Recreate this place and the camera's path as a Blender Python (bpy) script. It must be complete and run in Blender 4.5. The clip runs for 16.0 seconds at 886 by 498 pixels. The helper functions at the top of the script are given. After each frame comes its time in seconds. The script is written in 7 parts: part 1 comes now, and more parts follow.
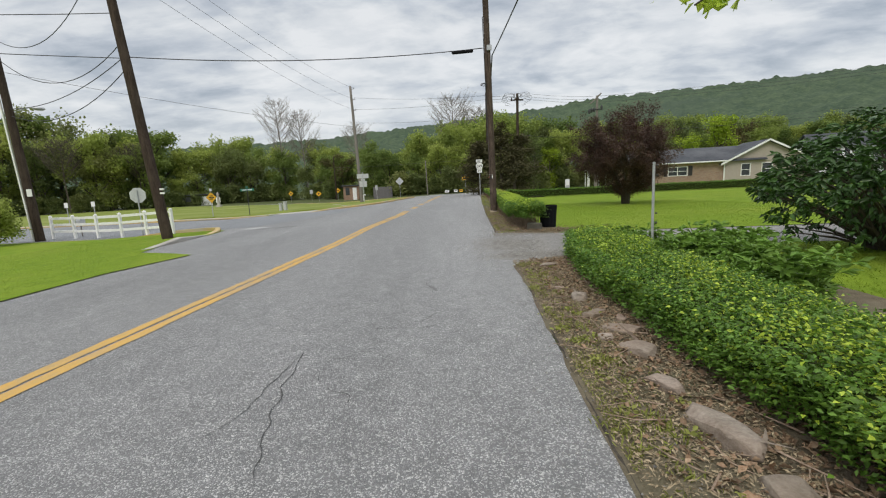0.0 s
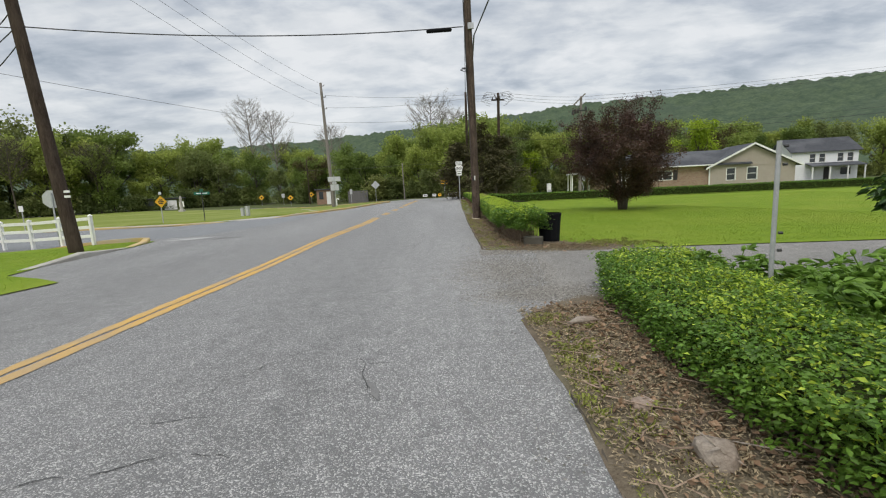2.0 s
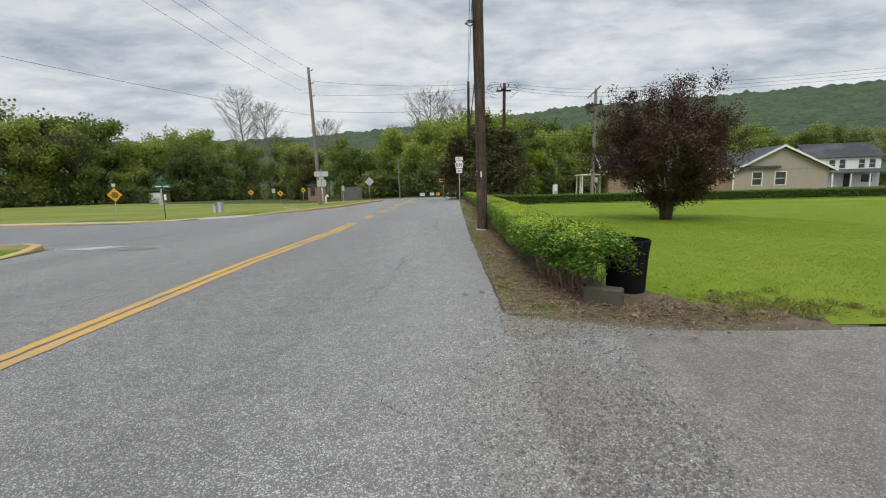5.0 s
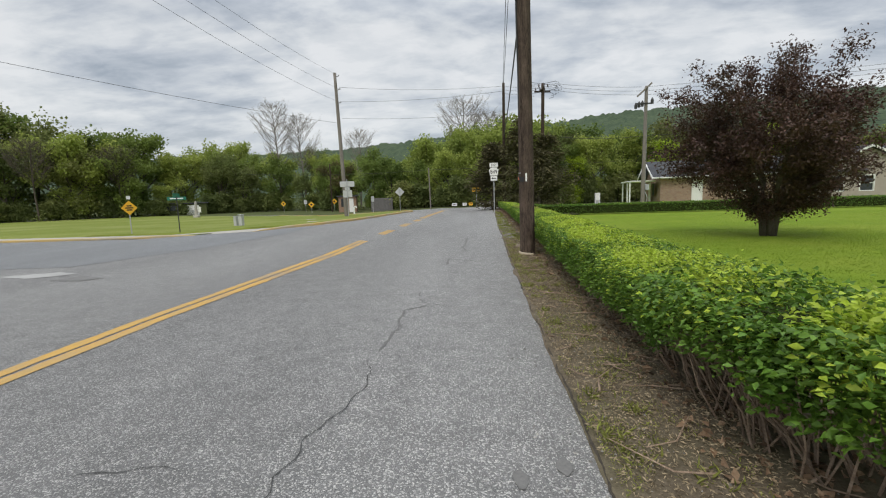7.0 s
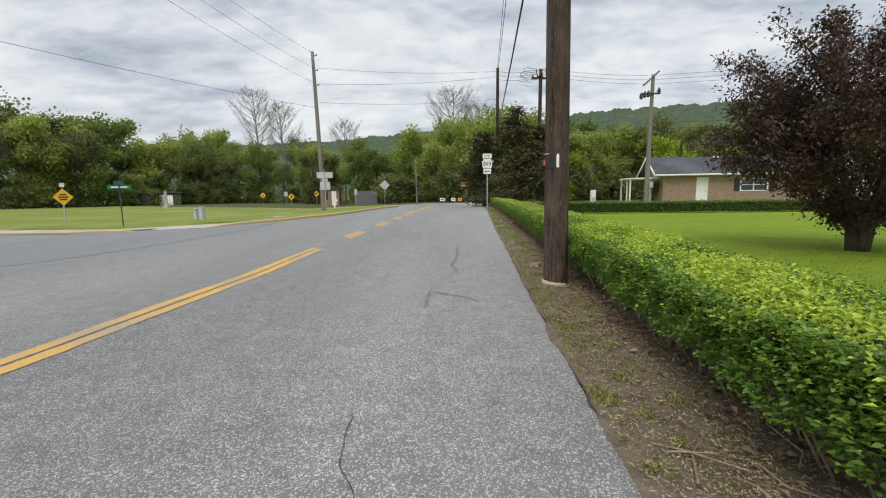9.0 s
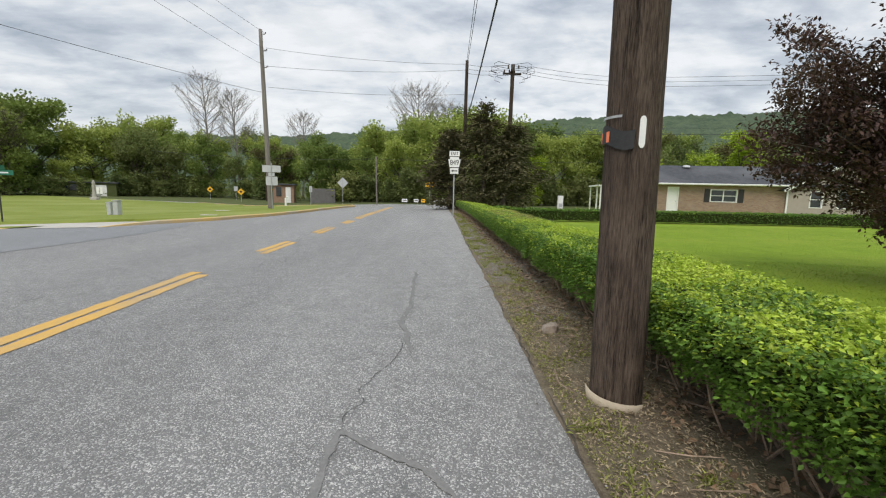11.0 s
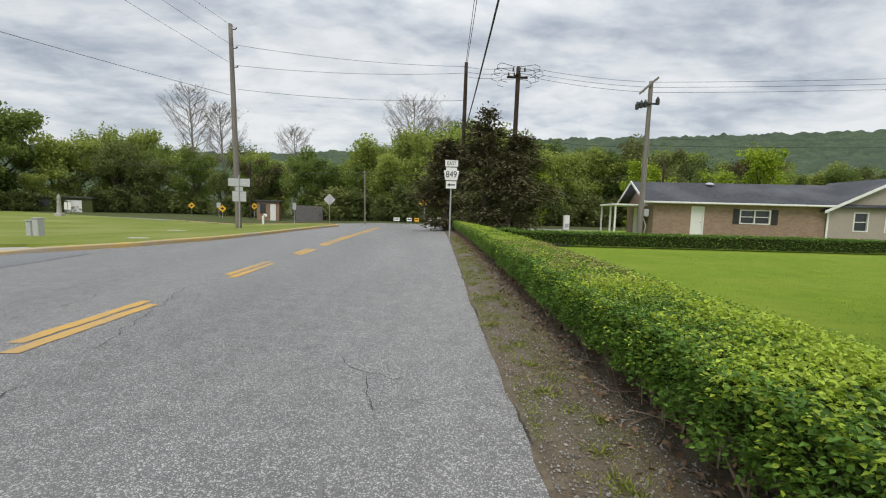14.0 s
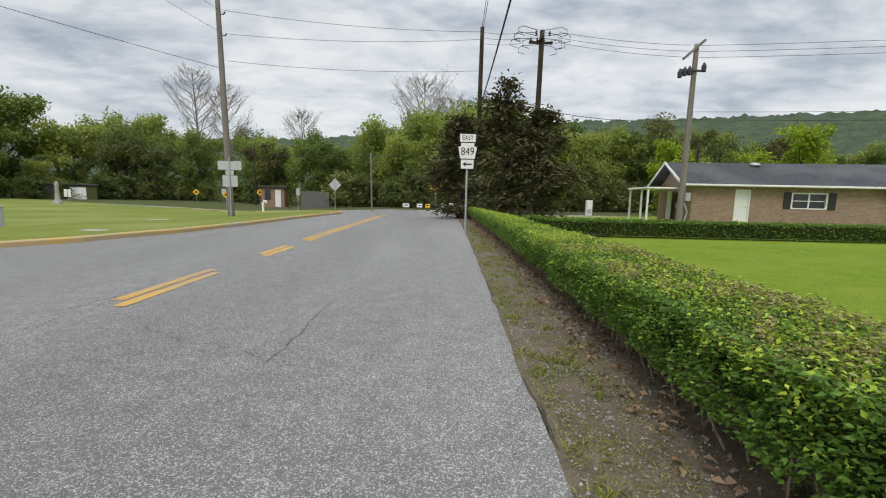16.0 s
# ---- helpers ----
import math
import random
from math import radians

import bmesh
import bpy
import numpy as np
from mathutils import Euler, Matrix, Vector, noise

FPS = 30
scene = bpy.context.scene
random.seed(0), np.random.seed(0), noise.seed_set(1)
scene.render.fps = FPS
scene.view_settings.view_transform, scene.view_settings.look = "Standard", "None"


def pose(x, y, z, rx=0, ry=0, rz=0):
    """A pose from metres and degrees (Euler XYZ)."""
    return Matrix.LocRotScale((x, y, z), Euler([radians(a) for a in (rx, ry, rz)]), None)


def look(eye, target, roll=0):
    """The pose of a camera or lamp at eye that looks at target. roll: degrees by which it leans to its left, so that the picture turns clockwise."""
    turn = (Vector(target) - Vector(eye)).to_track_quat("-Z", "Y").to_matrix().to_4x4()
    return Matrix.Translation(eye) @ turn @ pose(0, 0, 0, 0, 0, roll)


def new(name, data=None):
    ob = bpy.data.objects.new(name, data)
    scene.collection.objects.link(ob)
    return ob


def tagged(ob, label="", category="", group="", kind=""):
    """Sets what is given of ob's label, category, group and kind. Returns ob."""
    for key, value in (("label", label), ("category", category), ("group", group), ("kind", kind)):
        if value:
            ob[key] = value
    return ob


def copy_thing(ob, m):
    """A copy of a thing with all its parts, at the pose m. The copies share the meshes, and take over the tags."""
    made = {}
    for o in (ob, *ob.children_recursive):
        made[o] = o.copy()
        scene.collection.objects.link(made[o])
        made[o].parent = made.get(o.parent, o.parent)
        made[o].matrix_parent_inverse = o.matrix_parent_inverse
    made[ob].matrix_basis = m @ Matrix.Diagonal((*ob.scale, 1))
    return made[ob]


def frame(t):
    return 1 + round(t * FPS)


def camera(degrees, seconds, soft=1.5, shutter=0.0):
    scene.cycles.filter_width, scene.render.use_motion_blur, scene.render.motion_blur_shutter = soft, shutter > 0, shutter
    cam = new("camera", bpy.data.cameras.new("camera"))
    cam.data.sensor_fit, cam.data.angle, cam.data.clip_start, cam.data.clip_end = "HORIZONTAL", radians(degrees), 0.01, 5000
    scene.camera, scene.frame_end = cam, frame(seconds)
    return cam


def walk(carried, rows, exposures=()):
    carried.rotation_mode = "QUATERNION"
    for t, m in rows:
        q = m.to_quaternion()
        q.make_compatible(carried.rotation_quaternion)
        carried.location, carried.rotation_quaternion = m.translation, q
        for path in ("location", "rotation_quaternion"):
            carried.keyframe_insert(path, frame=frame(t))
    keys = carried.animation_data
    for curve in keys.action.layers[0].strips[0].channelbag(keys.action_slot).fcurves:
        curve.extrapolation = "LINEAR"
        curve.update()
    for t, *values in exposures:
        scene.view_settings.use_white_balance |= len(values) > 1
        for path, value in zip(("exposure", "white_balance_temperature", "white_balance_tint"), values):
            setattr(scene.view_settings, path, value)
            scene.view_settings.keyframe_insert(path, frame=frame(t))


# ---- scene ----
cam = camera(92.1, 16.0, soft=1.15)
PATH = [
    (0, (0.448, 0.975, 1.276), (0.386, 2.951, 0.973), -2.8),
    (0.5, (0.452, 1.615, 1.273), (0.404, 3.594, 0.986), -3.0),
    (1, (0.487, 2.263, 1.265), (0.465, 4.244, 0.987), -3.0),
    (1.5, (0.514, 2.935, 1.219), (0.525, 4.915, 0.94), -2.8),
    (2, (0.564, 3.638, 1.198), (0.599, 5.616, 0.911), -2.6),
    (2.5, (0.546, 4.24, 1.2), (0.601, 6.217, 0.905), -2.1),
    (3, (0.6, 4.827, 1.214), (0.679, 6.803, 0.919), -1.5),
    (5.5, (0.875, 8.377, 1.181), (0.886, 10.355, 0.888), -1.1),
    (6, (0.944, 9.097, 1.16), (0.897, 11.076, 0.876), -1.4),
    (6.5, (0.936, 9.818, 1.166), (0.846, 11.799, 0.901), -1.7),
    (7, (0.93, 10.553, 1.155), (0.817, 12.535, 0.911), -1.8),
    (7.5, (0.878, 11.291, 1.155), (0.752, 13.273, 0.917), -1.7),
    (8, (0.875, 12.051, 1.132), (0.75, 14.032, 0.885), -1.6),
    (10.5, (0.913, 15.721, 1.153), (1.015, 17.698, 0.87), 1.1),
    (11, (0.957, 16.384, 1.149), (1.077, 18.363, 0.884), 1.3),
    (11.5, (1.0, 17.1, 1.147), (1.108, 19.083, 0.918), 0.8),
    (12, (1.006, 17.718, 1.204), (1.108, 19.706, 1.011), 0.4),
    (12.5, (1.033, 18.479, 1.188), (1.138, 20.47, 1.03), 0.1),
    (13, (1.139, 19.15, 1.199), (1.26, 21.14, 1.05), 0.3),
    (13.5, (1.236, 19.912, 1.203), (1.369, 21.901, 1.044), 1.0),
    (14, (1.305, 20.562, 1.188), (1.44, 22.549, 1.006), 1.7),
    (14.5, (1.407, 21.262, 1.16), (1.536, 23.248, 0.962), 2.2),
    (15, (1.406, 21.974, 1.188), (1.526, 23.959, 0.973), 2.3),
    (15.5, (1.422, 22.637, 1.179), (1.526, 24.622, 0.951), 1.9),
    (16, (1.401, 23.319, 1.172), (1.482, 25.301, 0.921), 1.4),
]
walk(cam, [(t, look(eye, target, roll)) for t, eye, target, roll in PATH],
     ((0.0, -0.04), (3.0, -0.04), (5.5, -0.1), (7.0, -0.08), (8.2, 0.0), (10.5, 0.1), (11.5, 0.12), (12.5, 0.05), (13.5, 0.02), (14.5, -0.04), (16.0, -0.02)))

# ---- light ----
SUN_AZ, SUN_EL = radians(200), radians(52)
world = bpy.data.worlds.new("overcast")
scene.world = world
world.use_nodes = True


def build_sky():
    nt = world.node_tree
    nt.nodes.clear()
    N, L = nt.nodes.new, nt.links.new
    out, bg = N("ShaderNodeOutputWorld"), N("ShaderNodeBackground")
    sky = N("ShaderNodeTexSky")
    sky.sky_type, sky.sun_disc = "NISHITA", False
    sky.sun_elevation, sky.sun_rotation = SUN_EL, SUN_AZ
    sky.air_density, sky.dust_density = 1.0, 3.0
    tc = N("ShaderNodeTexCoord")
    sep = N("ShaderNodeSeparateXYZ")
    L(tc.outputs["Generated"], sep.inputs[0])
    # the cloud deck: the direction laid onto a flat layer overhead
    zc = N("ShaderNodeMath")
    zc.operation = "MAXIMUM"
    L(sep.outputs["Z"], zc.inputs[0])
    zc.inputs[1].default_value = 0.0
    za = N("ShaderNodeMath")
    za.operation = "ADD"
    L(zc.outputs[0], za.inputs[0])
    za.inputs[1].default_value = 0.2
    div = N("ShaderNodeVectorMath")
    div.operation = "DIVIDE"
    com = N("ShaderNodeCombineXYZ")
    for k in range(3):
        L(za.outputs[0], com.inputs[k])
    L(tc.outputs["Generated"], div.inputs[0])
    L(com.outputs[0], div.inputs[1])
    mp = N("ShaderNodeMapping")
    mp.inputs["Scale"].default_value = (0.8, 1.15, 0.0)
    mp.inputs["Rotation"].default_value = (0, 0, 0.25)
    L(div.outputs[0], mp.inputs["Vector"])

    def layer(scale, detail, rough, lo, hi, dist):
        n = N("ShaderNodeTexNoise")
        n.inputs["Scale"].default_value, n.inputs["Detail"].default_value = scale, detail
        n.inputs["Roughness"].default_value, n.inputs["Distortion"].default_value = rough, dist
        L(mp.outputs[0], n.inputs["Vector"])
        r = N("ShaderNodeMapRange")
        r.interpolation_type = "SMOOTHSTEP"
        r.inputs["From Min"].default_value, r.inputs["From Max"].default_value = lo, hi
        L(n.outputs["Fac"], r.inputs["Value"])
        return r.outputs[0]

    big, small = layer(1.25, 8, 0.55, 0.33, 0.62, 0.3), layer(5.5, 7, 0.58, 0.34, 0.66, 0.3)
    mix = N("ShaderNodeMath")
    mix.operation = "MULTIPLY_ADD"
    mix.inputs[1].default_value = 0.30
    L(small, mix.inputs[0])
    hb = N("ShaderNodeMath")
    hb.operation = "MULTIPLY"
    hb.inputs[1].default_value = 0.78
    L(big, hb.inputs[0])
    L(hb.outputs[0], mix.inputs[2])
    ramp = N("ShaderNodeValToRGB")
    e = ramp.color_ramp.elements
    e[0].position, e[0].color = 0.05, (0.33, 0.375, 0.43, 1)
    e[1].position, e[1].color = 0.97, (0.79, 0.80, 0.805, 1)
    m1 = e.new(0.42)
    m1.color = (0.52, 0.555, 0.60, 1)
    m2 = e.new(0.68)
    m2.color = (0.66, 0.685, 0.705, 1)
    L(mix.outputs[0], ramp.inputs[0])
    # an overcast sky is brighter overhead than at the horizon
    zen = N("ShaderNodeMapRange")
    zen.inputs["From Min"].default_value, zen.inputs["From Max"].default_value = 0.35, 1.0
    zen.inputs["To Min"].default_value, zen.inputs["To Max"].default_value = 1.0, 2.3
    L(zc.outputs[0], zen.inputs["Value"])
    sc = N("ShaderNodeVectorMath")
    sc.operation = "SCALE"
    L(ramp.outputs[0], sc.inputs[0])
    L(zen.outputs[0], sc.inputs["Scale"])
    # bright haze low down
    hz = N("ShaderNodeMapRange")
    hz.inputs["From Min"].default_value, hz.inputs["From Max"].default_value = 0.0, 0.2
    hz.inputs["To Min"].default_value, hz.inputs["To Max"].default_value = 0.6, 0.0
    L(sep.outputs["Z"], hz.inputs["Value"])
    hm = N("ShaderNodeMix")
    hm.data_type = "RGBA"
    L(hz.outputs[0], hm.inputs["Factor"])
    L(sc.outputs[0], hm.inputs["A"])
    hm.inputs["B"].default_value = (0.73, 0.755, 0.775, 1)
    # the clear sky above the clouds shines through a little
    sk = N("ShaderNodeVectorMath")
    sk.operation = "SCALE"
    sk.inputs["Scale"].default_value = 0.02
    L(sky.outputs[0], sk.inputs[0])
    fin = N("ShaderNodeVectorMath")
    fin.operation = "ADD"
    L(hm.outputs["Result"], fin.inputs[0])
    L(sk.outputs[0], fin.inputs[1])
    L(fin.outputs[0], bg.inputs["Color"])
    bg.inputs["Strength"].default_value = 0.97
    L(bg.outputs[0], out.inputs[0])


build_sky()
sun = new("sun", bpy.data.lights.new("sun", "SUN"))
sun.data.energy, sun.data.angle, sun.data.color = 1.3, radians(25), (1.0, 0.93, 0.82)
sun.matrix_world = look((0, 0, 50), (-math.sin(SUN_AZ) * 50 / math.tan(SUN_EL), -math.cos(SUN_AZ) * 50 / math.tan(SUN_EL), 0))
scene.view_settings.exposure = 0.0


# ---- materials ----
def material(name, c1, c2, scale=8.0, rough=0.85, bump=0.2, fine=60.0, c3=None, stain=0.6, metal=0.0, spread=0.0, isle=0.0, thin=0.0, wave=None):
    """Two colours mixed by grain at two sizes, a third in large stains; relief from the fine grain. spread, isle: how much the brightness
    differs between objects, and between loose pieces of one mesh. thin: light let through (leaves)."""
    m = bpy.data.materials.new(name)
    m.use_nodes = True
    nt = m.node_tree
    N, L = nt.nodes.new, nt.links.new
    b = nt.nodes["Principled BSDF"]
    geo = N("ShaderNodeNewGeometry")
    tex = []
    for s, d in ((scale, 6), (fine, 4)):
        n = N("ShaderNodeTexNoise")
        n.inputs["Scale"].default_value, n.inputs["Detail"].default_value, n.inputs["Roughness"].default_value = s, d, 0.65
        if wave:
            mp = N("ShaderNodeMapping")
            mp.inputs["Scale"].default_value = wave
            L(geo.outputs["Position"], mp.inputs["Vector"])
            L(mp.outputs[0], n.inputs["Vector"])
        else:
            L(geo.outputs["Position"], n.inputs["Vector"])
        tex.append(n)
    add = N("ShaderNodeMath")
    add.operation = "ADD"
    L(tex[0].outputs["Fac"], add.inputs[0])
    L(tex[1].outputs["Fac"], add.inputs[1])
    rng = N("ShaderNodeMapRange")
    rng.inputs["From Min"].default_value, rng.inputs["From Max"].default_value = 0.72, 1.28
    L(add.outputs[0], rng.inputs["Value"])
    mix = N("ShaderNodeMix")
    mix.data_type = "RGBA"
    L(rng.outputs[0], mix.inputs["Factor"])
    mix.inputs["A"].default_value, mix.inputs["B"].default_value = (*c1, 1), (*c2, 1)
    col = mix.outputs["Result"]
    if c3:
        n = N("ShaderNodeTexNoise")
        n.inputs["Scale"].default_value, n.inputs["Detail"].default_value = scale * 0.13, 5
        L(geo.outputs["Position"], n.inputs["Vector"])
        r = N("ShaderNodeMapRange")
        r.inputs["From Min"].default_value, r.inputs["From Max"].default_value = 0.45, 0.7
        r.inputs["To Max"].default_value = stain
        L(n.outputs["Fac"], r.inputs["Value"])
        mx = N("ShaderNodeMix")
        mx.data_type = "RGBA"
        L(r.outputs[0], mx.inputs["Factor"])
        L(col, mx.inputs["A"])
        mx.inputs["B"].default_value = (*c3, 1)
        col = mx.outputs["Result"]
    for amount, src in ((spread, "object"), (isle, "island")):
        if amount:
            hsv = N("ShaderNodeHueSaturation")
            r = N("ShaderNodeMapRange")
            r.inputs["To Min"].default_value, r.inputs["To Max"].default_value = 1 - amount, 1 + amount
            if src == "object":
                L(N("ShaderNodeObjectInfo").outputs["Random"], r.inputs["Value"])
                h = N("ShaderNodeMapRange")
                h.inputs["To Min"].default_value, h.inputs["To Max"].default_value = 0.5 + 0.045 * amount, 0.5 - 0.045 * amount
                L(r.inputs["Value"].links[0].from_socket, h.inputs["Value"])
                L(h.outputs[0], hsv.inputs["Hue"])
            else:
                L(geo.outputs["Random Per Island"], r.inputs["Value"])
            L(r.outputs[0], hsv.inputs["Value"])
            L(col, hsv.inputs["Color"])
            col = hsv.outputs["Color"]
    L(col, b.inputs["Base Color"])
    b.inputs["Roughness"].default_value, b.inputs["Metallic"].default_value = rough, metal
    b.inputs["Specular IOR Level"].default_value = 0.12 if rough >= 0.9 else 0.3 if thin else 0.5
    if bump:
        bp = N("ShaderNodeBump")
        bp.inputs["Strength"].default_value, bp.inputs["Distance"].default_value = bump, 0.01
        L(tex[1].outputs["Fac"], bp.inputs["Height"])
        L(bp.outputs[0], b.inputs["Normal"])
    if thin:
        tr, ms = N("ShaderNodeBsdfTranslucent"), N("ShaderNodeMixShader")
        L(col, tr.inputs["Color"])
        ms.inputs[0].default_value = thin
        L(b.outputs[0], ms.inputs[1])
        L(tr.outputs[0], ms.inputs[2])
        L(ms.outputs[0], nt.nodes["Material Output"].inputs["Surface"])
    return m


def asphalt_material(name, dark, light, tone, chip=170.0, track=0.0):
    """Old chip-sealed asphalt: pale stones in a darker binder, wheel-worn patches, stains."""
    m = bpy.data.materials.new(name)
    m.use_nodes = True
    nt = m.node_tree
    N, L = nt.nodes.new, nt.links.new
    b = nt.nodes["Principled BSDF"]
    geo = N("ShaderNodeNewGeometry")
    vor = N("ShaderNodeTexVoronoi")
    vor.inputs["Scale"].default_value = chip
    L(geo.outputs["Position"], vor.inputs["Vector"])
    sep = N("ShaderNodeSeparateColor")
    L(vor.outputs["Color"], sep.inputs[0])
    n1, n2, n3 = N("ShaderNodeTexNoise"), N("ShaderNodeTexNoise"), N("ShaderNodeTexNoise")
    for n, s in ((n1, 0.55), (n2, 5.0), (n3, 38.0)):
        n.inputs["Scale"].default_value, n.inputs["Detail"].default_value = s, 6
        L(geo.outputs["Position"], n.inputs["Vector"])
    mp = N("ShaderNodeMapping")
    mp.inputs["Scale"].default_value = (1.0, 0.16, 1)
    L(geo.outputs["Position"], mp.inputs["Vector"])
    L(mp.outputs[0], n1.inputs["Vector"])
    # stones worn bare stand out more where the patches say so
    r = N("ShaderNodeMapRange")
    r.inputs["From Min"].default_value, r.inputs["From Max"].default_value = 0.62, 1.3
    L(sep.outputs[0], r.inputs["Value"])
    mix = N("ShaderNodeMix")
    mix.data_type = "RGBA"
    L(r.outputs[0], mix.inputs["Factor"])
    mix.inputs["A"].default_value, mix.inputs["B"].default_value = (*dark, 1), (*light, 1)
    s1 = N("ShaderNodeMath")
    s1.operation = "MULTIPLY_ADD"
    L(n1.outputs["Fac"], s1.inputs[0])
    s1.inputs[1].default_value = 1.2
    L(n2.outputs["Fac"], s1.inputs[2])
    s2 = N("ShaderNodeMath")
    s2.operation = "MULTIPLY_ADD"
    L(n3.outputs["Fac"], s2.inputs[0])
    s2.inputs[1].default_value = 1.0
    L(s1.outputs[0], s2.inputs[2])
    r2 = N("ShaderNodeMapRange")
    r2.inputs["From Min"].default_value, r2.inputs["From Max"].default_value = 1.2, 2.0
    r2.inputs["To Min"].default_value, r2.inputs["To Max"].default_value = 1 - tone, 1 + tone
    L(s2.outputs[0], r2.inputs["Value"])
    # the wheel track near the edge is polished paler than the crown of the road
    px = N("ShaderNodeSeparateXYZ")
    L(geo.outputs["Position"], px.inputs[0])
    tr = N("ShaderNodeMath")
    tr.operation = "MULTIPLY_ADD"
    L(px.outputs["Y"], tr.inputs[0])
    tr.inputs[1].default_value = -0.04
    L(px.outputs["X"], tr.inputs[2])
    wob = N("ShaderNodeMath")
    wob.operation = "MULTIPLY_ADD"
    L(n1.outputs["Fac"], wob.inputs[0])
    wob.inputs[1].default_value = 1.6
    L(tr.outputs[0], wob.inputs[2])
    r3 = N("ShaderNodeMapRange")
    r3.interpolation_type = "SMOOTHSTEP"
    r3.inputs["From Min"].default_value, r3.inputs["From Max"].default_value = -0.9, 1.3
    r3.inputs["To Min"].default_value, r3.inputs["To Max"].default_value = 1 - track, 1 + track * 0.5
    L(wob.outputs[0], r3.inputs["Value"])
    both = N("ShaderNodeMath")
    both.operation = "MULTIPLY"
    L(r2.outputs[0], both.inputs[0])
    L(r3.outputs[0], both.inputs[1])
    hsv = N("ShaderNodeHueSaturation")
    L(both.outputs[0], hsv.inputs["Value"])
    L(mix.outputs["Result"], hsv.inputs["Color"])
    L(hsv.outputs[0], b.inputs["Base Color"])
    b.inputs["Roughness"].default_value = 0.6
    bp = N("ShaderNodeBump")
    bp.inputs["Strength"].default_value, bp.inputs["Distance"].default_value = 0.8, 0.008
    L(vor.outputs["Distance"], bp.inputs["Height"])
    bp.invert = True
    L(bp.outputs[0], b.inputs["Normal"])
    return m


ASPHALT = asphalt_material("old_asphalt", (0.168, 0.168, 0.167), (0.80, 0.785, 0.76), 0.24, 150.0, 0.11)
ASPHALT_DARK = asphalt_material("side_street_asphalt", (0.16, 0.167, 0.175), (0.42, 0.425, 0.43), 0.2)
DRIVE = asphalt_material("driveway_asphalt", (0.175, 0.165, 0.15), (0.55, 0.53, 0.50), 0.28, 150.0)
TAR = material("crack_filler", (0.03, 0.03, 0.029), (0.07, 0.068, 0.065), 9, 0.7, 0.3)
TARPALE = material("worn_crack_filler", (0.125, 0.124, 0.122), (0.20, 0.197, 0.192), 9, 0.8, 0.3)
SEAM = material("dark_brown_seam", (0.045, 0.039, 0.033), (0.100, 0.088, 0.072), 9, 0.95, 0.5)
YELLOW = material("yellow_road_paint", (0.60, 0.34, 0.055), (0.44, 0.30, 0.11), 7, 0.75, 0.5, 130, (0.26, 0.235, 0.2), 0.75)
KERB_YELLOW = material("kerb_paint", (0.55, 0.36, 0.09), (0.42, 0.34, 0.2), 3, 0.85, 0.3, 50, (0.36, 0.34, 0.3), 0.9)
CONCRETE = material("concrete", (0.36, 0.345, 0.31), (0.47, 0.45, 0.41), 5, 0.9, 0.35, 70, (0.25, 0.23, 0.2), 0.6)
BLOCK = material("dirty_concrete_block", (0.085, 0.08, 0.07), (0.155, 0.145, 0.125), 8, 0.95, 0.6, 60, (0.09, 0.085, 0.06), 0.7)
LAWN = material("mown_grass", (0.105, 0.178, 0.013), (0.200, 0.280, 0.024), 2.4, 0.95, 0.8, 110, (0.215, 0.262, 0.035), 0.75)
LAWN_DRY = material("thin_grass", (0.132, 0.172, 0.029), (0.201, 0.236, 0.052), 1.1, 0.95, 0.7, 90, (0.287, 0.299, 0.115), 0.6)
FOREST_FLOOR = material("forest_floor", (0.055, 0.07, 0.025), (0.10, 0.115, 0.045), 0.6, 0.95, 0.5, 30)
SOIL = material("leafy_soil", (0.092, 0.072, 0.050), (0.205, 0.170, 0.124), 7, 0.95, 0.9, 75, (0.140, 0.138, 0.080), 0.6)
LITTER = material("dead_leaves", (0.170, 0.098, 0.055), (0.306, 0.221, 0.145), 14, 0.85, 0.2, 80, isle=0.5, thin=0.1)
CHIPS = material("straw_and_chips", (0.209, 0.165, 0.105), (0.396, 0.325, 0.215), 14, 0.9, 0.2, 80, isle=0.4)
TWIG = material("twigs", (0.168, 0.119, 0.084), (0.364, 0.280, 0.210), 20, 0.9, 0.3, 90, isle=0.3)
STONE = material("field_stone", (0.165, 0.135, 0.105), (0.33, 0.285, 0.235), 9, 0.85, 0.6, 45, (0.24, 0.135, 0.08), 0.55, spread=0.2)
GRASS = material("grass_blades", (0.180, 0.280, 0.024), (0.280, 0.380, 0.050), 2.0, 0.6, 0.0, 60, isle=0.2, thin=0.5)
GRASS_DRY = material("verge_blades", (0.22, 0.27, 0.05), (0.33, 0.33, 0.10), 2.0, 0.8, 0.0, 60, isle=0.35, thin=0.3)
PRIVET = material("privet_leaves", (0.070, 0.158, 0.022), (0.155, 0.272, 0.038), 3.0, 0.45, 0.0, 60, (0.170, 0.270, 0.039), 0.4, isle=0.4, thin=0.3)
PRIVET_NEW = material("young_privet_leaves", (0.32, 0.45, 0.04), (0.50, 0.60, 0.08), 3.0, 0.45, 0.0, 60, isle=0.3, thin=0.35)
PRIVET_CUT = material("clipped_privet_tips", (0.25, 0.23, 0.085), (0.36, 0.33, 0.14), 3.0, 0.7, 0.0, 60, isle=0.35, thin=0.2)
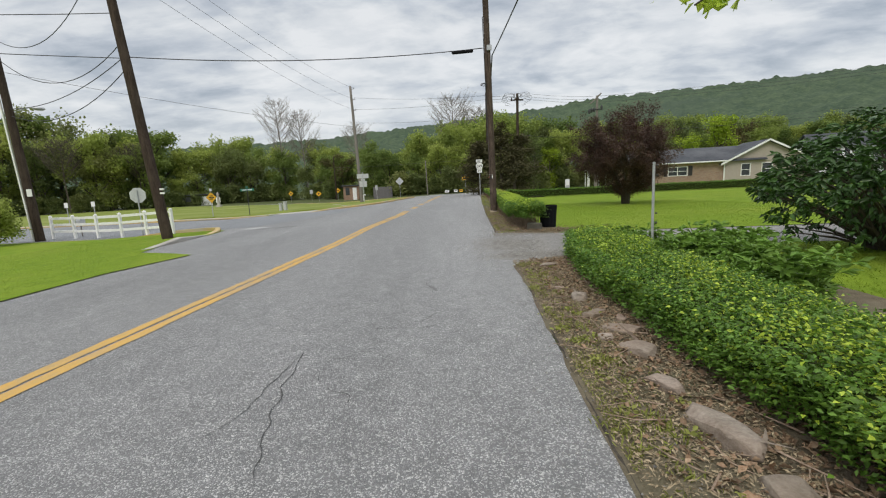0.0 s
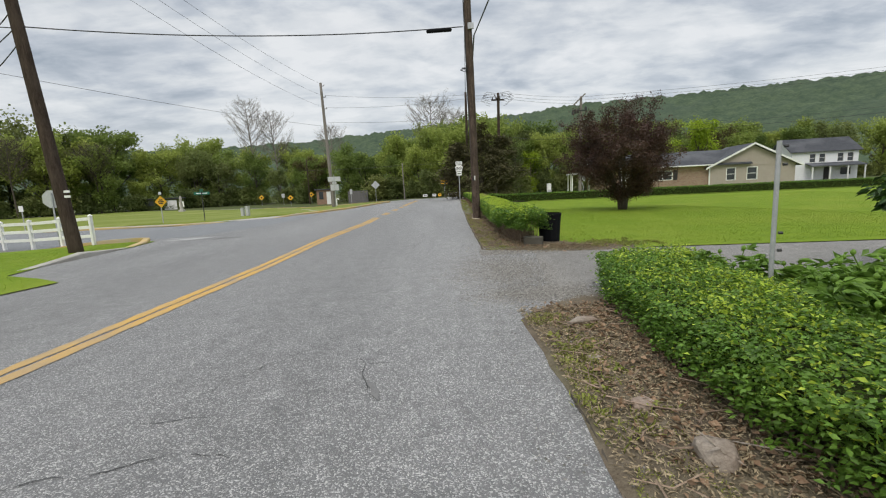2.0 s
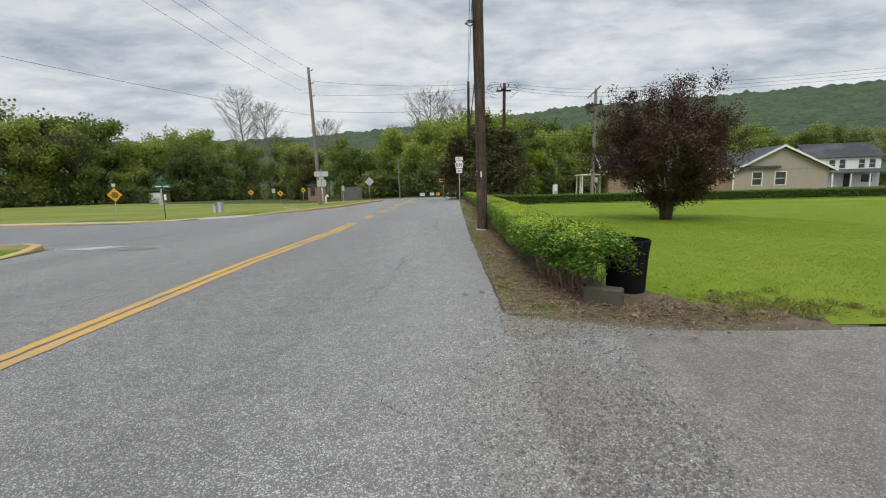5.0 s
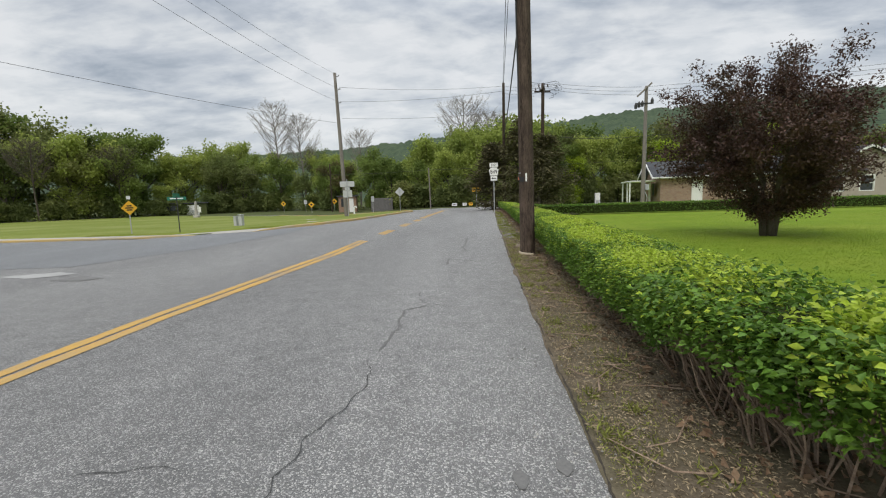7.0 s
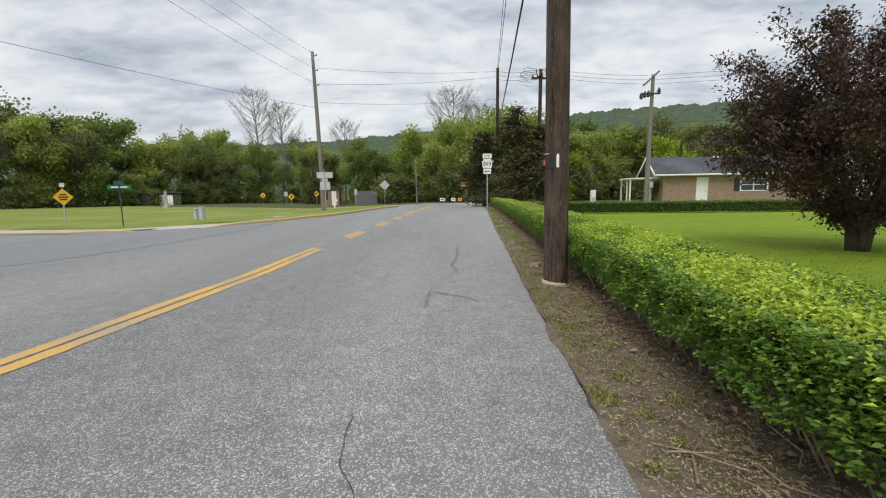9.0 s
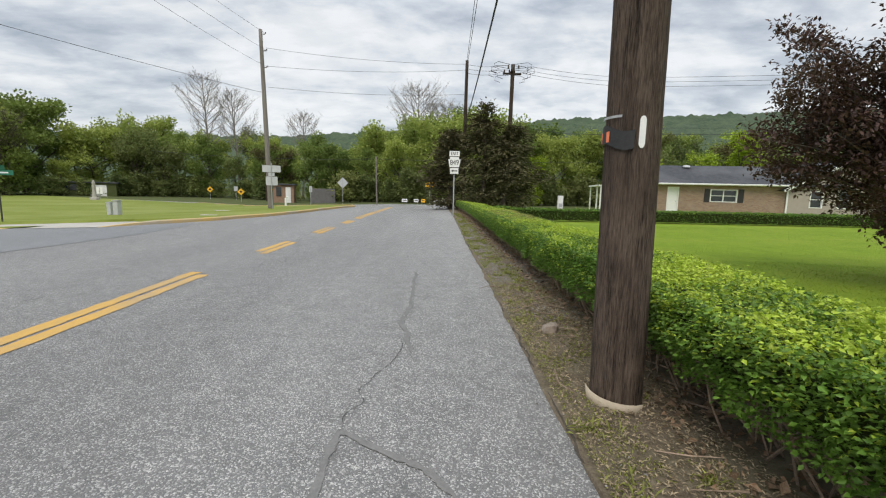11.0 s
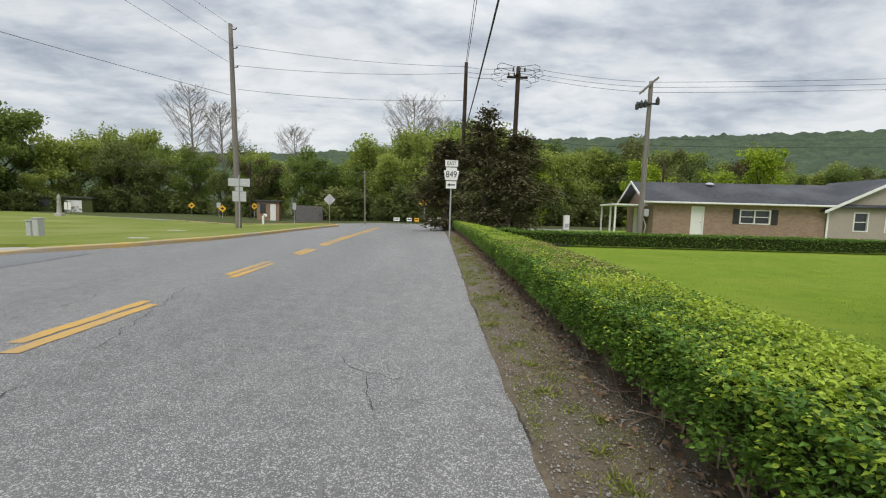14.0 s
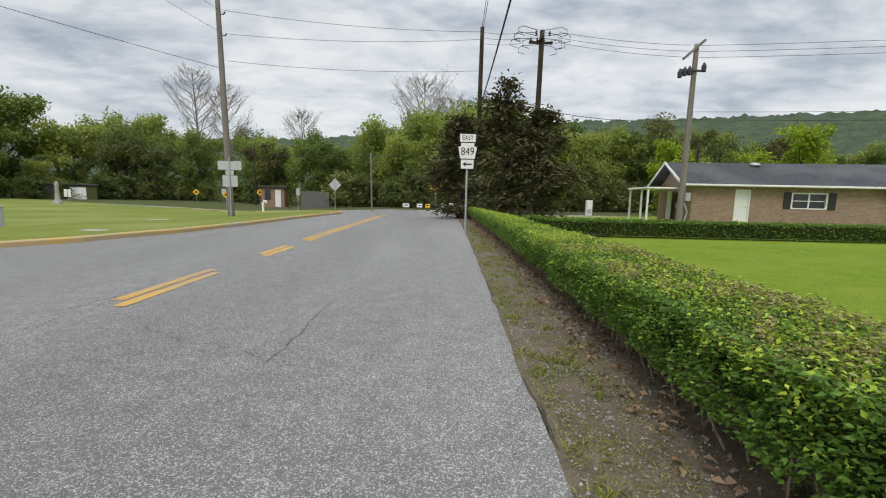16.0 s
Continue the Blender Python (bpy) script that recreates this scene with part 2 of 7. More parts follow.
# hedge filler: the shade between the leaves is put into its colour
PRIVET_SHADE_CORE = material("hedge_shade_core", (0.018, 0.027, 0.007), (0.041, 0.050, 0.016), 9, 0.95, 0.8, 40)
PEONY = material("peony_leaves", (0.100, 0.205, 0.030), (0.195, 0.315, 0.048), 4.0, 0.5, 0.0, 60, isle=0.3, thin=0.3)
LAUREL = material("laurel_leaves", (0.029, 0.072, 0.015), (0.065, 0.131, 0.029), 3.0, 0.32, 0.0, 60, isle=0.4, thin=0.12)
PLUM = material("purple_plum_leaves", (0.058, 0.032, 0.028), (0.110, 0.060, 0.046), 3.0, 0.45, 0.0, 60, (0.095, 0.068, 0.028), 0.6, isle=0.4, thin=0.25)
WOODS = material("spring_foliage", (0.165, 0.232, 0.050), (0.290, 0.362, 0.090), 0.35, 0.7, 0.0, 2.0, (0.256, 0.300, 0.063), 0.5, spread=0.4, isle=0.15, thin=0.45)
WOODS_DARK = material("dark_foliage", (0.120, 0.162, 0.048), (0.222, 0.258, 0.082), 0.35, 0.7, 0.0, 2.0, (0.139, 0.125, 0.054), 0.5, spread=0.35, isle=0.15, thin=0.42)
LIME = material("lime_foliage", (0.24, 0.34, 0.025), (0.34, 0.43, 0.04), 0.5, 0.7, 0.0, 2.0, isle=0.3, thin=0.35)
CEDAR = material("cedar_foliage", (0.070, 0.072, 0.032), (0.140, 0.126, 0.060), 0.8, 0.8, 0.0, 3.0, (0.06, 0.045, 0.022), 0.5, isle=0.4, thin=0.1)
BUDS = material("pale_buds", (0.17, 0.15, 0.09), (0.27, 0.235, 0.15), 0.8, 0.8, 0.0, 3.0, isle=0.3, thin=0.3)
BARK = material("bark", (0.06, 0.05, 0.04), (0.13, 0.11, 0.09), 9, 0.95, 0.8, 50, wave=(1, 1, 0.2))
BARK_PALE = material("pale_bark", (0.176, 0.160, 0.136), (0.288, 0.264, 0.232), 5, 0.95, 0.6, 40, wave=(1, 1, 0.3))
POLE = material("creosoted_pole", (0.02, 0.015, 0.012), (0.085, 0.062, 0.047), 12, 0.92, 0.9, 70, (0.10, 0.078, 0.062), 0.4, wave=(1, 1, 0.06))
POLE_NEAR = material("old_creosoted_pole", (0.020, 0.015, 0.012), (0.165, 0.125, 0.098), 15, 0.92, 1.0, 120, (0.045, 0.033, 0.027), 0.75, wave=(1.2, 1.2, 0.11))
PAPER = material("tan_board", (0.44, 0.37, 0.28), (0.54, 0.47, 0.37), 9, 0.9, 0.2, 60, (0.36, 0.29, 0.2), 0.5)
POLE_GREY = material("weathered_pole", (0.15, 0.135, 0.12), (0.27, 0.245, 0.22), 10, 0.9, 0.6, 60, wave=(1, 1, 0.06))
WIRE = material("black_cable", (0.02, 0.02, 0.022), (0.04, 0.04, 0.044), 20, 0.6, 0.0)
GALV = material("galvanised_steel", (0.36, 0.37, 0.38), (0.50, 0.51, 0.52), 12, 0.5, 0.15, 90, metal=0.4)
SIGNBACK = material("bare_aluminium_sheet", (0.44, 0.45, 0.455), (0.56, 0.57, 0.575), 6, 0.55, 0.1, 60, metal=0.25)
WHITE = material("white_paint", (0.74, 0.74, 0.72), (0.84, 0.84, 0.82), 4, 0.6, 0.15, 50, (0.62, 0.61, 0.57), 0.4)
BLACK = material("black_paint", (0.012, 0.012, 0.013), (0.028, 0.028, 0.03), 8, 0.6, 0.1)
PLASTIC = material("black_plastic", (0.005, 0.0055, 0.007), (0.010, 0.0105, 0.012), 6, 0.9, 0.1, 60, (0.02, 0.02, 0.021), 0.3)
SIGN_YELLOW = material("warning_sign_yellow", (0.80, 0.42, 0.02), (0.86, 0.48, 0.03), 5, 0.5, 0.05)
SIGN_GREEN = material("street_sign_green", (0.01, 0.13, 0.08), (0.02, 0.17, 0.10), 5, 0.5, 0.05)
DARK_IRON = material("dark_iron", (0.02, 0.022, 0.022), (0.045, 0.045, 0.045), 9, 0.6, 0.2)
PORCELAIN = material("brown_insulator", (0.05, 0.035, 0.03), (0.09, 0.07, 0.06), 9, 0.3, 0.0)
SHINGLE = material("grey_shingles", (0.05, 0.053, 0.06), (0.09, 0.095, 0.105), 2.5, 0.9, 0.6, 25, (0.16, 0.165, 0.175), 0.5, spread=0.15)
BRICK = material("tan_brick", (0.27, 0.165, 0.115), (0.38, 0.26, 0.19), 4, 0.9, 0.4, 50, spread=0.18)
SIDING = material("taupe_siding", (0.34, 0.295, 0.25), (0.40, 0.35, 0.30), 3, 0.75, 0.15, 40)
SIDING_WHITE = material("white_siding", (0.70, 0.71, 0.73), (0.80, 0.81, 0.82), 3, 0.7, 0.15, 40)
SHUTTER = material("black_shutter", (0.02, 0.018, 0.018), (0.04, 0.035, 0.035), 5, 0.6, 0.1)
GLASS = material("window_glass", (0.03, 0.036, 0.042), (0.06, 0.066, 0.072), 1.5, 0.06, 0.0)
GREY_WALL = material("grey_block_wall", (0.11, 0.105, 0.105), (0.18, 0.172, 0.17), 3, 0.9, 0.4, 30)


# ---- building helpers ----
rng = np.random.default_rng(7)


def lerp_list(table, v):
    return float(np.interp(v, [p[0] for p in table], [p[1] for p in table]))


def ground_z(x, y):
    """The land: level by the walked lane, falling gently to the left, to the far end and over the lawn."""
    z = -0.042 * np.clip(-x - 2.2, 0, 14)
    z = z - 0.010 * np.clip(y - 35, 0, 30) * np.clip((6 - x) / 4, 0, 1)
    return z - 0.0145 * np.clip(y - 12, 0, 30) * np.clip((x - 3.5) / 3, 0, 1)


class Shape:
    """Collects vertices and faces for one mesh."""

    def __init__(self):
        self.v, self.f = [], []

    def add(self, verts, faces):
        n = len(self.v)
        self.v += [tuple(p) for p in verts]
        self.f += [tuple(i + n for i in f) for f in faces]
        return self

    def box(self, x0, y0, z0, x1, y1, z1, bevel=0.0):
        b = min(bevel, (x1 - x0) / 3, (y1 - y0) / 3, (z1 - z0) / 3)
        if b <= 0:
            p = [(x, y, z) for z in (z0, z1) for y in (y0, y1) for x in (x0, x1)]
            return self.add(p, [(0, 2, 3, 1), (4, 5, 7, 6), (0, 1, 5, 4), (2, 6, 7, 3), (0, 4, 6, 2), (1, 3, 7, 5)])
        levels = []
        for z, i in ((z0, b), (z0 + b, 0), (z1 - b, 0), (z1, b)):
            c = b * 0.6
            X0, X1, Y0, Y1 = x0 + i, x1 - i, y0 + i, y1 - i
            levels.append([(X0 + c, Y0, z), (X1 - c, Y0, z), (X1, Y0 + c, z), (X1, Y1 - c, z), (X1 - c, Y1, z), (X0 + c, Y1, z), (X0, Y1 - c, z), (X0, Y0 + c, z)])
        f = [tuple(range(7, -1, -1)), tuple(range(24, 32))]
        f += [(8 * k + j, 8 * k + (j + 1) % 8, 8 * k + 8 + (j + 1) % 8, 8 * k + 8 + j) for k in range(3) for j in range(8)]
        return self.add([p for lv in levels for p in lv], f)

    def tube(self, pts, radii, sides=8, caps=True):
        """A round tube through points, with a radius at each."""
        pts = [Vector(p) for p in pts]
        if not hasattr(radii, "__len__"):
            radii = [radii] * len(pts)
        vs = []
        for i, p in enumerate(pts):
            d = (pts[min(i + 1, len(pts) - 1)] - pts[max(i - 1, 0)]).normalized()
            a = d.cross(Vector((0, 0, 1)) if abs(d.z) < 0.9 else Vector((1, 0, 0))).normalized()
            b = d.cross(a)
            vs += [p + radii[i] * (math.cos(2 * math.pi * k / sides) * a + math.sin(2 * math.pi * k / sides) * b) for k in range(sides)]
        f = [(i * sides + k, i * sides + (k + 1) % sides, (i + 1) * sides + (k + 1) % sides, (i + 1) * sides + k) for i in range(len(pts) - 1) for k in range(sides)]
        if caps:
            f += [tuple(range(sides - 1, -1, -1)), tuple(range((len(pts) - 1) * sides, len(pts) * sides))]
        return self.add(vs, f)

    def lathe(self, profile, sides=24, x=0, y=0, z=0):
        vs = [(x + r * math.cos(2 * math.pi * k / sides), y + r * math.sin(2 * math.pi * k / sides), z + h) for r, h in profile for k in range(sides)]
        return self.add(vs, [(i * sides + k, i * sides + (k + 1) % sides, (i + 1) * sides + (k + 1) % sides, (i + 1) * sides + k) for i in range(len(profile) - 1) for k in range(sides)])

    def prism(self, outline, depth, m=None):
        """A flat outline in x and z, given thickness along y, at the pose m."""
        n = len(outline)
        p = [Vector((x, 0, z)) for x, z in outline] + [Vector((x, depth, z)) for x, z in outline]
        if m:
            p = [m @ q for q in p]
        return self.add(p, [tuple(range(n)), tuple(range(2 * n - 1, n - 1, -1))] + [(k, k + n, (k + 1) % n + n, (k + 1) % n) for k in range(n)])

    def turned(self, m):
        self.v = [tuple(m @ Vector(p)) for p in self.v]
        return self

    def weld(self):
        """Joins boxes set side by side into one body without inner faces."""
        at, keep = {}, []
        idx = [at.setdefault(tuple(round(c, 4) for c in p), len(at)) for p in self.v]
        faces = [tuple(idx[i] for i in f) for f in self.f]
        count = {}
        for f in faces:
            count[frozenset(f)] = count.get(frozenset(f), 0) + 1
        self.v, self.f = list(at), [f for f in faces if count[frozenset(f)] == 1]
        return self

    def mesh(self, name, mat, smooth=False):
        me = bpy.data.meshes.new(name)
        me.from_pydata(self.v, [], self.f)
        me.materials.append(mat)
        if smooth:
            me.polygons.foreach_set("use_smooth", [True] * len(me.polygons))
        me.update()
        return me


def part(name, shape, mat, parent=None, label="", smooth=False):
    ob = new(name, shape.mesh(name, mat, smooth) if isinstance(shape, Shape) else shape)
    if parent:
        ob.parent = parent
    if label:
        ob["label"] = label
    return ob


def thing(name, x, y, z, label, category, group="", kind="", rz=0):
    ob = new(name)
    ob.matrix_basis = pose(x, y, z, 0, 0, rz)
    return tagged(ob, label, category, group, kind)


def leaf_mesh(name, at, out, length, width, mat, droop=0.3, mats=None, pick=None):
    """Many folded leaves in one mesh: at, out: arrays of places and of directions in which the leaves point; length, width: arrays."""
    n = len(at)
    out = out / (np.linalg.norm(out, axis=1, keepdims=True) + 1e-9)
    side = np.cross(out, rng.normal(size=(n, 3)) * 0.6 + [0, 0, 1.0])
    side /= np.linalg.norm(side, axis=1, keepdims=True) + 1e-9
    nor = np.cross(side, out)
    L, W = np.asarray(length).reshape(-1, 1) * np.ones((n, 1)), np.asarray(width).reshape(-1, 1) * np.ones((n, 1))
    mid = at + out * L * 0.5
    v = np.stack([at, mid + side * W * 0.5 + nor * W * 0.18, at + out * L - nor * L * droop * 0.4, mid - side * W * 0.5 + nor * W * 0.18], 1).reshape(-1, 3)
    me = bpy.data.meshes.new(name)
    me.vertices.add(4 * n)
    me.vertices.foreach_set("co", v.astype(np.float32).ravel())
    me.loops.add(6 * n)
    idx = (np.arange(n)[:, None] * 4 + np.array([0, 1, 2, 0, 2, 3])[None]).astype(np.int32)
    me.loops.foreach_set("vertex_index", idx.ravel())
    me.polygons.add(2 * n)
    me.polygons.foreach_set("loop_start", (np.arange(2 * n) * 3).astype(np.int32))
    for mm in mats or [mat]:
        me.materials.append(mm)
    if pick is not None:
        me.polygons.foreach_set("material_index", np.repeat(pick, 2).astype(np.int32))
    me.update(calc_edges=True)
    return me


def sheet(name, outline, lift, mat, cuts=1.0, label="", kind="structure", category="", bumpy=0.0):
    """A piece of ground cover in the given outline, laid over the land."""
    bm = bmesh.new()
    bm.faces.new([bm.verts.new((x, y, 0)) for x, y in outline])
    xs, ys = [p[0] for p in outline], [p[1] for p in outline]
    lines = [((x, 0, 0), (1, 0, 0)) for x in (-16.2, -9, -2.2, 2, 3.5, 5, 6, 6.5, *np.arange(max(min(xs), -30), min(max(xs), 30), cuts))]
    lines += [((0, y, 0), (0, 1, 0)) for y in (12, 35, 42, 65, *np.arange(max(min(ys), -12), min(max(ys), 70), cuts * 2))]
    for co, no in lines:
        bmesh.ops.bisect_plane(bm, geom=bm.verts[:] + bm.edges[:] + bm.faces[:], plane_co=co, plane_no=no)
    bmesh.ops.triangulate(bm, faces=bm.faces[:])
    for v in bm.verts:
        low = bumpy and v.is_boundary
        v.co.z = ground_z(v.co.x, v.co.y) + (0.0145 if low else lift + (bumpy * noise.noise(v.co * 2.3) if bumpy else 0))
    bm.normal_update()
    for f in bm.faces:
        if f.normal.z < 0:
            f.normal_flip()
    me = bpy.data.meshes.new(name)
    bm.to_mesh(me)
    bm.free()
    me.materials.append(mat)
    return tagged(new(name, me), label, category, kind=kind)


# ---- ground and road ----
EDGE = [(-14, 0.55), (0, 1.02), (2.5, 1.12), (4.3, 1.2), (6.3, 1.3), (8, 1.27), (9.2, 1.33), (11, 1.42), (13.9, 1.52), (18.1, 1.68), (22.6, 1.92), (25.8, 2.05), (33.7, 2.5), (38, 2.72), (45, 3.05), (54, 3.5)]
LINE = [(-14, -3.3), (3.7, -2.73), (5.3, -2.65), (10.8, -2.33), (14.5, -2.28), (19.3, -1.93), (22, -1.9), (25.5, -1.75), (29.3, -1.62), (32, -1.5), (38, -1.4), (42, -1.32), (50, -1.15)]


def edge_x(y):
    return lerp_list(EDGE, y)


def line_x(y):
    return lerp_list(LINE, y)


def build_ground():
    far = [40, 60, 90, 140, 220, 350, 600, 1000, 1800, 3500]
    xs = sorted({*np.arange(-31, 31.5, 1.0), -16.2, -2.2, 3.5, 6.5, *far, *[-f for f in far]})
    ys = sorted({*np.arange(-14, 71, 1.0), 110, *far[2:], *[-f for f in far]})
    X, Y = np.meshgrid(xs, ys)
    Z = ground_z(X, Y)
    n = len(xs)
    s = Shape()
    s.v = [tuple(p) for p in np.stack([X, Y, Z], -1).reshape(-1, 3)]
    s.f = [(j * n + i, j * n + i + 1, (j + 1) * n + i + 1, (j + 1) * n + i) for j in range(len(ys) - 1) for i in range(n - 1)]
    tagged(part("ground", s, FOREST_FLOOR), "dark earthy ground under woods and lawns", "ground", kind="structure")


build_ground()
right_edge = [(2.7 if 7.2 <= y <= 11.5 else edge_x(y) + 0.01 * noise.noise((y * 2.1, 0, 0)) + 0.012 * noise.noise((y * 9, 3, 0)), y) for y in np.arange(-14, 54.1, 0.25)]
road = sheet("road", right_edge + [(6, 55.5), (45, 58), (45, 63), (-12, 63), (-26, 72), (-70, 92), (-90, 80), (-90, -14)], 0.012, ASPHALT, 2.0,
             "worn grey chip-sealed asphalt two-lane road", category="road")
sheet("side_street", [(-90, 20.4), (-14.5, 21.2), (-11.2, 20.8), (-8.6, 20.2), (-7.2, 23), (-6.5, 28), (-6.9, 32), (-8.2, 33.2), (-10, 32), (-90, 32.4)], 0.018, ASPHALT_DARK, 2.0,
      "darker bluish asphalt side street joining the road", category="road")
sheet("lawn", [(2.7, 10.95), (4.5, 10.85), (7.6, 10.5), (14, 10.1), (60, 8), (60, 80), (5.0, 56), (3.6, 45), (2.9, 30), (2.3, 18), (2.2, 12.0)], 0.02, LAWN, 1.0,
      "bright green mown lawn behind the hedge", category="lawn")
sheet("garden_lawn", [(4.3, -12), (60, -12), (60, 5.5), (14, 7.6), (7.6, 8.1), (4.3, 8.4)], 0.02, LAWN, 1.0, "green garden grass under the laurel bush", category="lawn")
sheet("driveway", [(1.80, 8.12), (2.2, 8.3), (2.7, 8.75), (4.3, 8.45), (7.6, 8.15), (14, 7.65), (60, 5.6), (60, 7.9), (14, 10.05), (7.6, 10.45), (4.5, 10.8), (2.7, 10.9), (2.34, 11.0), (2.2, 10.5), (2.1, 9.95), (1.97, 9.1)], 0.02, DRIVE, 0.5,
      "grey asphalt driveway crossing behind the garden", category="driveway", bumpy=0.005)


def verge(name, y0, y1, outer, label, ease=0.0):
    """Strip of soil beside the asphalt; outer: how far it reaches; ease: how fast its end draws back from the road."""
    ys = np.arange(y0, y1 + 0.01, 0.25)
    left = [(edge_x(y) - 0.01 + 0.045 * noise.noise((y * 2.3, 5, 0)) + 0.03 * noise.noise((y * 9, 7, 0)) + max(0.0, y - 7.3) * ease, y) for y in ys]
    return sheet(name, left + [(edge_x(y) + outer, y) for y in ys[::-1]], 0.036, SOIL, 0.25, label, category="soil", bumpy=0.02)


verge("verge_garden", -12, 8.1, 3.2, "leaf-strewn brown soil strip under the garden hedge", 1.1)
verge("verge_hedge", 11.45, 54, 1.35, "bare brown soil strip with litter beside the hedge")
sheet("bare_patch", [(1.46, 11.42), (1.62, 11.28), (1.95, 11.12), (2.35, 10.94), (2.8, 10.84), (3.3, 10.76), (4.1, 10.72), (4.4, 10.95), (3.9, 11.4), (3.3, 11.7), (3.1, 12.3), (2.1, 12.3), (1.7, 11.8)], 0.04, SOIL, 0.25, "bare trodden soil round the rubbish bin", category="soil", bumpy=0.02)


def strip(y0, y1, off, width, lift, mat, name, label="", ragged=0.022):
    ys = np.arange(y0, y1 + 0.01, 0.08)
    s = Shape()
    for y in ys:
        for k in (-0.5, 0.5):
            x = line_x(y) + off + k * width + ragged * (noise.noise((y * 5, k * 9 + off * 7, 1)) + 0.6 * noise.noise((y * 1.1, k * 5 + off * 3, 4)))
            s.v.append((x, y, ground_z(x, y) + lift))
    s.f = [(2 * i, 2 * i + 1, 2 * i + 3, 2 * i + 2) for i in range(len(ys) - 1)]
    return part(name, s, mat, road, label)


for y0, y1 in ((-14, 22.0), (23.9, 25.6), (27.5, 29.4), (30.95, 32.4), (33.5, 50)):
    for off in (-0.088, 0.088):
        strip(y0 + (0.25 if off < 0 else 0), y1 + (0.2 if off < 0 else 0), off, 0.135, 0.017, YELLOW, "painted_line", "worn yellow centre line")


def crack(start, heading, length, width, mat, seed, wild=0.35, name="crack"):
    """A wandering crack, laid as a thin dark band in the road."""
    r = random.Random(seed)
    x, y, a, s = start[0], start[1], radians(heading), Shape()
    step = 0.025 if width < 0.03 else 0.06
    n = int(length / step)
    drift = 0.0
    for i in range(n):
        w = width * (0.15 + 0.9 * r.random()) * min(1, (i + 1) / 5, (n - i) / 5) * 0.5 * (0.25 if math.sin(i * 0.37 + seed) > 0.55 and width < 0.03 else 1)
        drift = 0.72 * drift + r.uniform(-wild, wild)
        px, py = -math.sin(a + drift), math.cos(a + drift)
        for k in (-1, 1):
            s.v.append((x + k * py * w, y - k * px * w, float(ground_z(x, y)) + 0.0165))
        x, y = x + px * step, y + py * step
    s.f = [(2 * i, 2 * i + 1, 2 * i + 3, 2 * i + 2) for i in range(n - 1)]
    part(name, s, mat, road)


for k, (sx, sy, hd, ln, wd) in enumerate([
    (-1.9, 5.1, -85, 1.7, 0.012), (-0.4, 4.6, -70, 0.9, 0.012), (-1.5, 11.3, -62, 1.2, 0.011), (0.3, 26.2, 60, 1.8, 0.011), (-3.2, 20.5, -32, 4.0, 0.02),
    (-2.9, 24.2, -24, 5.2, 0.02), (-2.6, 28.0, -20, 5.0, 0.02), (-1.4, 15.4, 80, 1.1, 0.010), (-4.6, 8.5, 5, 2.5, 0.011), (-9.0, 12.3, -25, 4.2, 0.025),
    (-4.0, 33.0, -10, 5, 0.02), (-0.9, 6.1, -30, 1.3, 0.010), (0.8, 9.6, 40, 0.9, 0.010), (-0.2, 3.2, 25, 0.8, 0.010), (-0.6, 3.9, -75, 0.7, 0.009)]):
    crack((sx, sy), hd, ln, wd * 0.72, TAR, k, 0.55)


def crack_along(line, width, mat, name="crack", sway=0.06):
    """A crack that follows a given course, with a trembling edge."""
    s, pts = Shape(), []
    for a, b in zip(line, line[1:]):
        n = max(2, int(math.hypot(b[0] - a[0], b[1] - a[1]) / 0.03))
        pts += [Vector(a).lerp(Vector(b), i / n) for i in range(n)]
    for i, p in enumerate(pts):
        d = (pts[min(i + 1, len(pts) - 1)] - pts[max(i - 1, 0)]).normalized()
        side = Vector((d.y, -d.x))
        p = p + side * (sway * noise.noise((p.x * 6, p.y * 6, 3)) + 0.008 * noise.noise((p.x * 40, p.y * 40, 3)))
        w = width * 0.5 * (0.75 + 0.7 * noise.noise((p.x * 30, p.y * 30, 8))) * min(1, (i + 1) / 4, (len(pts) - i) / 4)
        for k in (-1, 1):
            q = p + side * k * w
            s.v.append((q.x, q.y, float(ground_z(q.x, q.y)) + 0.0172))
    s.f = [(2 * i, 2 * i + 1, 2 * i + 3, 2 * i + 2) for i in range(len(pts) - 1)]
    part(name, s, mat, road)


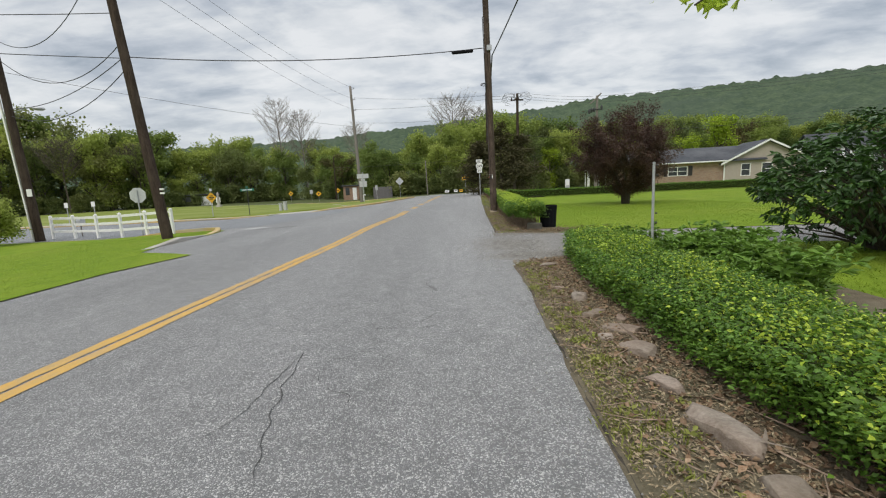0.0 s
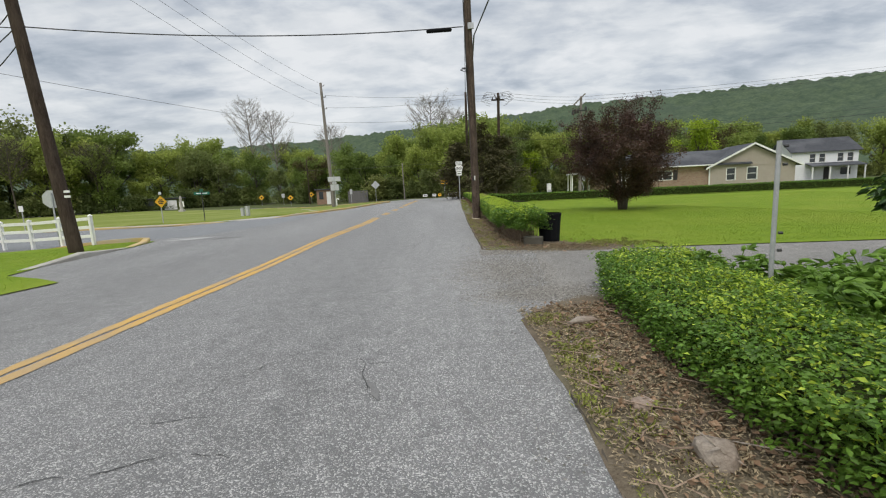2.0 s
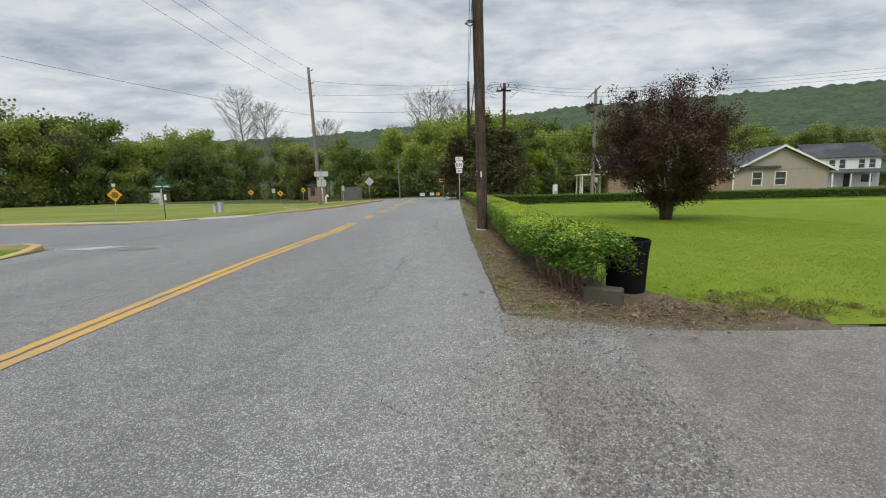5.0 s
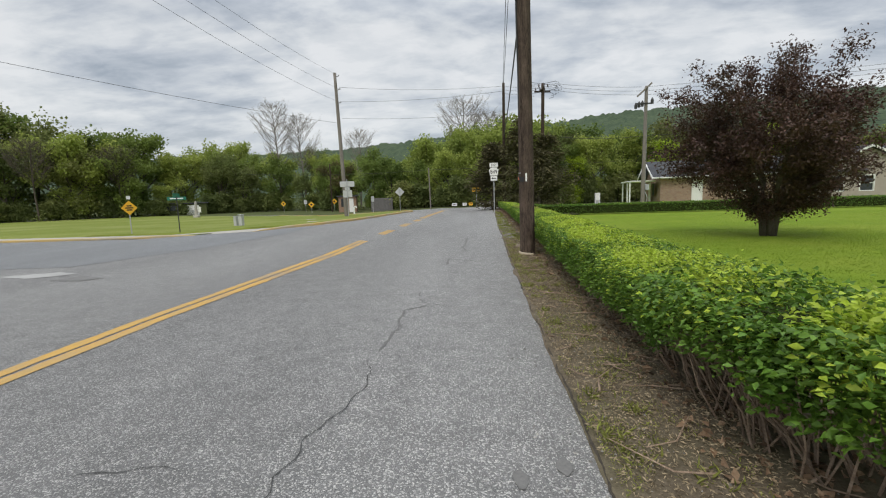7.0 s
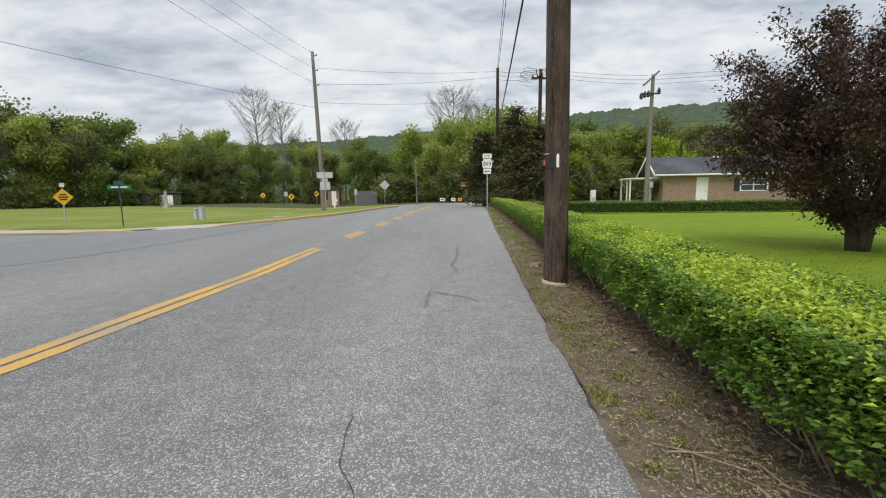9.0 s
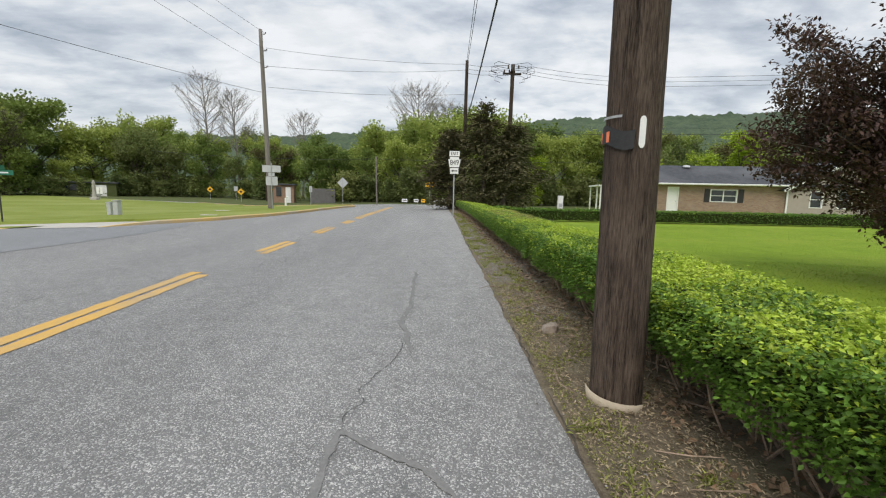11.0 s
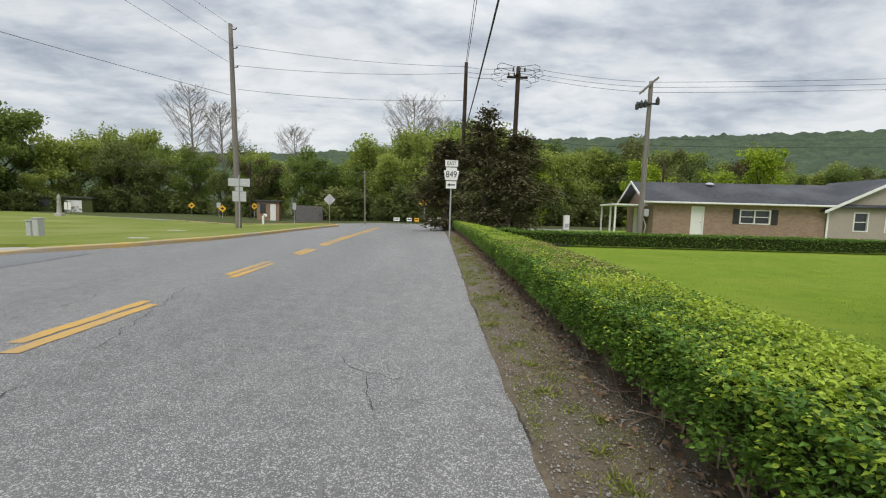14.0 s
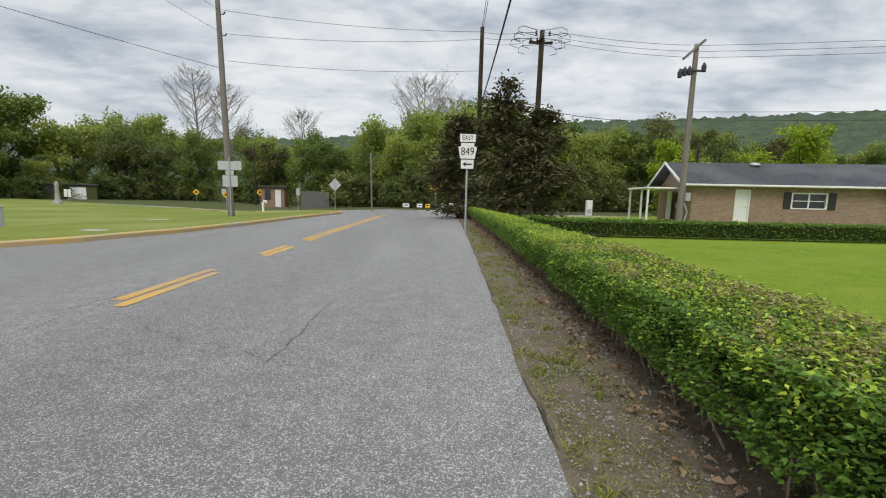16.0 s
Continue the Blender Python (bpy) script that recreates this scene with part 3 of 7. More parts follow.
crack_along([(0.58, 17.6), (0.60, 18.3), (0.82, 18.13), (1.02, 17.99), (1.14, 17.8)], 0.045, TARPALE, "sealed_crack", 0.03)
crack_along([(0.60, 18.3), (0.62, 18.5), (0.66, 18.75), (0.82, 19.2), (0.88, 19.6)], 0.006, TAR)
crack_along([(0.91, 19.3), (0.89, 19.75), (0.82, 19.98), (0.89, 20.46), (0.92, 21.72), (0.94, 22.4)], 0.05, TARPALE, "sealed_crack", 0.03)
for line in ([(0.23, 13.45), (0.28, 12.96), (0.13, 12.44), (0.12, 12.13), (0.12, 11.86)], [(-0.82, 12.15), (-0.52, 12.22), (-0.3, 12.2)],
             [(0.33, 15.67), (0.37, 15.3), (0.51, 14.99), (0.86, 14.88)], [(-0.02, 6.56), (0.05, 6.45), (0.28, 6.43)], [(0.05, 6.45), (0.09, 6.2), (0.1, 6.0)],
             [(0.7, 23.94), (0.87, 23.63), (1.18, 23.44), (1.3, 23.54)], [(0.99, 23.5), (1.03, 23.2), (1.09, 22.91)], [(0.41, 27.91), (0.37, 26.62), (0.32, 26.06)],
             [(-0.79, 4.2), (-0.71, 3.53), (-0.62, 3.08), (-0.48, 2.64)], [(-0.8, 4.08), (-0.83, 3.32), (-0.94, 2.94)], [(-1.08, 5.79), (-0.8, 5.85), (-0.67, 5.83)],
             [(-0.09, 4.74), (0.11, 4.83), (0.24, 5.07)]):
    crack_along(line, 0.0075, TAR, sway=0.04)
crack_along([(0.51, 14.99), (0.28, 14.78), (0.3, 14.08), (0.26, 13.84), (0.26, 13.57)], 0.03, TARPALE, "sealed_crack", 0.03)
crack_along([(0.1, 6.2), (0.15, 6.05), (0.22, 5.9)], 0.06, TARPALE, "sealed_crack", 0.02)
for x, y in ((1.12, 12.18), (1.31, 12.26)):
    crack_along([(x, y - 0.08), (x + 0.01, y), (x, y + 0.08)], 0.13, TARPALE, "tar_spot", 0.02)
crack_along([(-1.2, 24), (-1.56, 25.5), (-1.84, 26.6), (-1.64, 29.5)], 0.007, SEAM)
# thin dark brown line where the asphalt ends
for y0, y1 in ((-2, 7.3), (11.5, 45)):
    crack_along([(edge_x(y) + 0.012, y) for y in np.arange(y0, y1, 0.5)], 0.02, SEAM, "edge_seam", 0.03)


sheet("painted_patch", [(-7.9, 18.5), (-7.0, 18.75), (-7.9, 19.25), (-9.2, 19.1)], 0.02, material("faded_white_paint", (0.27, 0.27, 0.265), (0.46, 0.46, 0.45), 4, 0.8, 0.2, 60, (0.22, 0.22, 0.22), 0.7), 0.5, "faded white stop line on the side street", category="road marking")
sheet("tar_patch", [(-6.9, 18.0), (-6.0, 17.7), (-5.7, 17.9), (-6.6, 18.4)], 0.02, TARPALE, 0.5, "dark tar patch on the side street", category="road patch")


def kerb(name, line, width, height, mat, label):
    """Kerb stones along a line, inner side to the left of the way it runs."""
    pts = []
    for (x0, y0), (x1, y1) in zip(line, line[1:]):
        n = max(1, int(math.hypot(x1 - x0, y1 - y0) / 0.8))
        pts += [(x0 + (x1 - x0) * i / n, y0 + (y1 - y0) * i / n) for i in range(n)]
    pts.append(line[-1])
    prof = [(0, -0.1), (0, height * 0.8), (0.03, height), (width, height), (width, -0.1)]
    s = Shape()
    for i, (x, y) in enumerate(pts):
        a, b = pts[max(i - 1, 0)], pts[min(i + 1, len(pts) - 1)]
        d = math.hypot(b[0] - a[0], b[1] - a[1])
        nx, ny = -(b[1] - a[1]) / d, (b[0] - a[0]) / d
        end = min(1, 0.12 + i * 0.5, 0.12 + (len(pts) - 1 - i) * 0.5)
        s.v += [(x + nx * o, y + ny * o, float(ground_z(x, y)) + (h * end if h > 0 else h) + 0.012 * noise.noise((x * 3, y * 3, 2))) for o, h in prof]
    m = len(prof)
    s.f = [(i * m + j, (i + 1) * m + j, (i + 1) * m + j + 1, i * m + j + 1) for i in range(len(pts) - 1) for j in range(m - 1)]
    return tagged(part(name, s, mat), label, "kerb", kind="structure")


FARKERB = [(-90, 32.2), (-23.6, 31.9), (-16.3, 31.9), (-13.0, 31.7)]
NEARKERB = [(-9.9, 31.4), (-8.5, 32.5), (-7.05, 34.1), (-6.05, 36.5), (-5.5, 40), (-5.3, 44), (-4.85, 49), (-4.3, 52.5), (-5.0, 56), (-7.5, 58.6), (-14, 61.5), (-26, 70)]
kerb("kerb_street", FARKERB, 0.16, 0.13, KERB_YELLOW, "low kerb with worn yellow paint along the lawn")
kerb("kerb_corner", NEARKERB, 0.16, 0.15, KERB_YELLOW, "weathered yellow-painted kerb round the grassy corner")
ISLAND = [(-8.8, 13.4), (-8.9, 14.6), (-9.05, 16.2), (-9.3, 17.6)]
NOSE = [(-9.3, 17.6), (-9.45, 18.6), (-9.9, 19.5), (-10.9, 20.2), (-12.2, 20.4), (-14.5, 20.7)]
kerb("kerb_island", ISLAND, 0.2, 0.17, CONCRETE, "grey concrete kerb along the grass island")
kerb("kerb_nose", NOSE, 0.2, 0.17, KERB_YELLOW, "yellow-painted kerb round the island nose")
sheet("lawn_corner", [(x - 0.14, y) if y < 55 else (x, y + 0.14) for x, y in NEARKERB] + [(-60, 90), (-90, 60), (-90, 36), (-13.4, 34.2), (-10.6, 34.4), (-9.3, 33.6)], 0.13, LAWN_DRY, 1.5,
      "broad grassy lawn on the corner across the road", category="lawn", bumpy=0.02)
sheet("lawn_strip", [(-90, 32.35), (-13.0, 31.85), (-12.6, 32.7), (-90, 33.5)], 0.045, LAWN_DRY, 2.0, "narrow grass strip behind the kerb", category="lawn")
sheet("footpath", [(-90, 33.5), (-12.6, 32.7), (-12.4, 31.6), (-9.9, 31.4), (-9.3, 33.6), (-10.6, 34.4), (-13.4, 34.2), (-90, 36)], 0.03, CONCRETE, 1.5, "pale concrete footpath beside the side street", category="pavement")
sheet("lawn_island", [(-9.0, 14.4), (-9.2, 17.6), (-9.6, 19.3), (-10.9, 20.0), (-14.5, 20.5), (-40, 21), (-60, -12), (-6.2, -12), (-6.25, 3), (-6.4, 6.5), (-6.45, 9.0), (-5.95, 11.0), (-6.9, 11.7), (-8.4, 12.6)], 0.03, LAWN, 1.0,
      "green grass island at the street corner", category="lawn")


# ---- hills far off ----
def hill_material():
    m = material("wooded_hillside", (0.030, 0.052, 0.034), (0.090, 0.122, 0.066), 0.05, 0.95, 0.0, 0.22, (0.060, 0.082, 0.060), 0.6)
    return m


def build_ridge():
    """A long wooded ridge with a tufted skyline."""
    elev = [(-80, 3.5), (-60, 4.2), (-40, 5.0), (-17, 6.4), (-7, 7.4), (11, 8.9), (20, 9.45), (32, 9.2), (40, 9.0), (47, 8.6), (70, 7.5), (95, 6)]
    az = np.radians(np.arange(-85, 96, 0.16))
    s = Shape()
    rows = 26
    for j in range(rows):
        k = j / (rows - 1)
        dist = 430 + 520 * k
        for a in az:
            top = math.tan(radians(lerp_list(elev, math.degrees(a)))) * 950
            x, y = dist * math.sin(a), dist * math.cos(a)
            tuft = noise.noise((x * 0.05, y * 0.05, 0)) * 5 + noise.noise((x * 0.16, y * 0.16, 3)) * 4.0
            s.v.append((x, y, -2 + top * (k ** 1.25) + tuft * min(1, k * 3)))
    n = len(az)
    s.f = [(j * n + i, j * n + i + 1, (j + 1) * n + i + 1, (j + 1) * n + i) for j in range(rows - 1) for i in range(n - 1)]
    tagged(part("backdrop_ridge", s, hill_material(), smooth=True), "long green wooded ridge on the horizon", "hill", kind="structure")


build_ridge()


# ---- plants ----
def limbs(shape, base, height, radius, spread, seed, levels=3, sides=6, first=0.25, fan=5, rise=0.5, bend=0.25, reach=1.0):
    """A tapered trunk with forking limbs; returns the ends and ways of the outer twigs."""
    r = random.Random(seed)
    tips = []

    def grow(p, d, length, rad, level):
        pts, q = [p], Vector(p)
        n = 4 if level == 0 else 3
        dd = Vector(d)
        for i in range(n):
            dd = (dd + Vector((r.uniform(-bend, bend), r.uniform(-bend, bend), r.uniform(0, bend * 0.7))) * (0.35 if level == 0 else 0.8)).normalized()
            q = q + dd * (length / n)
            pts.append(Vector(q))
        shape.tube(pts, [rad * (1 - 0.62 * i / n) for i in range(n + 1)], max(3, sides - level), False)
        if level >= levels:
            tips.append((pts[-1], dd))
            tips.append((pts[-2], dd))
            return
        for c in range(fan if level == 0 else 3):
            k = (first + (1 - first) * (c + r.random() * 0.6) / fan) if level == 0 else r.uniform(0.4, 1.0)
            k = min(k, 1.0)
            i = min(int(k * n), n - 1)
            o = pts[i].lerp(pts[i + 1], k * n - i)
            a = r.uniform(0, 2 * math.pi) if level else 2 * math.pi * (c * 0.382 + r.uniform(-0.06, 0.06))
            out = Vector((math.cos(a), math.sin(a), r.uniform(0.2, 1.0) * rise * 2)).normalized()
            nd = (dd * (0.35 if level == 0 else 0.6) + out * (spread if level == 0 else 0.8)).normalized()
            grow(o, nd, length * (0.62 - 0.25 * k * (level == 0)) * (reach if level == 0 else 1) * r.uniform(0.8, 1.15), rad * (0.55 - 0.2 * k * (level == 0)), level + 1)
        tips.append((pts[-1], dd))

    grow(Vector(base), Vector((0, 0, 1)), height, radius, 0)
    return tips


def crown_cloud(tips, per, blob, leaf, seed, flat=0.75):
    """Leaf places in uneven clumps round the twig ends."""
    g = np.random.default_rng(seed)
    at = []
    for p, d in tips:
        n = int(per * g.uniform(0.4, 1.5))
        o = g.normal(size=(n, 3)) * [1, 1, flat]
        o *= (blob * g.uniform(0.6, 1.3)) * (g.uniform(0.35, 1.0, (n, 1)) / (np.linalg.norm(o, axis=1, keepdims=True) + 1e-6))
        at.append(np.array(p) + o)
    at = np.concatenate(at)
    out = g.normal(size=at.shape) + [0, 0, 0.1]
    ln = leaf * g.uniform(0.6, 1.4, len(at))
    return at, out, ln


def leafy_tree(name, height, radius, spread, seed, leaf_mat, per, blob, leaf, label, first=0.22, rise=0.5, bark=BARK, fan=7, levels=2, sides=6, low=0):
    t = thing(name, 0, 0, 0, label, "tree")
    s = Shape()
    tips = limbs(s, (0, 0, -0.1), height * 0.72, radius, spread, seed, levels, sides, first, fan, rise)
    if low:
        g = random.Random(seed + 5)
        tips += [(Vector((math.cos(a) * low * g.uniform(0.2, 1), math.sin(a) * low * g.uniform(0.2, 1), g.uniform(0.5, height * 0.35))), Vector((0, 0, 1))) for a in (g.uniform(0, 6.3) for _ in range(16))]
    part("trunk", s, bark, t, smooth=True)
    at, out, ln = crown_cloud(tips, per, blob, leaf, seed)
    part("crown", leaf_mesh("crown", at, out, ln, ln * 0.75, leaf_mat), None, t)
    return t


def place_tree(proto, x, y, size, turn, wide=1.0, label=""):
    c = copy_thing(proto, pose(x, y, float(ground_z(x, y)), 0, 0, turn))
    c.scale = (size * wide, size * wide, size)
    if label:
        c["label"] = label
    return c


# wood edge, of trees of several kinds
PROTOS = [leafy_tree("tree", 10, 0.2, 1.0, 11, WOODS, 100, 1.35, 0.31, "fresh green deciduous tree at the wood edge", low=2.2),
          leafy_tree("tree", 10, 0.18, 0.8, 12, WOODS, 96, 1.25, 0.3, "tall leafy spring tree at the wood edge", low=1.8, fan=8),
          leafy_tree("tree", 10, 0.22, 1.25, 13, WOODS_DARK, 96, 1.4, 0.31, "dark green broad tree at the wood edge", low=2.5),
          leafy_tree("tree", 10, 0.2, 0.9, 14, WOODS_DARK, 90, 1.3, 0.3, "shaded olive-brown tree at the wood edge", low=2.0, fan=8)]
BUSH = leafy_tree("shrub", 3.2, 0.08, 1.3, 15, WOODS_DARK, 38, 0.85, 0.28, "dense dark green undergrowth shrub", first=0.1, low=1.7, fan=6)
BUSH["category"] = "shrub"


def build_woods():
    r = random.Random(4)
    edge = [(-115, 34), (-82, 72), (-60, 92), (-44, 104), (-30, 100), (-18, 90), (-9, 80), (0, 73), (8, 71), (18, 76), (30, 82), (46, 88), (64, 92), (90, 88), (120, 70)]
    used = set()
    for row, (back, step, tall) in enumerate(((0, 5.2, 0.95), (6, 5.6, 1.12), (14, 6.0, 1.28))):
        for (x0, y0), (x1, y1) in zip(edge, edge[1:]):
            d = math.hypot(x1 - x0, y1 - y0)
            nx, ny = -(y1 - y0) / d, (x1 - x0) / d
            for i in range(max(1, int(d / step))):
                k = (i + r.uniform(0.1, 0.9)) / max(1, int(d / step))
                off = back + r.uniform(-1.8, 1.8)
                x, y = x0 + (x1 - x0) * k + nx * off, y0 + (y1 - y0) * k + ny * off
                p = PROTOS[r.choice((0, 0, 1, 1, 2, 3) if x < 20 else (0, 1, 1, 3))]
                az = math.degrees(math.atan2(x, y))
                size = tall * r.uniform(0.8, 1.18) * (0.58 if -34.5 < az < -31.5 else 1.02 if -30.5 < az < -25 else 1) * (0.88 if -26 < x < -2 else 1.36 if x < -62 else 1.12 if x < -45 else 1.0)
                if p in used:
                    place_tree(p, x, y, size, r.uniform(0, 360), r.uniform(0.85, 1.15))
                else:
                    used.add(p)
                    p.matrix_basis = pose(x, y, float(ground_z(x, y)), 0, 0, 40) @ Matrix.Diagonal((size, size, size, 1))
        if row == 0:
            for (x0, y0), (x1, y1) in zip(edge, edge[1:]):
                d = math.hypot(x1 - x0, y1 - y0)
                nx, ny = -(y1 - y0) / d, (x1 - x0) / d
                for i in range(max(1, int(d / 3.2))):
                    k = (i + r.uniform(0.1, 0.9)) / max(1, int(d / 3.2))
                    x, y = x0 + (x1 - x0) * k - nx * r.uniform(1, 3), y0 + (y1 - y0) * k - ny * r.uniform(1, 3)
                    if -22 < x < -10 and y < 90:
                        x, y = x - nx * -6, y + 6
                    size = r.uniform(0.75, 1.25)
                    if BUSH in used:
                        place_tree(BUSH, x, y, size, r.uniform(0, 360), r.uniform(0.9, 1.4))
                    else:
                        used.add(BUSH)
                        BUSH.matrix_basis = pose(x, y, float(ground_z(x, y)))


build_woods()


def bare_tree(x, y, height, seed, label, bark=BARK_PALE, spread=0.7):
    """A straight trunk with many fine ascending limbs that fill an oval crown."""
    t = thing("bare_tree", x, y, float(ground_z(x, y)), label, "tree")
    r = random.Random(seed)
    trunk, twig, tips = Shape(), Shape(), []
    lean = Vector((r.uniform(-0.03, 0.03) * height, 0, 0))
    axis = lambda k: lean * k + Vector((0.012 * height * math.sin(4 * k + seed), 0.01 * height * math.cos(5 * k), height * k))  # noqa: E731
    trunk.tube([axis(k / 8) for k in range(9)], [height * 0.0125 * (1 - 0.85 * k / 8) for k in range(9)], 7)
    half = height * 0.27 * spread
    for c in range(44):
        k = 0.40 + 0.56 * (c + r.random()) / 44
        a = c * 2.4 + r.uniform(-0.4, 0.4)
        wide = half * math.sin(math.pi * min(0.97, 0.1 + 0.9 * ((k - 0.36) / 0.62) ** 0.9)) ** 0.7 * r.uniform(0.6, 1.1)
        p = axis(k)
        e = p + Vector((math.cos(a) * wide, math.sin(a) * wide, wide * r.uniform(0.9, 1.5)))
        e.z = min(e.z, height * (1.0 - 0.12 * (wide / half) ** 2))
        m = p.lerp(e, 0.5) + Vector((math.cos(a), math.sin(a), -0.4)) * wide * 0.12
        trunk.tube([p, m, e], [height * 0.0042 * (1.2 - k), height * 0.0024, 0.012], 4, False)
        for j in range(7):
            q = m.lerp(e, r.uniform(-0.5, 1.0))
            w = wide * r.uniform(0.2, 0.5) + 0.25
            b = a + r.uniform(-1.6, 1.6)
            f = q + Vector((math.cos(b) * w, math.sin(b) * w, w * r.uniform(0.3, 1.3)))
            twig.tube([q, q.lerp(f, 0.5) + Vector((0, 0, -0.06 * w)), f], [0.026, 0.018, 0.01], 3, False)
            for i in range(5):
                o = q.lerp(f, r.uniform(0.3, 1.0))
                g = o + Vector((r.uniform(-1, 1), r.uniform(-1, 1), r.uniform(0.1, 1.2))) * w * 0.45
                twig.tube([o, g], [0.012, 0.006], 3, False)
            tips.append((f, Vector((0, 0, 1))))
    part("trunk", trunk, bark, t)
    part("fine_twig", twig, bark, t, "haze of fine bare twigs")["kind"] = "stuff"
    at, out, ln = crown_cloud(tips, 5, 0.45, 0.10, seed)
    part("crown", leaf_mesh("crown", at, out, ln, ln * 0.5, BUDS), None, t, "sparse pale opening buds")
    return t


bare_tree(-40.0, 104.3, 23.5, 31, "tall pale leafless tree above the wood")
bare_tree(-35.5, 106.5, 21, 32, "slim grey leafless tree above the wood")
bare_tree(1.0, 90, 18.5, 33, "wide-crowned tree with sparse pale buds", spread=1.0)
bare_tree(5.5, 93, 16.5, 34, "grey half-bare tree behind the wood", spread=0.9)
bare_tree(-24, 112, 18, 37, "thin leafless tree far behind the wood")
bare_tree(-70, 78, 13, 35, "leafless tangled tree at the wood edge", BARK, 1.0)
bare_tree(-62, 86, 12.5, 36, "leafless branching tree at the wood edge", BARK, 1.0)
bare_tree(-80, 72, 14, 38, "old leafless tree at the wood edge", BARK, 1.0)

lime = leafy_tree("tree", 9.6, 0.16, 1.2, 41, LIME, 95, 1.1, 0.26, "bright yellow-green rounded tree behind the house", low=1.8)
lime.matrix_basis = pose(39, 66, 0)
place_tree(lime, 16.5, 74, 0.75, 80, 1.0)
place_tree(lime, 28.0, 69, 0.85, 130, 1.1)
dark = leafy_tree("tree", 9, 0.2, 1.0, 42, WOODS_DARK, 90, 0.95, 0.26, "dark dense evergreen-looking tree behind the house", low=1.5)
dark.matrix_basis = pose(32.0, 76, 0) @ Matrix.Diagonal((1.25, 1.25, 1.25, 1))
place_tree(dark, 12.5, 66, 0.95, 60, 0.55)
brown = leafy_tree("tree", 10, 0.2, 1.2, 43, material("bronze_foliage", (0.085, 0.075, 0.03), (0.14, 0.12, 0.045), 0.5, 0.7, 0.0, 2, isle=0.3, thin=0.3), 70, 1.1, 0.28, "broad bronze-tinged budding tree behind the house")
brown.matrix_basis = pose(51, 80, 0)
place_tree(brown, 33, 92, 1.1, 70)
place_tree(brown, -22, 90, 0.9, 20)


def build_cedar():
    """Shaggy dark cedars beside the signpost."""
    t0 = thing("cedar", 5.4, 45.9, float(ground_z(5.4, 45.9)), "shaggy dark brown-green cedar behind the hedge", "tree")
    s = Shape()
    g = np.random.default_rng(8)
    tops = [((0, 0), 7.2, 1.9), ((1.5, 0.6), 5.9, 1.6), ((-1.4, 0.8), 5.6, 1.35), ((0.8, -0.6), 4.6, 1.5)]
    at, out = [], []
    for (cx, cy), h, w in tops:
        s.tube([(cx, cy, -0.1), (cx + 0.05, cy, h * 0.5), (cx, cy, h)], [0.15, 0.09, 0.015], 6)
        for _ in range(int(95 * h / 7)):
            k = g.uniform(0.02, 1) ** 0.85
            a, z = g.uniform(0, 6.28), k * h
            reach = w * (1 - k) ** 0.7 * min(1.0, 0.55 + 2.5 * k) * g.uniform(0.5, 1.2) + 0.15
            e = np.array([cx + math.cos(a) * reach, cy + math.sin(a) * reach, z + reach * g.uniform(-0.1, 0.5)])
            s.tube([(cx, cy, z), tuple(e)], [0.02, 0.005], 3, False)
            n = 72
            k2 = g.uniform(0.15, 1.05, (n, 1))
            p = np.array([cx, cy, z]) * (1 - k2) + e * k2 + g.normal(size=(n, 3)) * 0.17
            at.append(p)
            out.append(np.tile((e - [cx, cy, z]) / (np.linalg.norm(e - [cx, cy, z]) + 1e-6), (n, 1)) + g.normal(size=(n, 3)) * 0.6 + [0, 0, -0.25])
    part("trunk", s, BARK, t0)
    at, out = np.concatenate(at), np.concatenate(out)
    ln = g.uniform(0.12, 0.3, len(at))
    part("crown", leaf_mesh("crown", at, out, ln, ln * 0.34, CEDAR), None, t0)
    t0.scale = (1.55, 1.3, 1.0)


build_cedar()


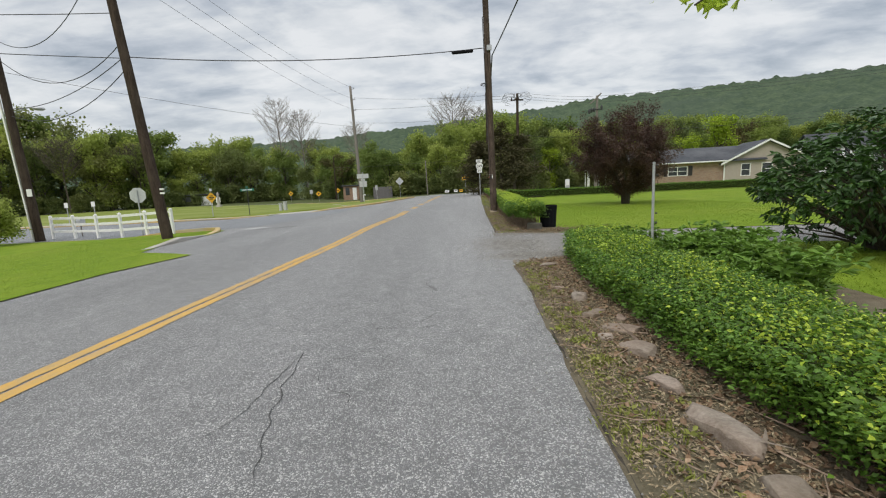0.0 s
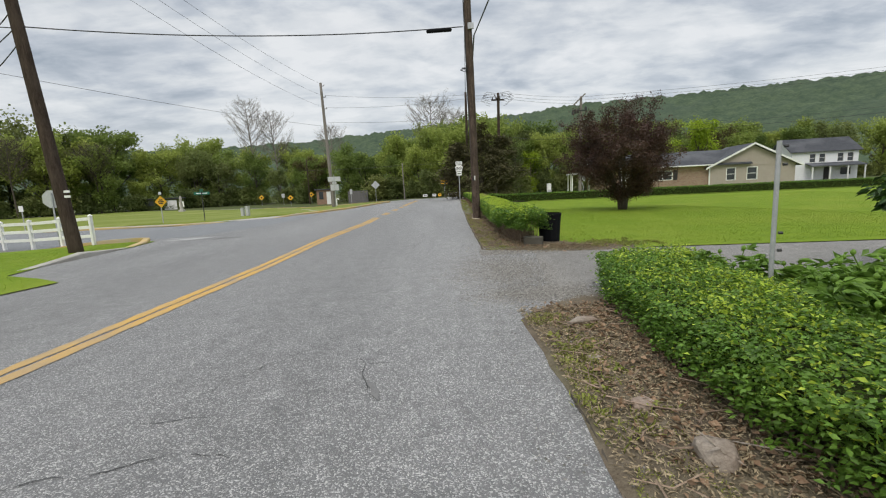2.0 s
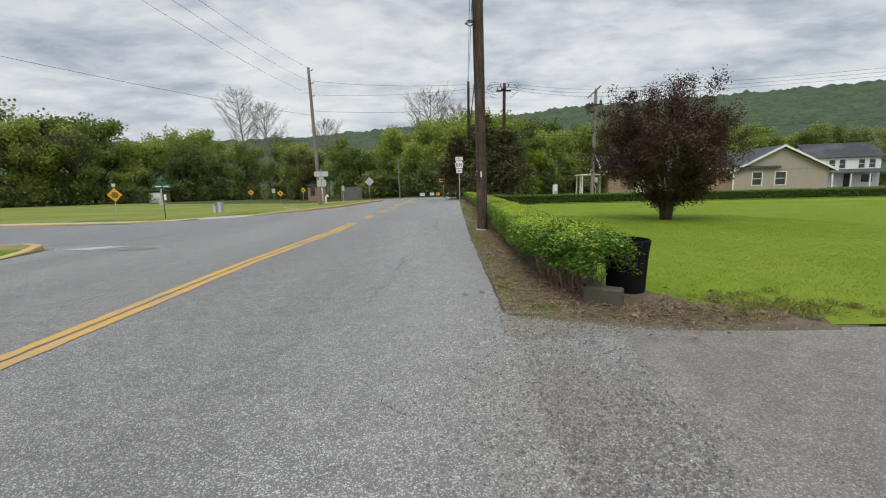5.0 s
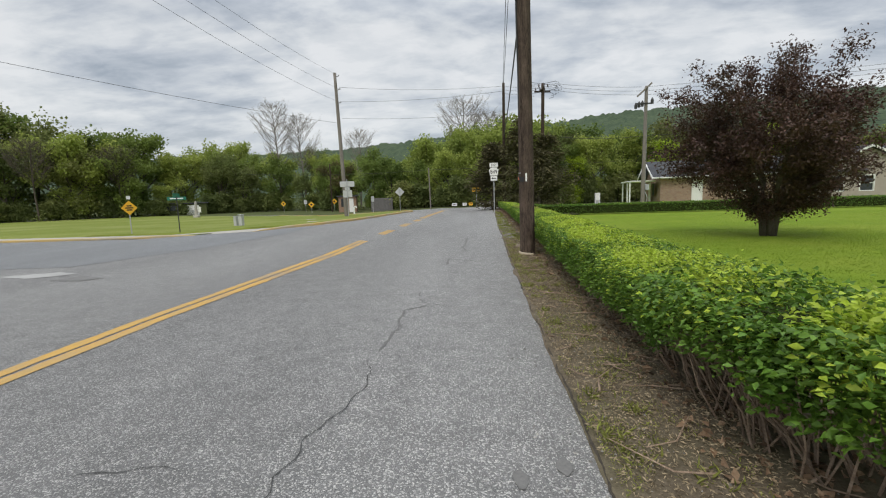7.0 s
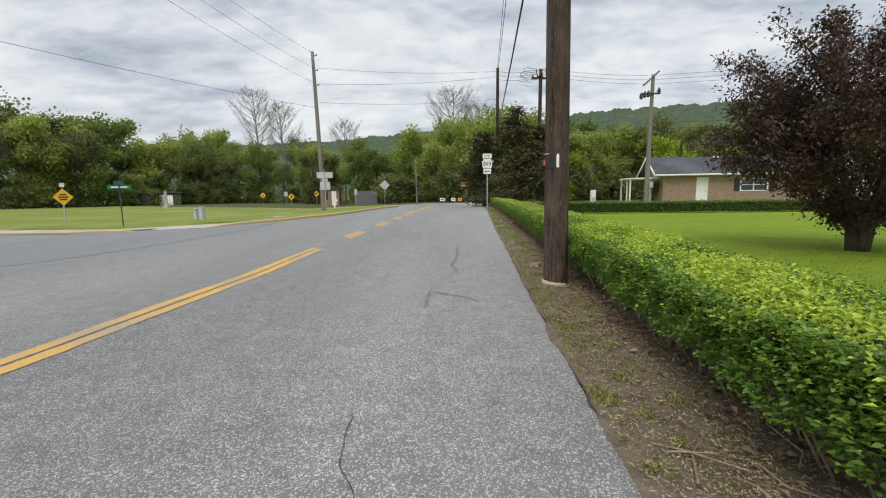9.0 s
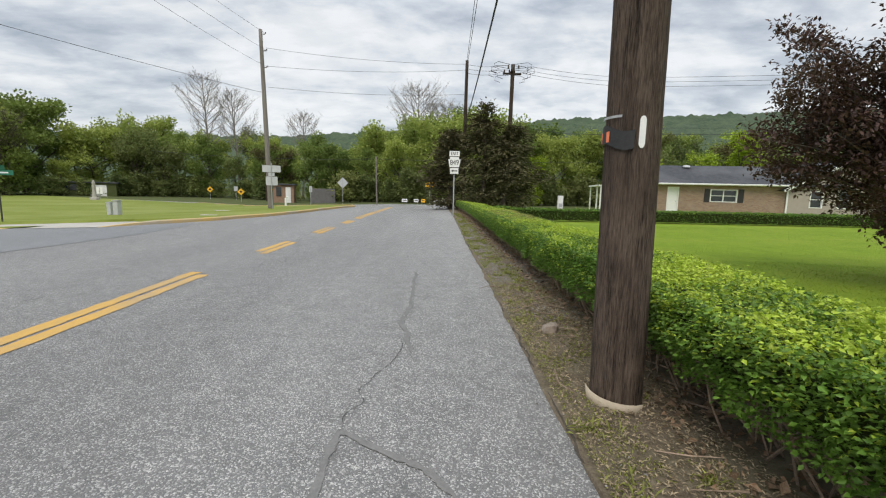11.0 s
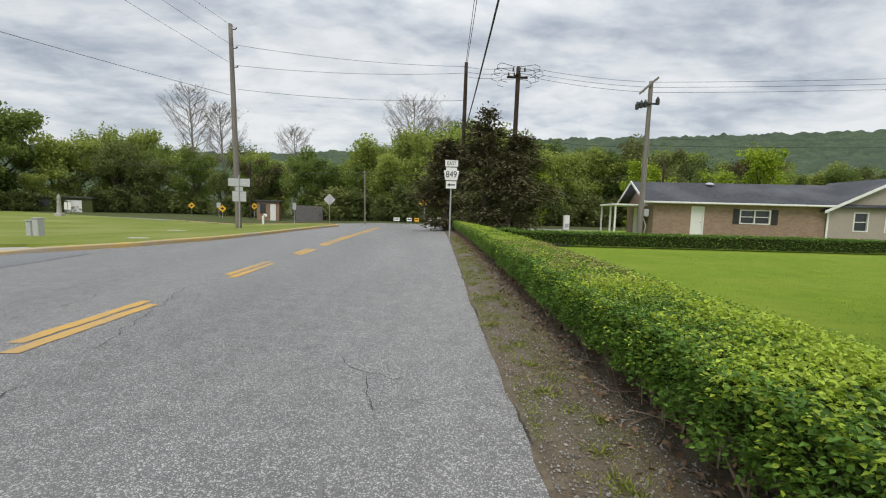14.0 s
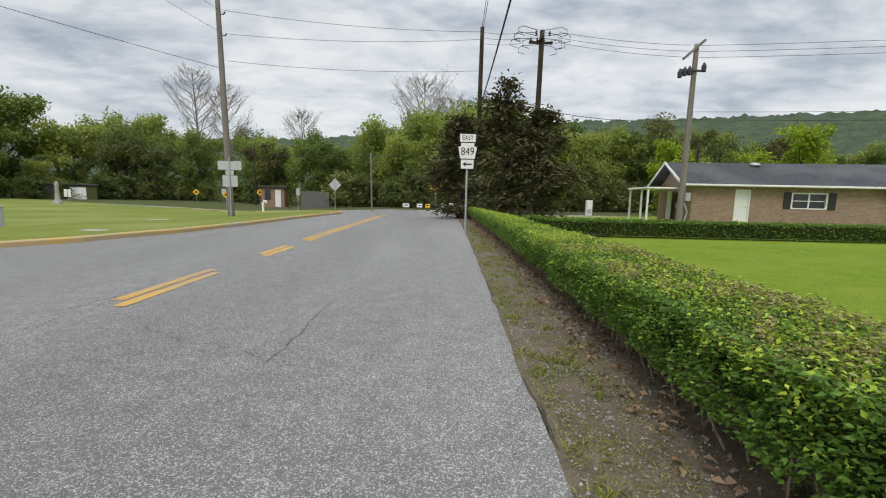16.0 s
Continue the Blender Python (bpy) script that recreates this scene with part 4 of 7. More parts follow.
def build_plum():
    t = thing("plum_tree", 8.78, 22.1, float(ground_z(8.78, 22.1)), "purple-leaved plum tree standing on the lawn", "tree")
    s = Shape()
    r = random.Random(3)
    tips = []
    for k in range(9):
        a = 2 * math.pi * k / 9 + r.uniform(-0.2, 0.2)
        lean = r.uniform(0.25, 0.75)
        top = Vector((math.cos(a) * lean * 2.3, math.sin(a) * lean * 2.3, r.uniform(2.3, 3.3)))
        mid = Vector((math.cos(a) * 0.3, math.sin(a) * 0.3, 0.9)).lerp(top, 0.25)
        s.tube([(math.cos(a) * 0.08, math.sin(a) * 0.08, -0.05), (math.cos(a) * 0.14, math.sin(a) * 0.14, 0.5), mid, mid.lerp(top, 0.55), top], [0.085, 0.07, 0.05, 0.03, 0.012], 7)
        for j in range(13):
            q = mid.lerp(top, r.uniform(-0.1, 1.0))
            b = a + r.uniform(-1.5, 1.5)
            e = q + Vector((math.cos(b) * r.uniform(0.35, 1.15), math.sin(b) * r.uniform(0.35, 1.15), r.uniform(-0.25, 0.75)))
            s.tube([q, q.lerp(e, 0.5) + Vector((0, 0, 0.05)), e], [0.018, 0.012, 0.005], 4, False)
            tips += [(q.lerp(e, u), (e - q).normalized()) for u in (0.4, 0.7, 0.95)]
        for u in (0.75, 0.9, 1.0, 1.06):
            tips.append((mid.lerp(top, u), (top - mid).normalized()))
    for k in range(17):
        a, h, w = 2.4 * k, r.uniform(3.5, 4.7), r.uniform(0.2, 2.0)
        e = Vector((math.cos(a) * w, math.sin(a) * w, h - 0.35 * w))
        q = Vector((e.x * 0.55, e.y * 0.55, 2.2))
        s.tube([q, q.lerp(e, 0.5) + Vector((0.05, 0, 0)), e], [0.022, 0.014, 0.005], 4, False)
        tips += [(q.lerp(e, u), Vector((0, 0, 1))) for u in (0.4, 0.5, 0.6, 0.7, 0.8, 0.88, 0.95, 1.0)]
    for k in range(120):
        a, h = r.uniform(0, 6.3), r.uniform(0.55, 2.7)
        w = min(2.05, 0.25 + 1.5 * (h - 0.45)) * r.uniform(0.35, 1.0)
        e = Vector((math.cos(a) * w, math.sin(a) * w, h))
        s.tube([(e.x * 0.3, e.y * 0.3, h * 0.6), e], [0.014, 0.004], 4, False)
        tips += [(e, Vector((0, 0, 1))), (e * 0.85, Vector((0, 0, 1)))]
    for k in range(10):
        a, h, w = radians(r.uniform(105, 165)), r.uniform(1.5, 3.7), r.uniform(1.9, 2.4)
        e = Vector((math.cos(a) * w, math.sin(a) * w, h))
        q = Vector((e.x * 0.35, e.y * 0.35, h * 0.75))
        s.tube([q, q.lerp(e, 0.5) + Vector((0, 0, 0.08)), e], [0.02, 0.012, 0.004], 4, False)
        tips += [(q.lerp(e, u), Vector((0, 0, 1))) for u in (0.5, 0.62, 0.74, 0.86, 0.97)]
    part("trunk", s, BARK, t, smooth=True)
    at, out, ln = crown_cloud(tips, 92, 0.29, 0.066, 9, 0.9)
    part("crown", leaf_mesh("crown", at, out, ln, ln * 0.5, PLUM), None, t)
    t.scale = (1.12, 1.12, 1.08)


build_plum()


def build_laurel():
    """Big-leaved evergreen bush."""
    t = thing("laurel_bush", 6.8, 7.15, float(ground_z(6.8, 7.15)), "large dark glossy laurel bush with drooping leaves", "bush")
    g = np.random.default_rng(5)
    s = Shape()
    centre, radii = np.array([0, 0, 0.95]), np.array([1.75, 1.6, 1.05])
    at, out = [], []
    for k in range(520):
        d = g.normal(size=3)
        d[2] = abs(d[2]) * 0.9 - 0.42
        d /= np.linalg.norm(d)
        c = centre + d * radii * g.uniform(0.72, 1.04) * (1 + 0.1 * noise.noise(Vector(d * 2.5)))
        c[2] = max(c[2], 0.12)
        if k < 120:
            s.tube([(d[0] * 0.2, d[1] * 0.2, 0), tuple(c * [0.6, 0.6, 0.7]), tuple(c)], [0.025, 0.015, 0.006], 4, False)
        n = 13
        a = g.uniform(0, 6.28, n)
        o = np.stack([np.cos(a), np.sin(a), g.uniform(-0.75, 0.15, n)], 1) + d * 0.5
        at.append(np.tile(c, (n, 1)) + g.normal(size=(n, 3)) * 0.03)
        out.append(o)
    for k in range(2600):
        d = g.normal(size=3)
        d /= np.linalg.norm(d)
        c = centre + d * radii * g.uniform(0.3, 0.82)
        if c[2] > 0.08:
            at.append(c[None])
            out.append((d + [0, 0, -0.3])[None])
    part("stem", s, BARK, t)
    at, out = np.concatenate(at), np.concatenate(out)
    ln = g.uniform(0.085, 0.15, len(at))
    part("leaves", leaf_mesh("leaves", at, out, ln, ln * 0.4, LAUREL, 0.6), None, t)


build_laurel()


def hedge(name, path, width, height, label, density, leaf, seed, skirt=0.2, loose=0.05, y_dense=None, new_share=0.35, round_off=0.1, stems=0, cut=None, core=True):
    """A clipped hedge along path (points on its front foot). Leaves all over a near-black filler standing in for inner
    shade; bare stems below.
    """
    g = np.random.default_rng(seed)
    P = np.array(path, float)
    seg = np.linalg.norm(np.diff(P, axis=0), axis=1)
    cum = np.r_[0, np.cumsum(seg)]

    def along(d):
        x, y = np.interp(d, cum, P[:, 0]), np.interp(d, cum, P[:, 1])
        i = np.clip(np.searchsorted(cum, d, side="right") - 1, 0, len(seg) - 1)
        way = (np.diff(P, axis=0) / seg[:, None])[i]
        return np.stack([x, y], -1), way

    t = tagged(new(name), label, "hedge")
    t.location = (P[0, 0], P[0, 1], float(ground_z(P[0, 0], P[0, 1])))
    off = np.array(t.location)
    H = height
    per = np.array([H - skirt, width, (H - skirt) * 0.3])
    total = cum[-1]
    n = int(total * per.sum() * density)
    d = g.uniform(0, total, n)
    if y_dense:
        keep = g.uniform(0, 1, n) < np.interp(d, *y_dense)
        d = d[keep]
        n = len(d)
    u = g.uniform(0, per.sum(), n)
    face = np.searchsorted(np.cumsum(per), u)
    face = np.clip(face, 0, 2)
    pos, way = along(d)
    nrm = np.stack([way[:, 1], -way[:, 0]], 1)  # to the right of the way
    across, z = np.zeros(n), np.zeros(n)
    f0, f1, f2 = face == 0, face == 1, face == 2
    z[f0], across[f0] = skirt + u[f0], 0
    across[f1], z[f1] = u[f1] - per[0], H
    z[f2], across[f2] = skirt + (u[f2] - per[0] - per[1]) / 0.3, width
    # rounded shoulders and uneven growth
    e = np.minimum(across, width - across)
    z = np.where(f1, z - round_off * np.exp(-e / 0.08), z)
    lump = np.array([noise.noise(Vector((a * 1.4, b * 2.2, c * 2.5))) for a, b, c in zip(d, across, z)])
    clump = np.array([noise.noise(Vector((a * 7.5, b * 7.5, c * 7.5 + seed))) for a, b, c in zip(d, across, z)])
    fine = g.normal(size=n) * loose * 0.7
    bulge = np.where(f1, 0.05, 0.075) * lump + np.where(f1, 0.02, 0.045) * clump + fine
    end = np.minimum(d, total - d)
    shrink = 1 - 0.35 * np.exp(-end / 0.15)
    z = np.where(f1, z + bulge * 0.8, z) * (0.75 + 0.25 * shrink)
    across = np.where(f0, across - bulge - 0.02 * np.clip((z - skirt) / H, 0, 1), np.where(f2, across + bulge, across))
    depth = g.exponential(0.02, n) + np.where(f1, 0.25, 1.0) * 0.16 * np.clip(-clump - 0.15, 0, 1)
    z = np.where(f1, z - depth, z)
    across = np.where(f0, across + depth, np.where(f2, across - depth, across))
    xy = pos + nrm * across[:, None]
    at = np.column_stack([xy, ground_z(xy[:, 0], xy[:, 1]) + z]) - off
    o = np.where(f1[:, None], [0, 0, 0.12], 0) + np.where(f0[:, None], np.column_stack([-nrm * 0.8, np.full(n, 0.0)]), 0) + np.where(f2[:, None], np.column_stack([nrm * 0.8, np.full(n, 0.0)]), 0)
    o = o + g.normal(size=(n, 3)) * [0.85, 0.85, 0.3]
    ln = leaf * g.uniform(0.6, 1.35, n)
    # young growth sits on top and rim; its pale share also paints the top as lit
    rim = np.clip((z - (H - 0.3)) / 0.3, 0, 1)
    chance = np.where(f1, new_share * (0.75 + 1.3 * lump + 0.9 * clump), new_share * rim * np.clip(0.12 + 1.4 * clump, 0, 0.8))
    young = (g.uniform(0, 1, n) < chance).astype(int)
    if cut:
        worn = np.clip((d - cut[0]) / 1.5, 0, 1) * np.clip((cut[1] - d) / 2.0, 0, 1)
        young[f1 & (lump + 0.7 * clump > 0.05) & (g.uniform(0, 1, n) < 0.75 * worn)] = 2
    part("leaves", leaf_mesh("leaves", at, o, ln, ln * 0.55, None, 0.35, [PRIVET, PRIVET_NEW, PRIVET_CUT], young), None, t)["kind"] = "stuff"
    # added filler behind the leaves, coloured near black for the shade in there
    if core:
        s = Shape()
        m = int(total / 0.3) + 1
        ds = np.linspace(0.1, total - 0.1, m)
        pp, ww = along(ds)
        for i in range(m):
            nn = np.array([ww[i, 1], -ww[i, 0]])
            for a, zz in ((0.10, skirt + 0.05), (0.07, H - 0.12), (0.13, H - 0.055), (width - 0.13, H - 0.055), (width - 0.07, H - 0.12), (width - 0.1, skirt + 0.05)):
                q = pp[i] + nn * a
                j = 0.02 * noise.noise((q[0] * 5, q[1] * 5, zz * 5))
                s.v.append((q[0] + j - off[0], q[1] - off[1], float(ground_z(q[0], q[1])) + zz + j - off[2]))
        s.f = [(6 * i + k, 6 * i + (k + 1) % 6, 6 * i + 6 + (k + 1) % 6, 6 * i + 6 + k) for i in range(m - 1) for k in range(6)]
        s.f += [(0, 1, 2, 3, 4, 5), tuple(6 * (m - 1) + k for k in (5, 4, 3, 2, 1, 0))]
        part("inside", s, PRIVET_SHADE_CORE, t)
    if stems:
        s = Shape()
        for _ in range(int(total * stems)):
            dd = g.uniform(0, total)
            p, w = along(np.array([dd]))
            nn = np.array([w[0, 1], -w[0, 0]])
            a0 = g.uniform(0.18, width - 0.1)
            a1 = max(0.03, a0 + g.normal() * 0.14 - 0.08)
            b, e2 = p[0] + nn * a0, p[0] + nn * a1 + w[0] * g.normal() * 0.12
            zb, mid = float(ground_z(b[0], b[1])), (b * 0.45 + e2 * 0.55) + g.normal(size=2) * 0.02
            s.tube([(b[0] - off[0], b[1] - off[1], zb - off[2] - 0.03), (mid[0] - off[0], mid[1] - off[1], zb - off[2] + 0.2), (e2[0] - off[0], e2[1] - off[1], zb - off[2] + g.uniform(0.3, H - 0.1))],
                   [g.uniform(0.004, 0.009), 0.005, 0.003], 4, False)
        part("stem", s, TWIG, t, "bare grey-brown stems")["kind"] = "stuff"
    return t


def front(y):
    return float(np.interp(y, [11.6, 13, 18.7, 24, 28, 32, 38, 44, 53], [1.98, 1.95, 2.29, 2.57, 2.80, 3.02, 3.28, 3.5, 3.9]))


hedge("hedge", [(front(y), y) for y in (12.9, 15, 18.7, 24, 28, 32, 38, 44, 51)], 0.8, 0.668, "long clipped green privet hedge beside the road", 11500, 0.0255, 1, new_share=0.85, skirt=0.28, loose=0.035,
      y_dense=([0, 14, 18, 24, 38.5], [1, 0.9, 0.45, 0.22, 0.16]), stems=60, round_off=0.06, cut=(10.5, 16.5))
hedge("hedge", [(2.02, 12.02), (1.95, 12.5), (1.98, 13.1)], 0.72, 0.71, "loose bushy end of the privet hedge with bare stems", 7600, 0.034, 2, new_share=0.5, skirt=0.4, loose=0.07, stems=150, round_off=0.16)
hedge("hedge", [(2.22, 11.42), (2.12, 11.85), (2.08, 12.2)], 0.5, 0.70, "leafy shoots of the privet hedge beside the bin", 9800, 0.036, 6, new_share=0.6, skirt=0.34, loose=0.085, round_off=0.1, core=False)
hedge("hedge", [(5.4, 41.3), (12, 41.2), (20, 40.9), (32, 40.3), (50, 39)], 0.8, 0.72, "low dark clipped hedge across the end of the lawn", 700, 0.085, 3, skirt=0.05, new_share=0.08, round_off=0.05)
hedge("hedge", [(1.88, -3), (1.92, 0), (1.95, 3), (2.0, 6), (2.15, 7.4), (2.5, 8.45)], 0.98, 0.42, "low spreading green garden hedge beside the verge", 8200, 0.031, 4, skirt=0.1, loose=0.06, new_share=0.36, stems=14, round_off=0.14)


# ---- poles ----
def utility_pole(name, x, y, height, r0, r1, lean, mat, label, sides=18, z=None):
    z = float(ground_z(x, y)) if z is None else z
    t = thing(name, x, y, z, label, "utility pole")
    s = Shape()
    n = 14
    s.tube([(lean[0] * k / n, lean[1] * k / n, -0.6 + (height + 0.6) * k / n) for k in range(n + 1)], [r0 + (r1 - r0) * k / n + 0.006 * noise.noise((x, y, k * 0.8)) for k in range(n + 1)], sides)
    part("shaft", s, mat, t, smooth=True)
    return t


def on_pole(t, z, lean, height):
    return Vector(t.location) + Vector((lean[0] * z / height, lean[1] * z / height, z))


pole_a = utility_pole("utility_pole", 2.062, 18.56, 11.5, 0.153, 0.115, (-0.15, 0.0), POLE, "dark creosoted wooden utility pole beside the hedge")


def weathered_shaft(t, height, r0, r1, lean):
    """Rebuilds a pole's shaft with deep drying cracks and ridges along the grain."""
    s, n = Shape(), 132
    zs = [-0.3, *np.arange(0, 4.01, 0.07), *np.arange(4.3, height + 0.01, 0.4)]
    for z in zs:
        k = max(z, 0) / height
        for i in range(n):
            a = 2 * math.pi * i / n
            c, d = math.cos(a), math.sin(a)
            split = max(0.0, noise.noise((c * 7.5, d * 7.5, z * 0.28)) - 0.22)
            grain = noise.noise((c * 22, d * 22, z * 0.5))
            gouge = max(0.0, noise.noise((c * 4 + 9, d * 4, z * 1.1)) - 0.42)
            r = r0 + (r1 - r0) * k - 0.022 * split + 0.0016 * grain - 0.014 * gouge
            s.v.append((lean[0] * k + r * c, lean[1] * k + r * d, z))
    s.f = [(j * n + i, j * n + (i + 1) % n, (j + 1) * n + (i + 1) % n, (j + 1) * n + i) for j in range(len(zs) - 1) for i in range(n)]
    s.f.append(tuple(range((len(zs) - 1) * n, len(zs) * n)))
    bpy.data.objects.remove(t.children[0])
    part("shaft", s, POLE_NEAR, t)


weathered_shaft(pole_a, 11.5, 0.156, 0.115, (-0.15, 0.0))
pole_l = utility_pole("utility_pole", -10.75, 17.3, 12, 0.2, 0.14, (-1.35, 0.3), POLE, "dark wooden utility pole leaning on the grass island")
pole_f = utility_pole("utility_pole", -19.9, 21.3, 11, 0.2, 0.14, (-0.6, 0), POLE, "brown wooden utility pole behind the white fence")
pole_2 = utility_pole("utility_pole", -9.7, 48.2, 12.4, 0.19, 0.12, (-0.35, 0), POLE_GREY, "tall grey wooden utility pole on the corner lawn")
pole_b = utility_pole("utility_pole", 7.4, 47.6, 10.3, 0.17, 0.13, (0.1, 0), POLE, "wooden utility pole with a wide wire frame on top", z=-0.14)
pole_c = utility_pole("utility_pole", 15.2, 46.2, 9.4, 0.17, 0.12, (0.1, 0), POLE_GREY, "grey utility pole with a tilted crossarm by the house", z=-0.14)
pole_d = utility_pole("utility_pole", 4.3, 48.6, 10.75, 0.15, 0.11, (0.05, 0), POLE, "thin dark utility pole behind the cedar")


def band(shape, r, z0, z1, sides=24, x=0.0, y=0.0):
    return shape.lathe([(r - 0.004, z0), (r, z0), (r, z1), (r - 0.004, z1)], sides, x, y)


def dress_pole_a():
    s = Shape()
    for k in range(23):
        a = radians(165 + 6.2 * k)
        w = 0.006 * noise.noise((k * 0.7, 2, 0))
        for r, z in ((0.172, 0.0), (0.184 + w, 0.105 + w - 0.0016 * k), (0.179 + w, 0.105 + w - 0.0016 * k), (0.167, 0.0)):
            s.v.append((r * math.cos(a), r * math.sin(a), z))
    s.f = [(4 * i + j, 4 * i + 4 + j, 4 * i + 4 + (j + 1) % 4, 4 * i + (j + 1) % 4) for i in range(22) for j in range(4)] + [(3, 2, 1, 0), (88, 89, 90, 91)]
    part("base_collar", s, PAPER, pole_a, "tan board collar round the foot", True)
    s = Shape()
    a0 = radians(-98)
    for k in range(7):
        a = a0 + (k - 3) * 0.036
        e = 0.018 if k in (0, 6) else 0.005 if k in (1, 5) else 0
        for z in (1.38 + e, 1.53 - e):
            s.v.append((0.159 * math.cos(a) - 0.022, 0.159 * math.sin(a), z))
    s.f = [(2 * i, 2 * i + 2, 2 * i + 3, 2 * i + 1) for i in range(6)]
    part("label_plate", s, WHITE, pole_a, "white plastic label plate")
    s = Shape()
    for k in range(15):
        a = radians(150) + k * radians(98) / 14
        for z in (1.39, 1.48):
            s.v.append((0.162 * math.cos(a) - 0.022, 0.162 * math.sin(a), z + 0.02 * math.sin(k * 0.4)))
    s.f = [(2 * i, 2 * i + 2, 2 * i + 3, 2 * i + 1) for i in range(14)]
    strap = part("strap", s, BLACK, pole_a, "wide black plastic strap")
    tag = material("orange_tag", (0.75, 0.16, 0.06), (0.8, 0.24, 0.1), 6, 0.6, 0.0)
    for a in (160, 192):
        b = radians(a)
        m = Matrix.Translation((0.165 * math.cos(b) - 0.022, 0.165 * math.sin(b), 1.44)) @ Matrix.Rotation(b + math.pi / 2, 4, "Z")
        part("number_tag", Shape().prism([(-0.012, -0.026), (0.012, -0.026), (0.012, 0.026), (-0.012, 0.026)], 0.003, m), tag, strap, "faded orange number tag")
    s = Shape()
    for k in range(9):
        a = radians(150 + 9 * k)
        for z in (1.528, 1.54):
            s.v.append((0.161 * math.cos(a) - 0.022, 0.161 * math.sin(a), z))
    s.f = [(2 * i, 2 * i + 2, 2 * i + 3, 2 * i + 1) for i in range(8)]
    part("metal_band", s, GALV, pole_a)
    s = Shape()
    s.tube([(-0.15, -0.05, 2.3), (-0.2, -0.06, 4), (-0.26, -0.06, 7.5)], 0.018, 6)
    part("conduit", s, DARK_IRON, pole_a, "thin dark riser cable")
    s = Shape()
    s.tube([(-0.30 + 0.13 * math.cos(a), -0.1 + 0.1 * math.sin(a), 5.0 + 0.03 * math.sin(3 * a)) for a in np.linspace(0, 6.28, 16)], 0.014, 5, False)
    s.tube([(-0.28 + 0.11 * math.cos(a), -0.1 + 0.09 * math.sin(a), 5.05) for a in np.linspace(0, 6.28, 16)], 0.012, 5, False)
    part("cable_coil", s, WIRE, pole_a)
    s = Shape()
    s.box(-0.12, -0.19, 6.25, 0.1, -0.12, 6.45, 0.01)
    part("bracket", s, GALV, pole_a)


dress_pole_a()
pole_a.scale = (0.88, 0.88, 1.0)


def wire(a, b, sag, radius, label, parent_name="overhead_wire", n=16):
    """A hanging cable between two points."""
    a, b = Vector(a), Vector(b)
    s = Shape()
    pts = [a.lerp(b, k / n) - Vector((0, 0, sag * 4 * (k / n) * (1 - k / n))) for k in range(n + 1)]
    s.tube([p - a for p in pts], radius, 5, False)
    ob = part(parent_name, s, WIRE)
    ob.location = a
    return tagged(ob, label, "cable", "overhead wires")


LA, LL, L2 = (-0.18, 0.0), (-1.35, 0.3), (-0.35, 0)
A = lambda z: on_pole(pole_a, z, LA, 11.5)  # noqa: E731
PL = lambda z: on_pole(pole_l, z, LL, 12)  # noqa: E731
P2 = lambda z: on_pole(pole_2, z, L2, 12.4)  # noqa: E731
PF = lambda z: on_pole(pole_f, z, (-0.6, 0), 11)  # noqa: E731
PB, PC, PD = Vector(pole_b.location), Vector(pole_c.location), Vector(pole_d.location)
up = lambda z, x=0.0, y=0.0: Vector((x, y, z))  # noqa: E731

span = wire(PL(6.85), A(6.38) + up(0, -0.15), 0.28, 0.018, "thick black cable spanning the road")
s = Shape()
s.tube([(-0.42, 0, 0), (-0.4, 0, 0), (-0.38, 0, 0), (0.38, 0, 0), (0.4, 0, 0), (0.42, 0, 0)], [0.02, 0.05, 0.065, 0.065, 0.05, 0.02], 12)
splice = part("splice_case", s, PLASTIC, smooth=True)
splice.matrix_basis = pose(1.02, 18.5, 6.27, 0, -2, 0)
tagged(splice, "black cylindrical splice case on the cable", "splice case")
wire(A(6.1) + up(0, 0.2), (3.4, -8, 7.6), 0.5, 0.02, "thick black cable along the road edge")
wire(A(8.9), (3.0, -10, 9.6), 0.5, 0.012, "overhead power wire along the road edge")
wire(A(9.4), PD + up(10.5), 0.35, 0.014, "overhead power wire along the hedge")
wire(A(9.1) + up(0, 0.12), PD + up(10.05), 0.45, 0.014, "overhead power wire along the hedge")
wire(A(6.1) + up(0, 0.2), PD + up(6.2), 0.4, 0.026, "thick black cable along the hedge")
for k, (dz, dx) in enumerate(((12.2, 0.25), (11.0, 0.4), (9.9, 0.4))):
    wire(P2(dz) + up(0, dx), PL(11.6 - 0.8 * k) + up(0, 0.2), 0.6, 0.008, "overhead power wire to the corner pole")
wire(P2(8.2), (-34, 14, 10.5), 0.7, 0.012, "overhead wire crossing the side street")
for k, (z0, z1) in enumerate(((11.2, 10.5), (10.0, 10.1), (8.6, 8.4))):
    wire(P2(z0) + up(0, 0.3), PD + up(z1), 0.25, 0.011, "thin overhead wire across the road")
for k, (y, z) in enumerate(((-0.7, 10.25), (0.0, 9.95), (0.7, 9.7))):
    wire(PB + up(z, 1.0, 0), PC + up(9.35 - 0.3 * k, -0.25, 0), 0.12, 0.011, "thin wire between the pole tops")
    wire(PC + up(9.35 - 0.3 * k, 0.25, 0), (58, 38, 11.0 - 0.3 * k), 0.5, 0.011, "thin wire over the house")
    wire(PD + up(10.5 - 0.3 * k), PB + up(z - 0.1, -1.0, 0), 0.1, 0.011, "thin wire between the pole tops")
wire(PB + up(6.2), PC + up(5.6), 0.3, 0.016, "black cable past the house")
wire(PC + up(5.6), (58, 40, 7.2), 0.5, 0.016, "black cable past the house")
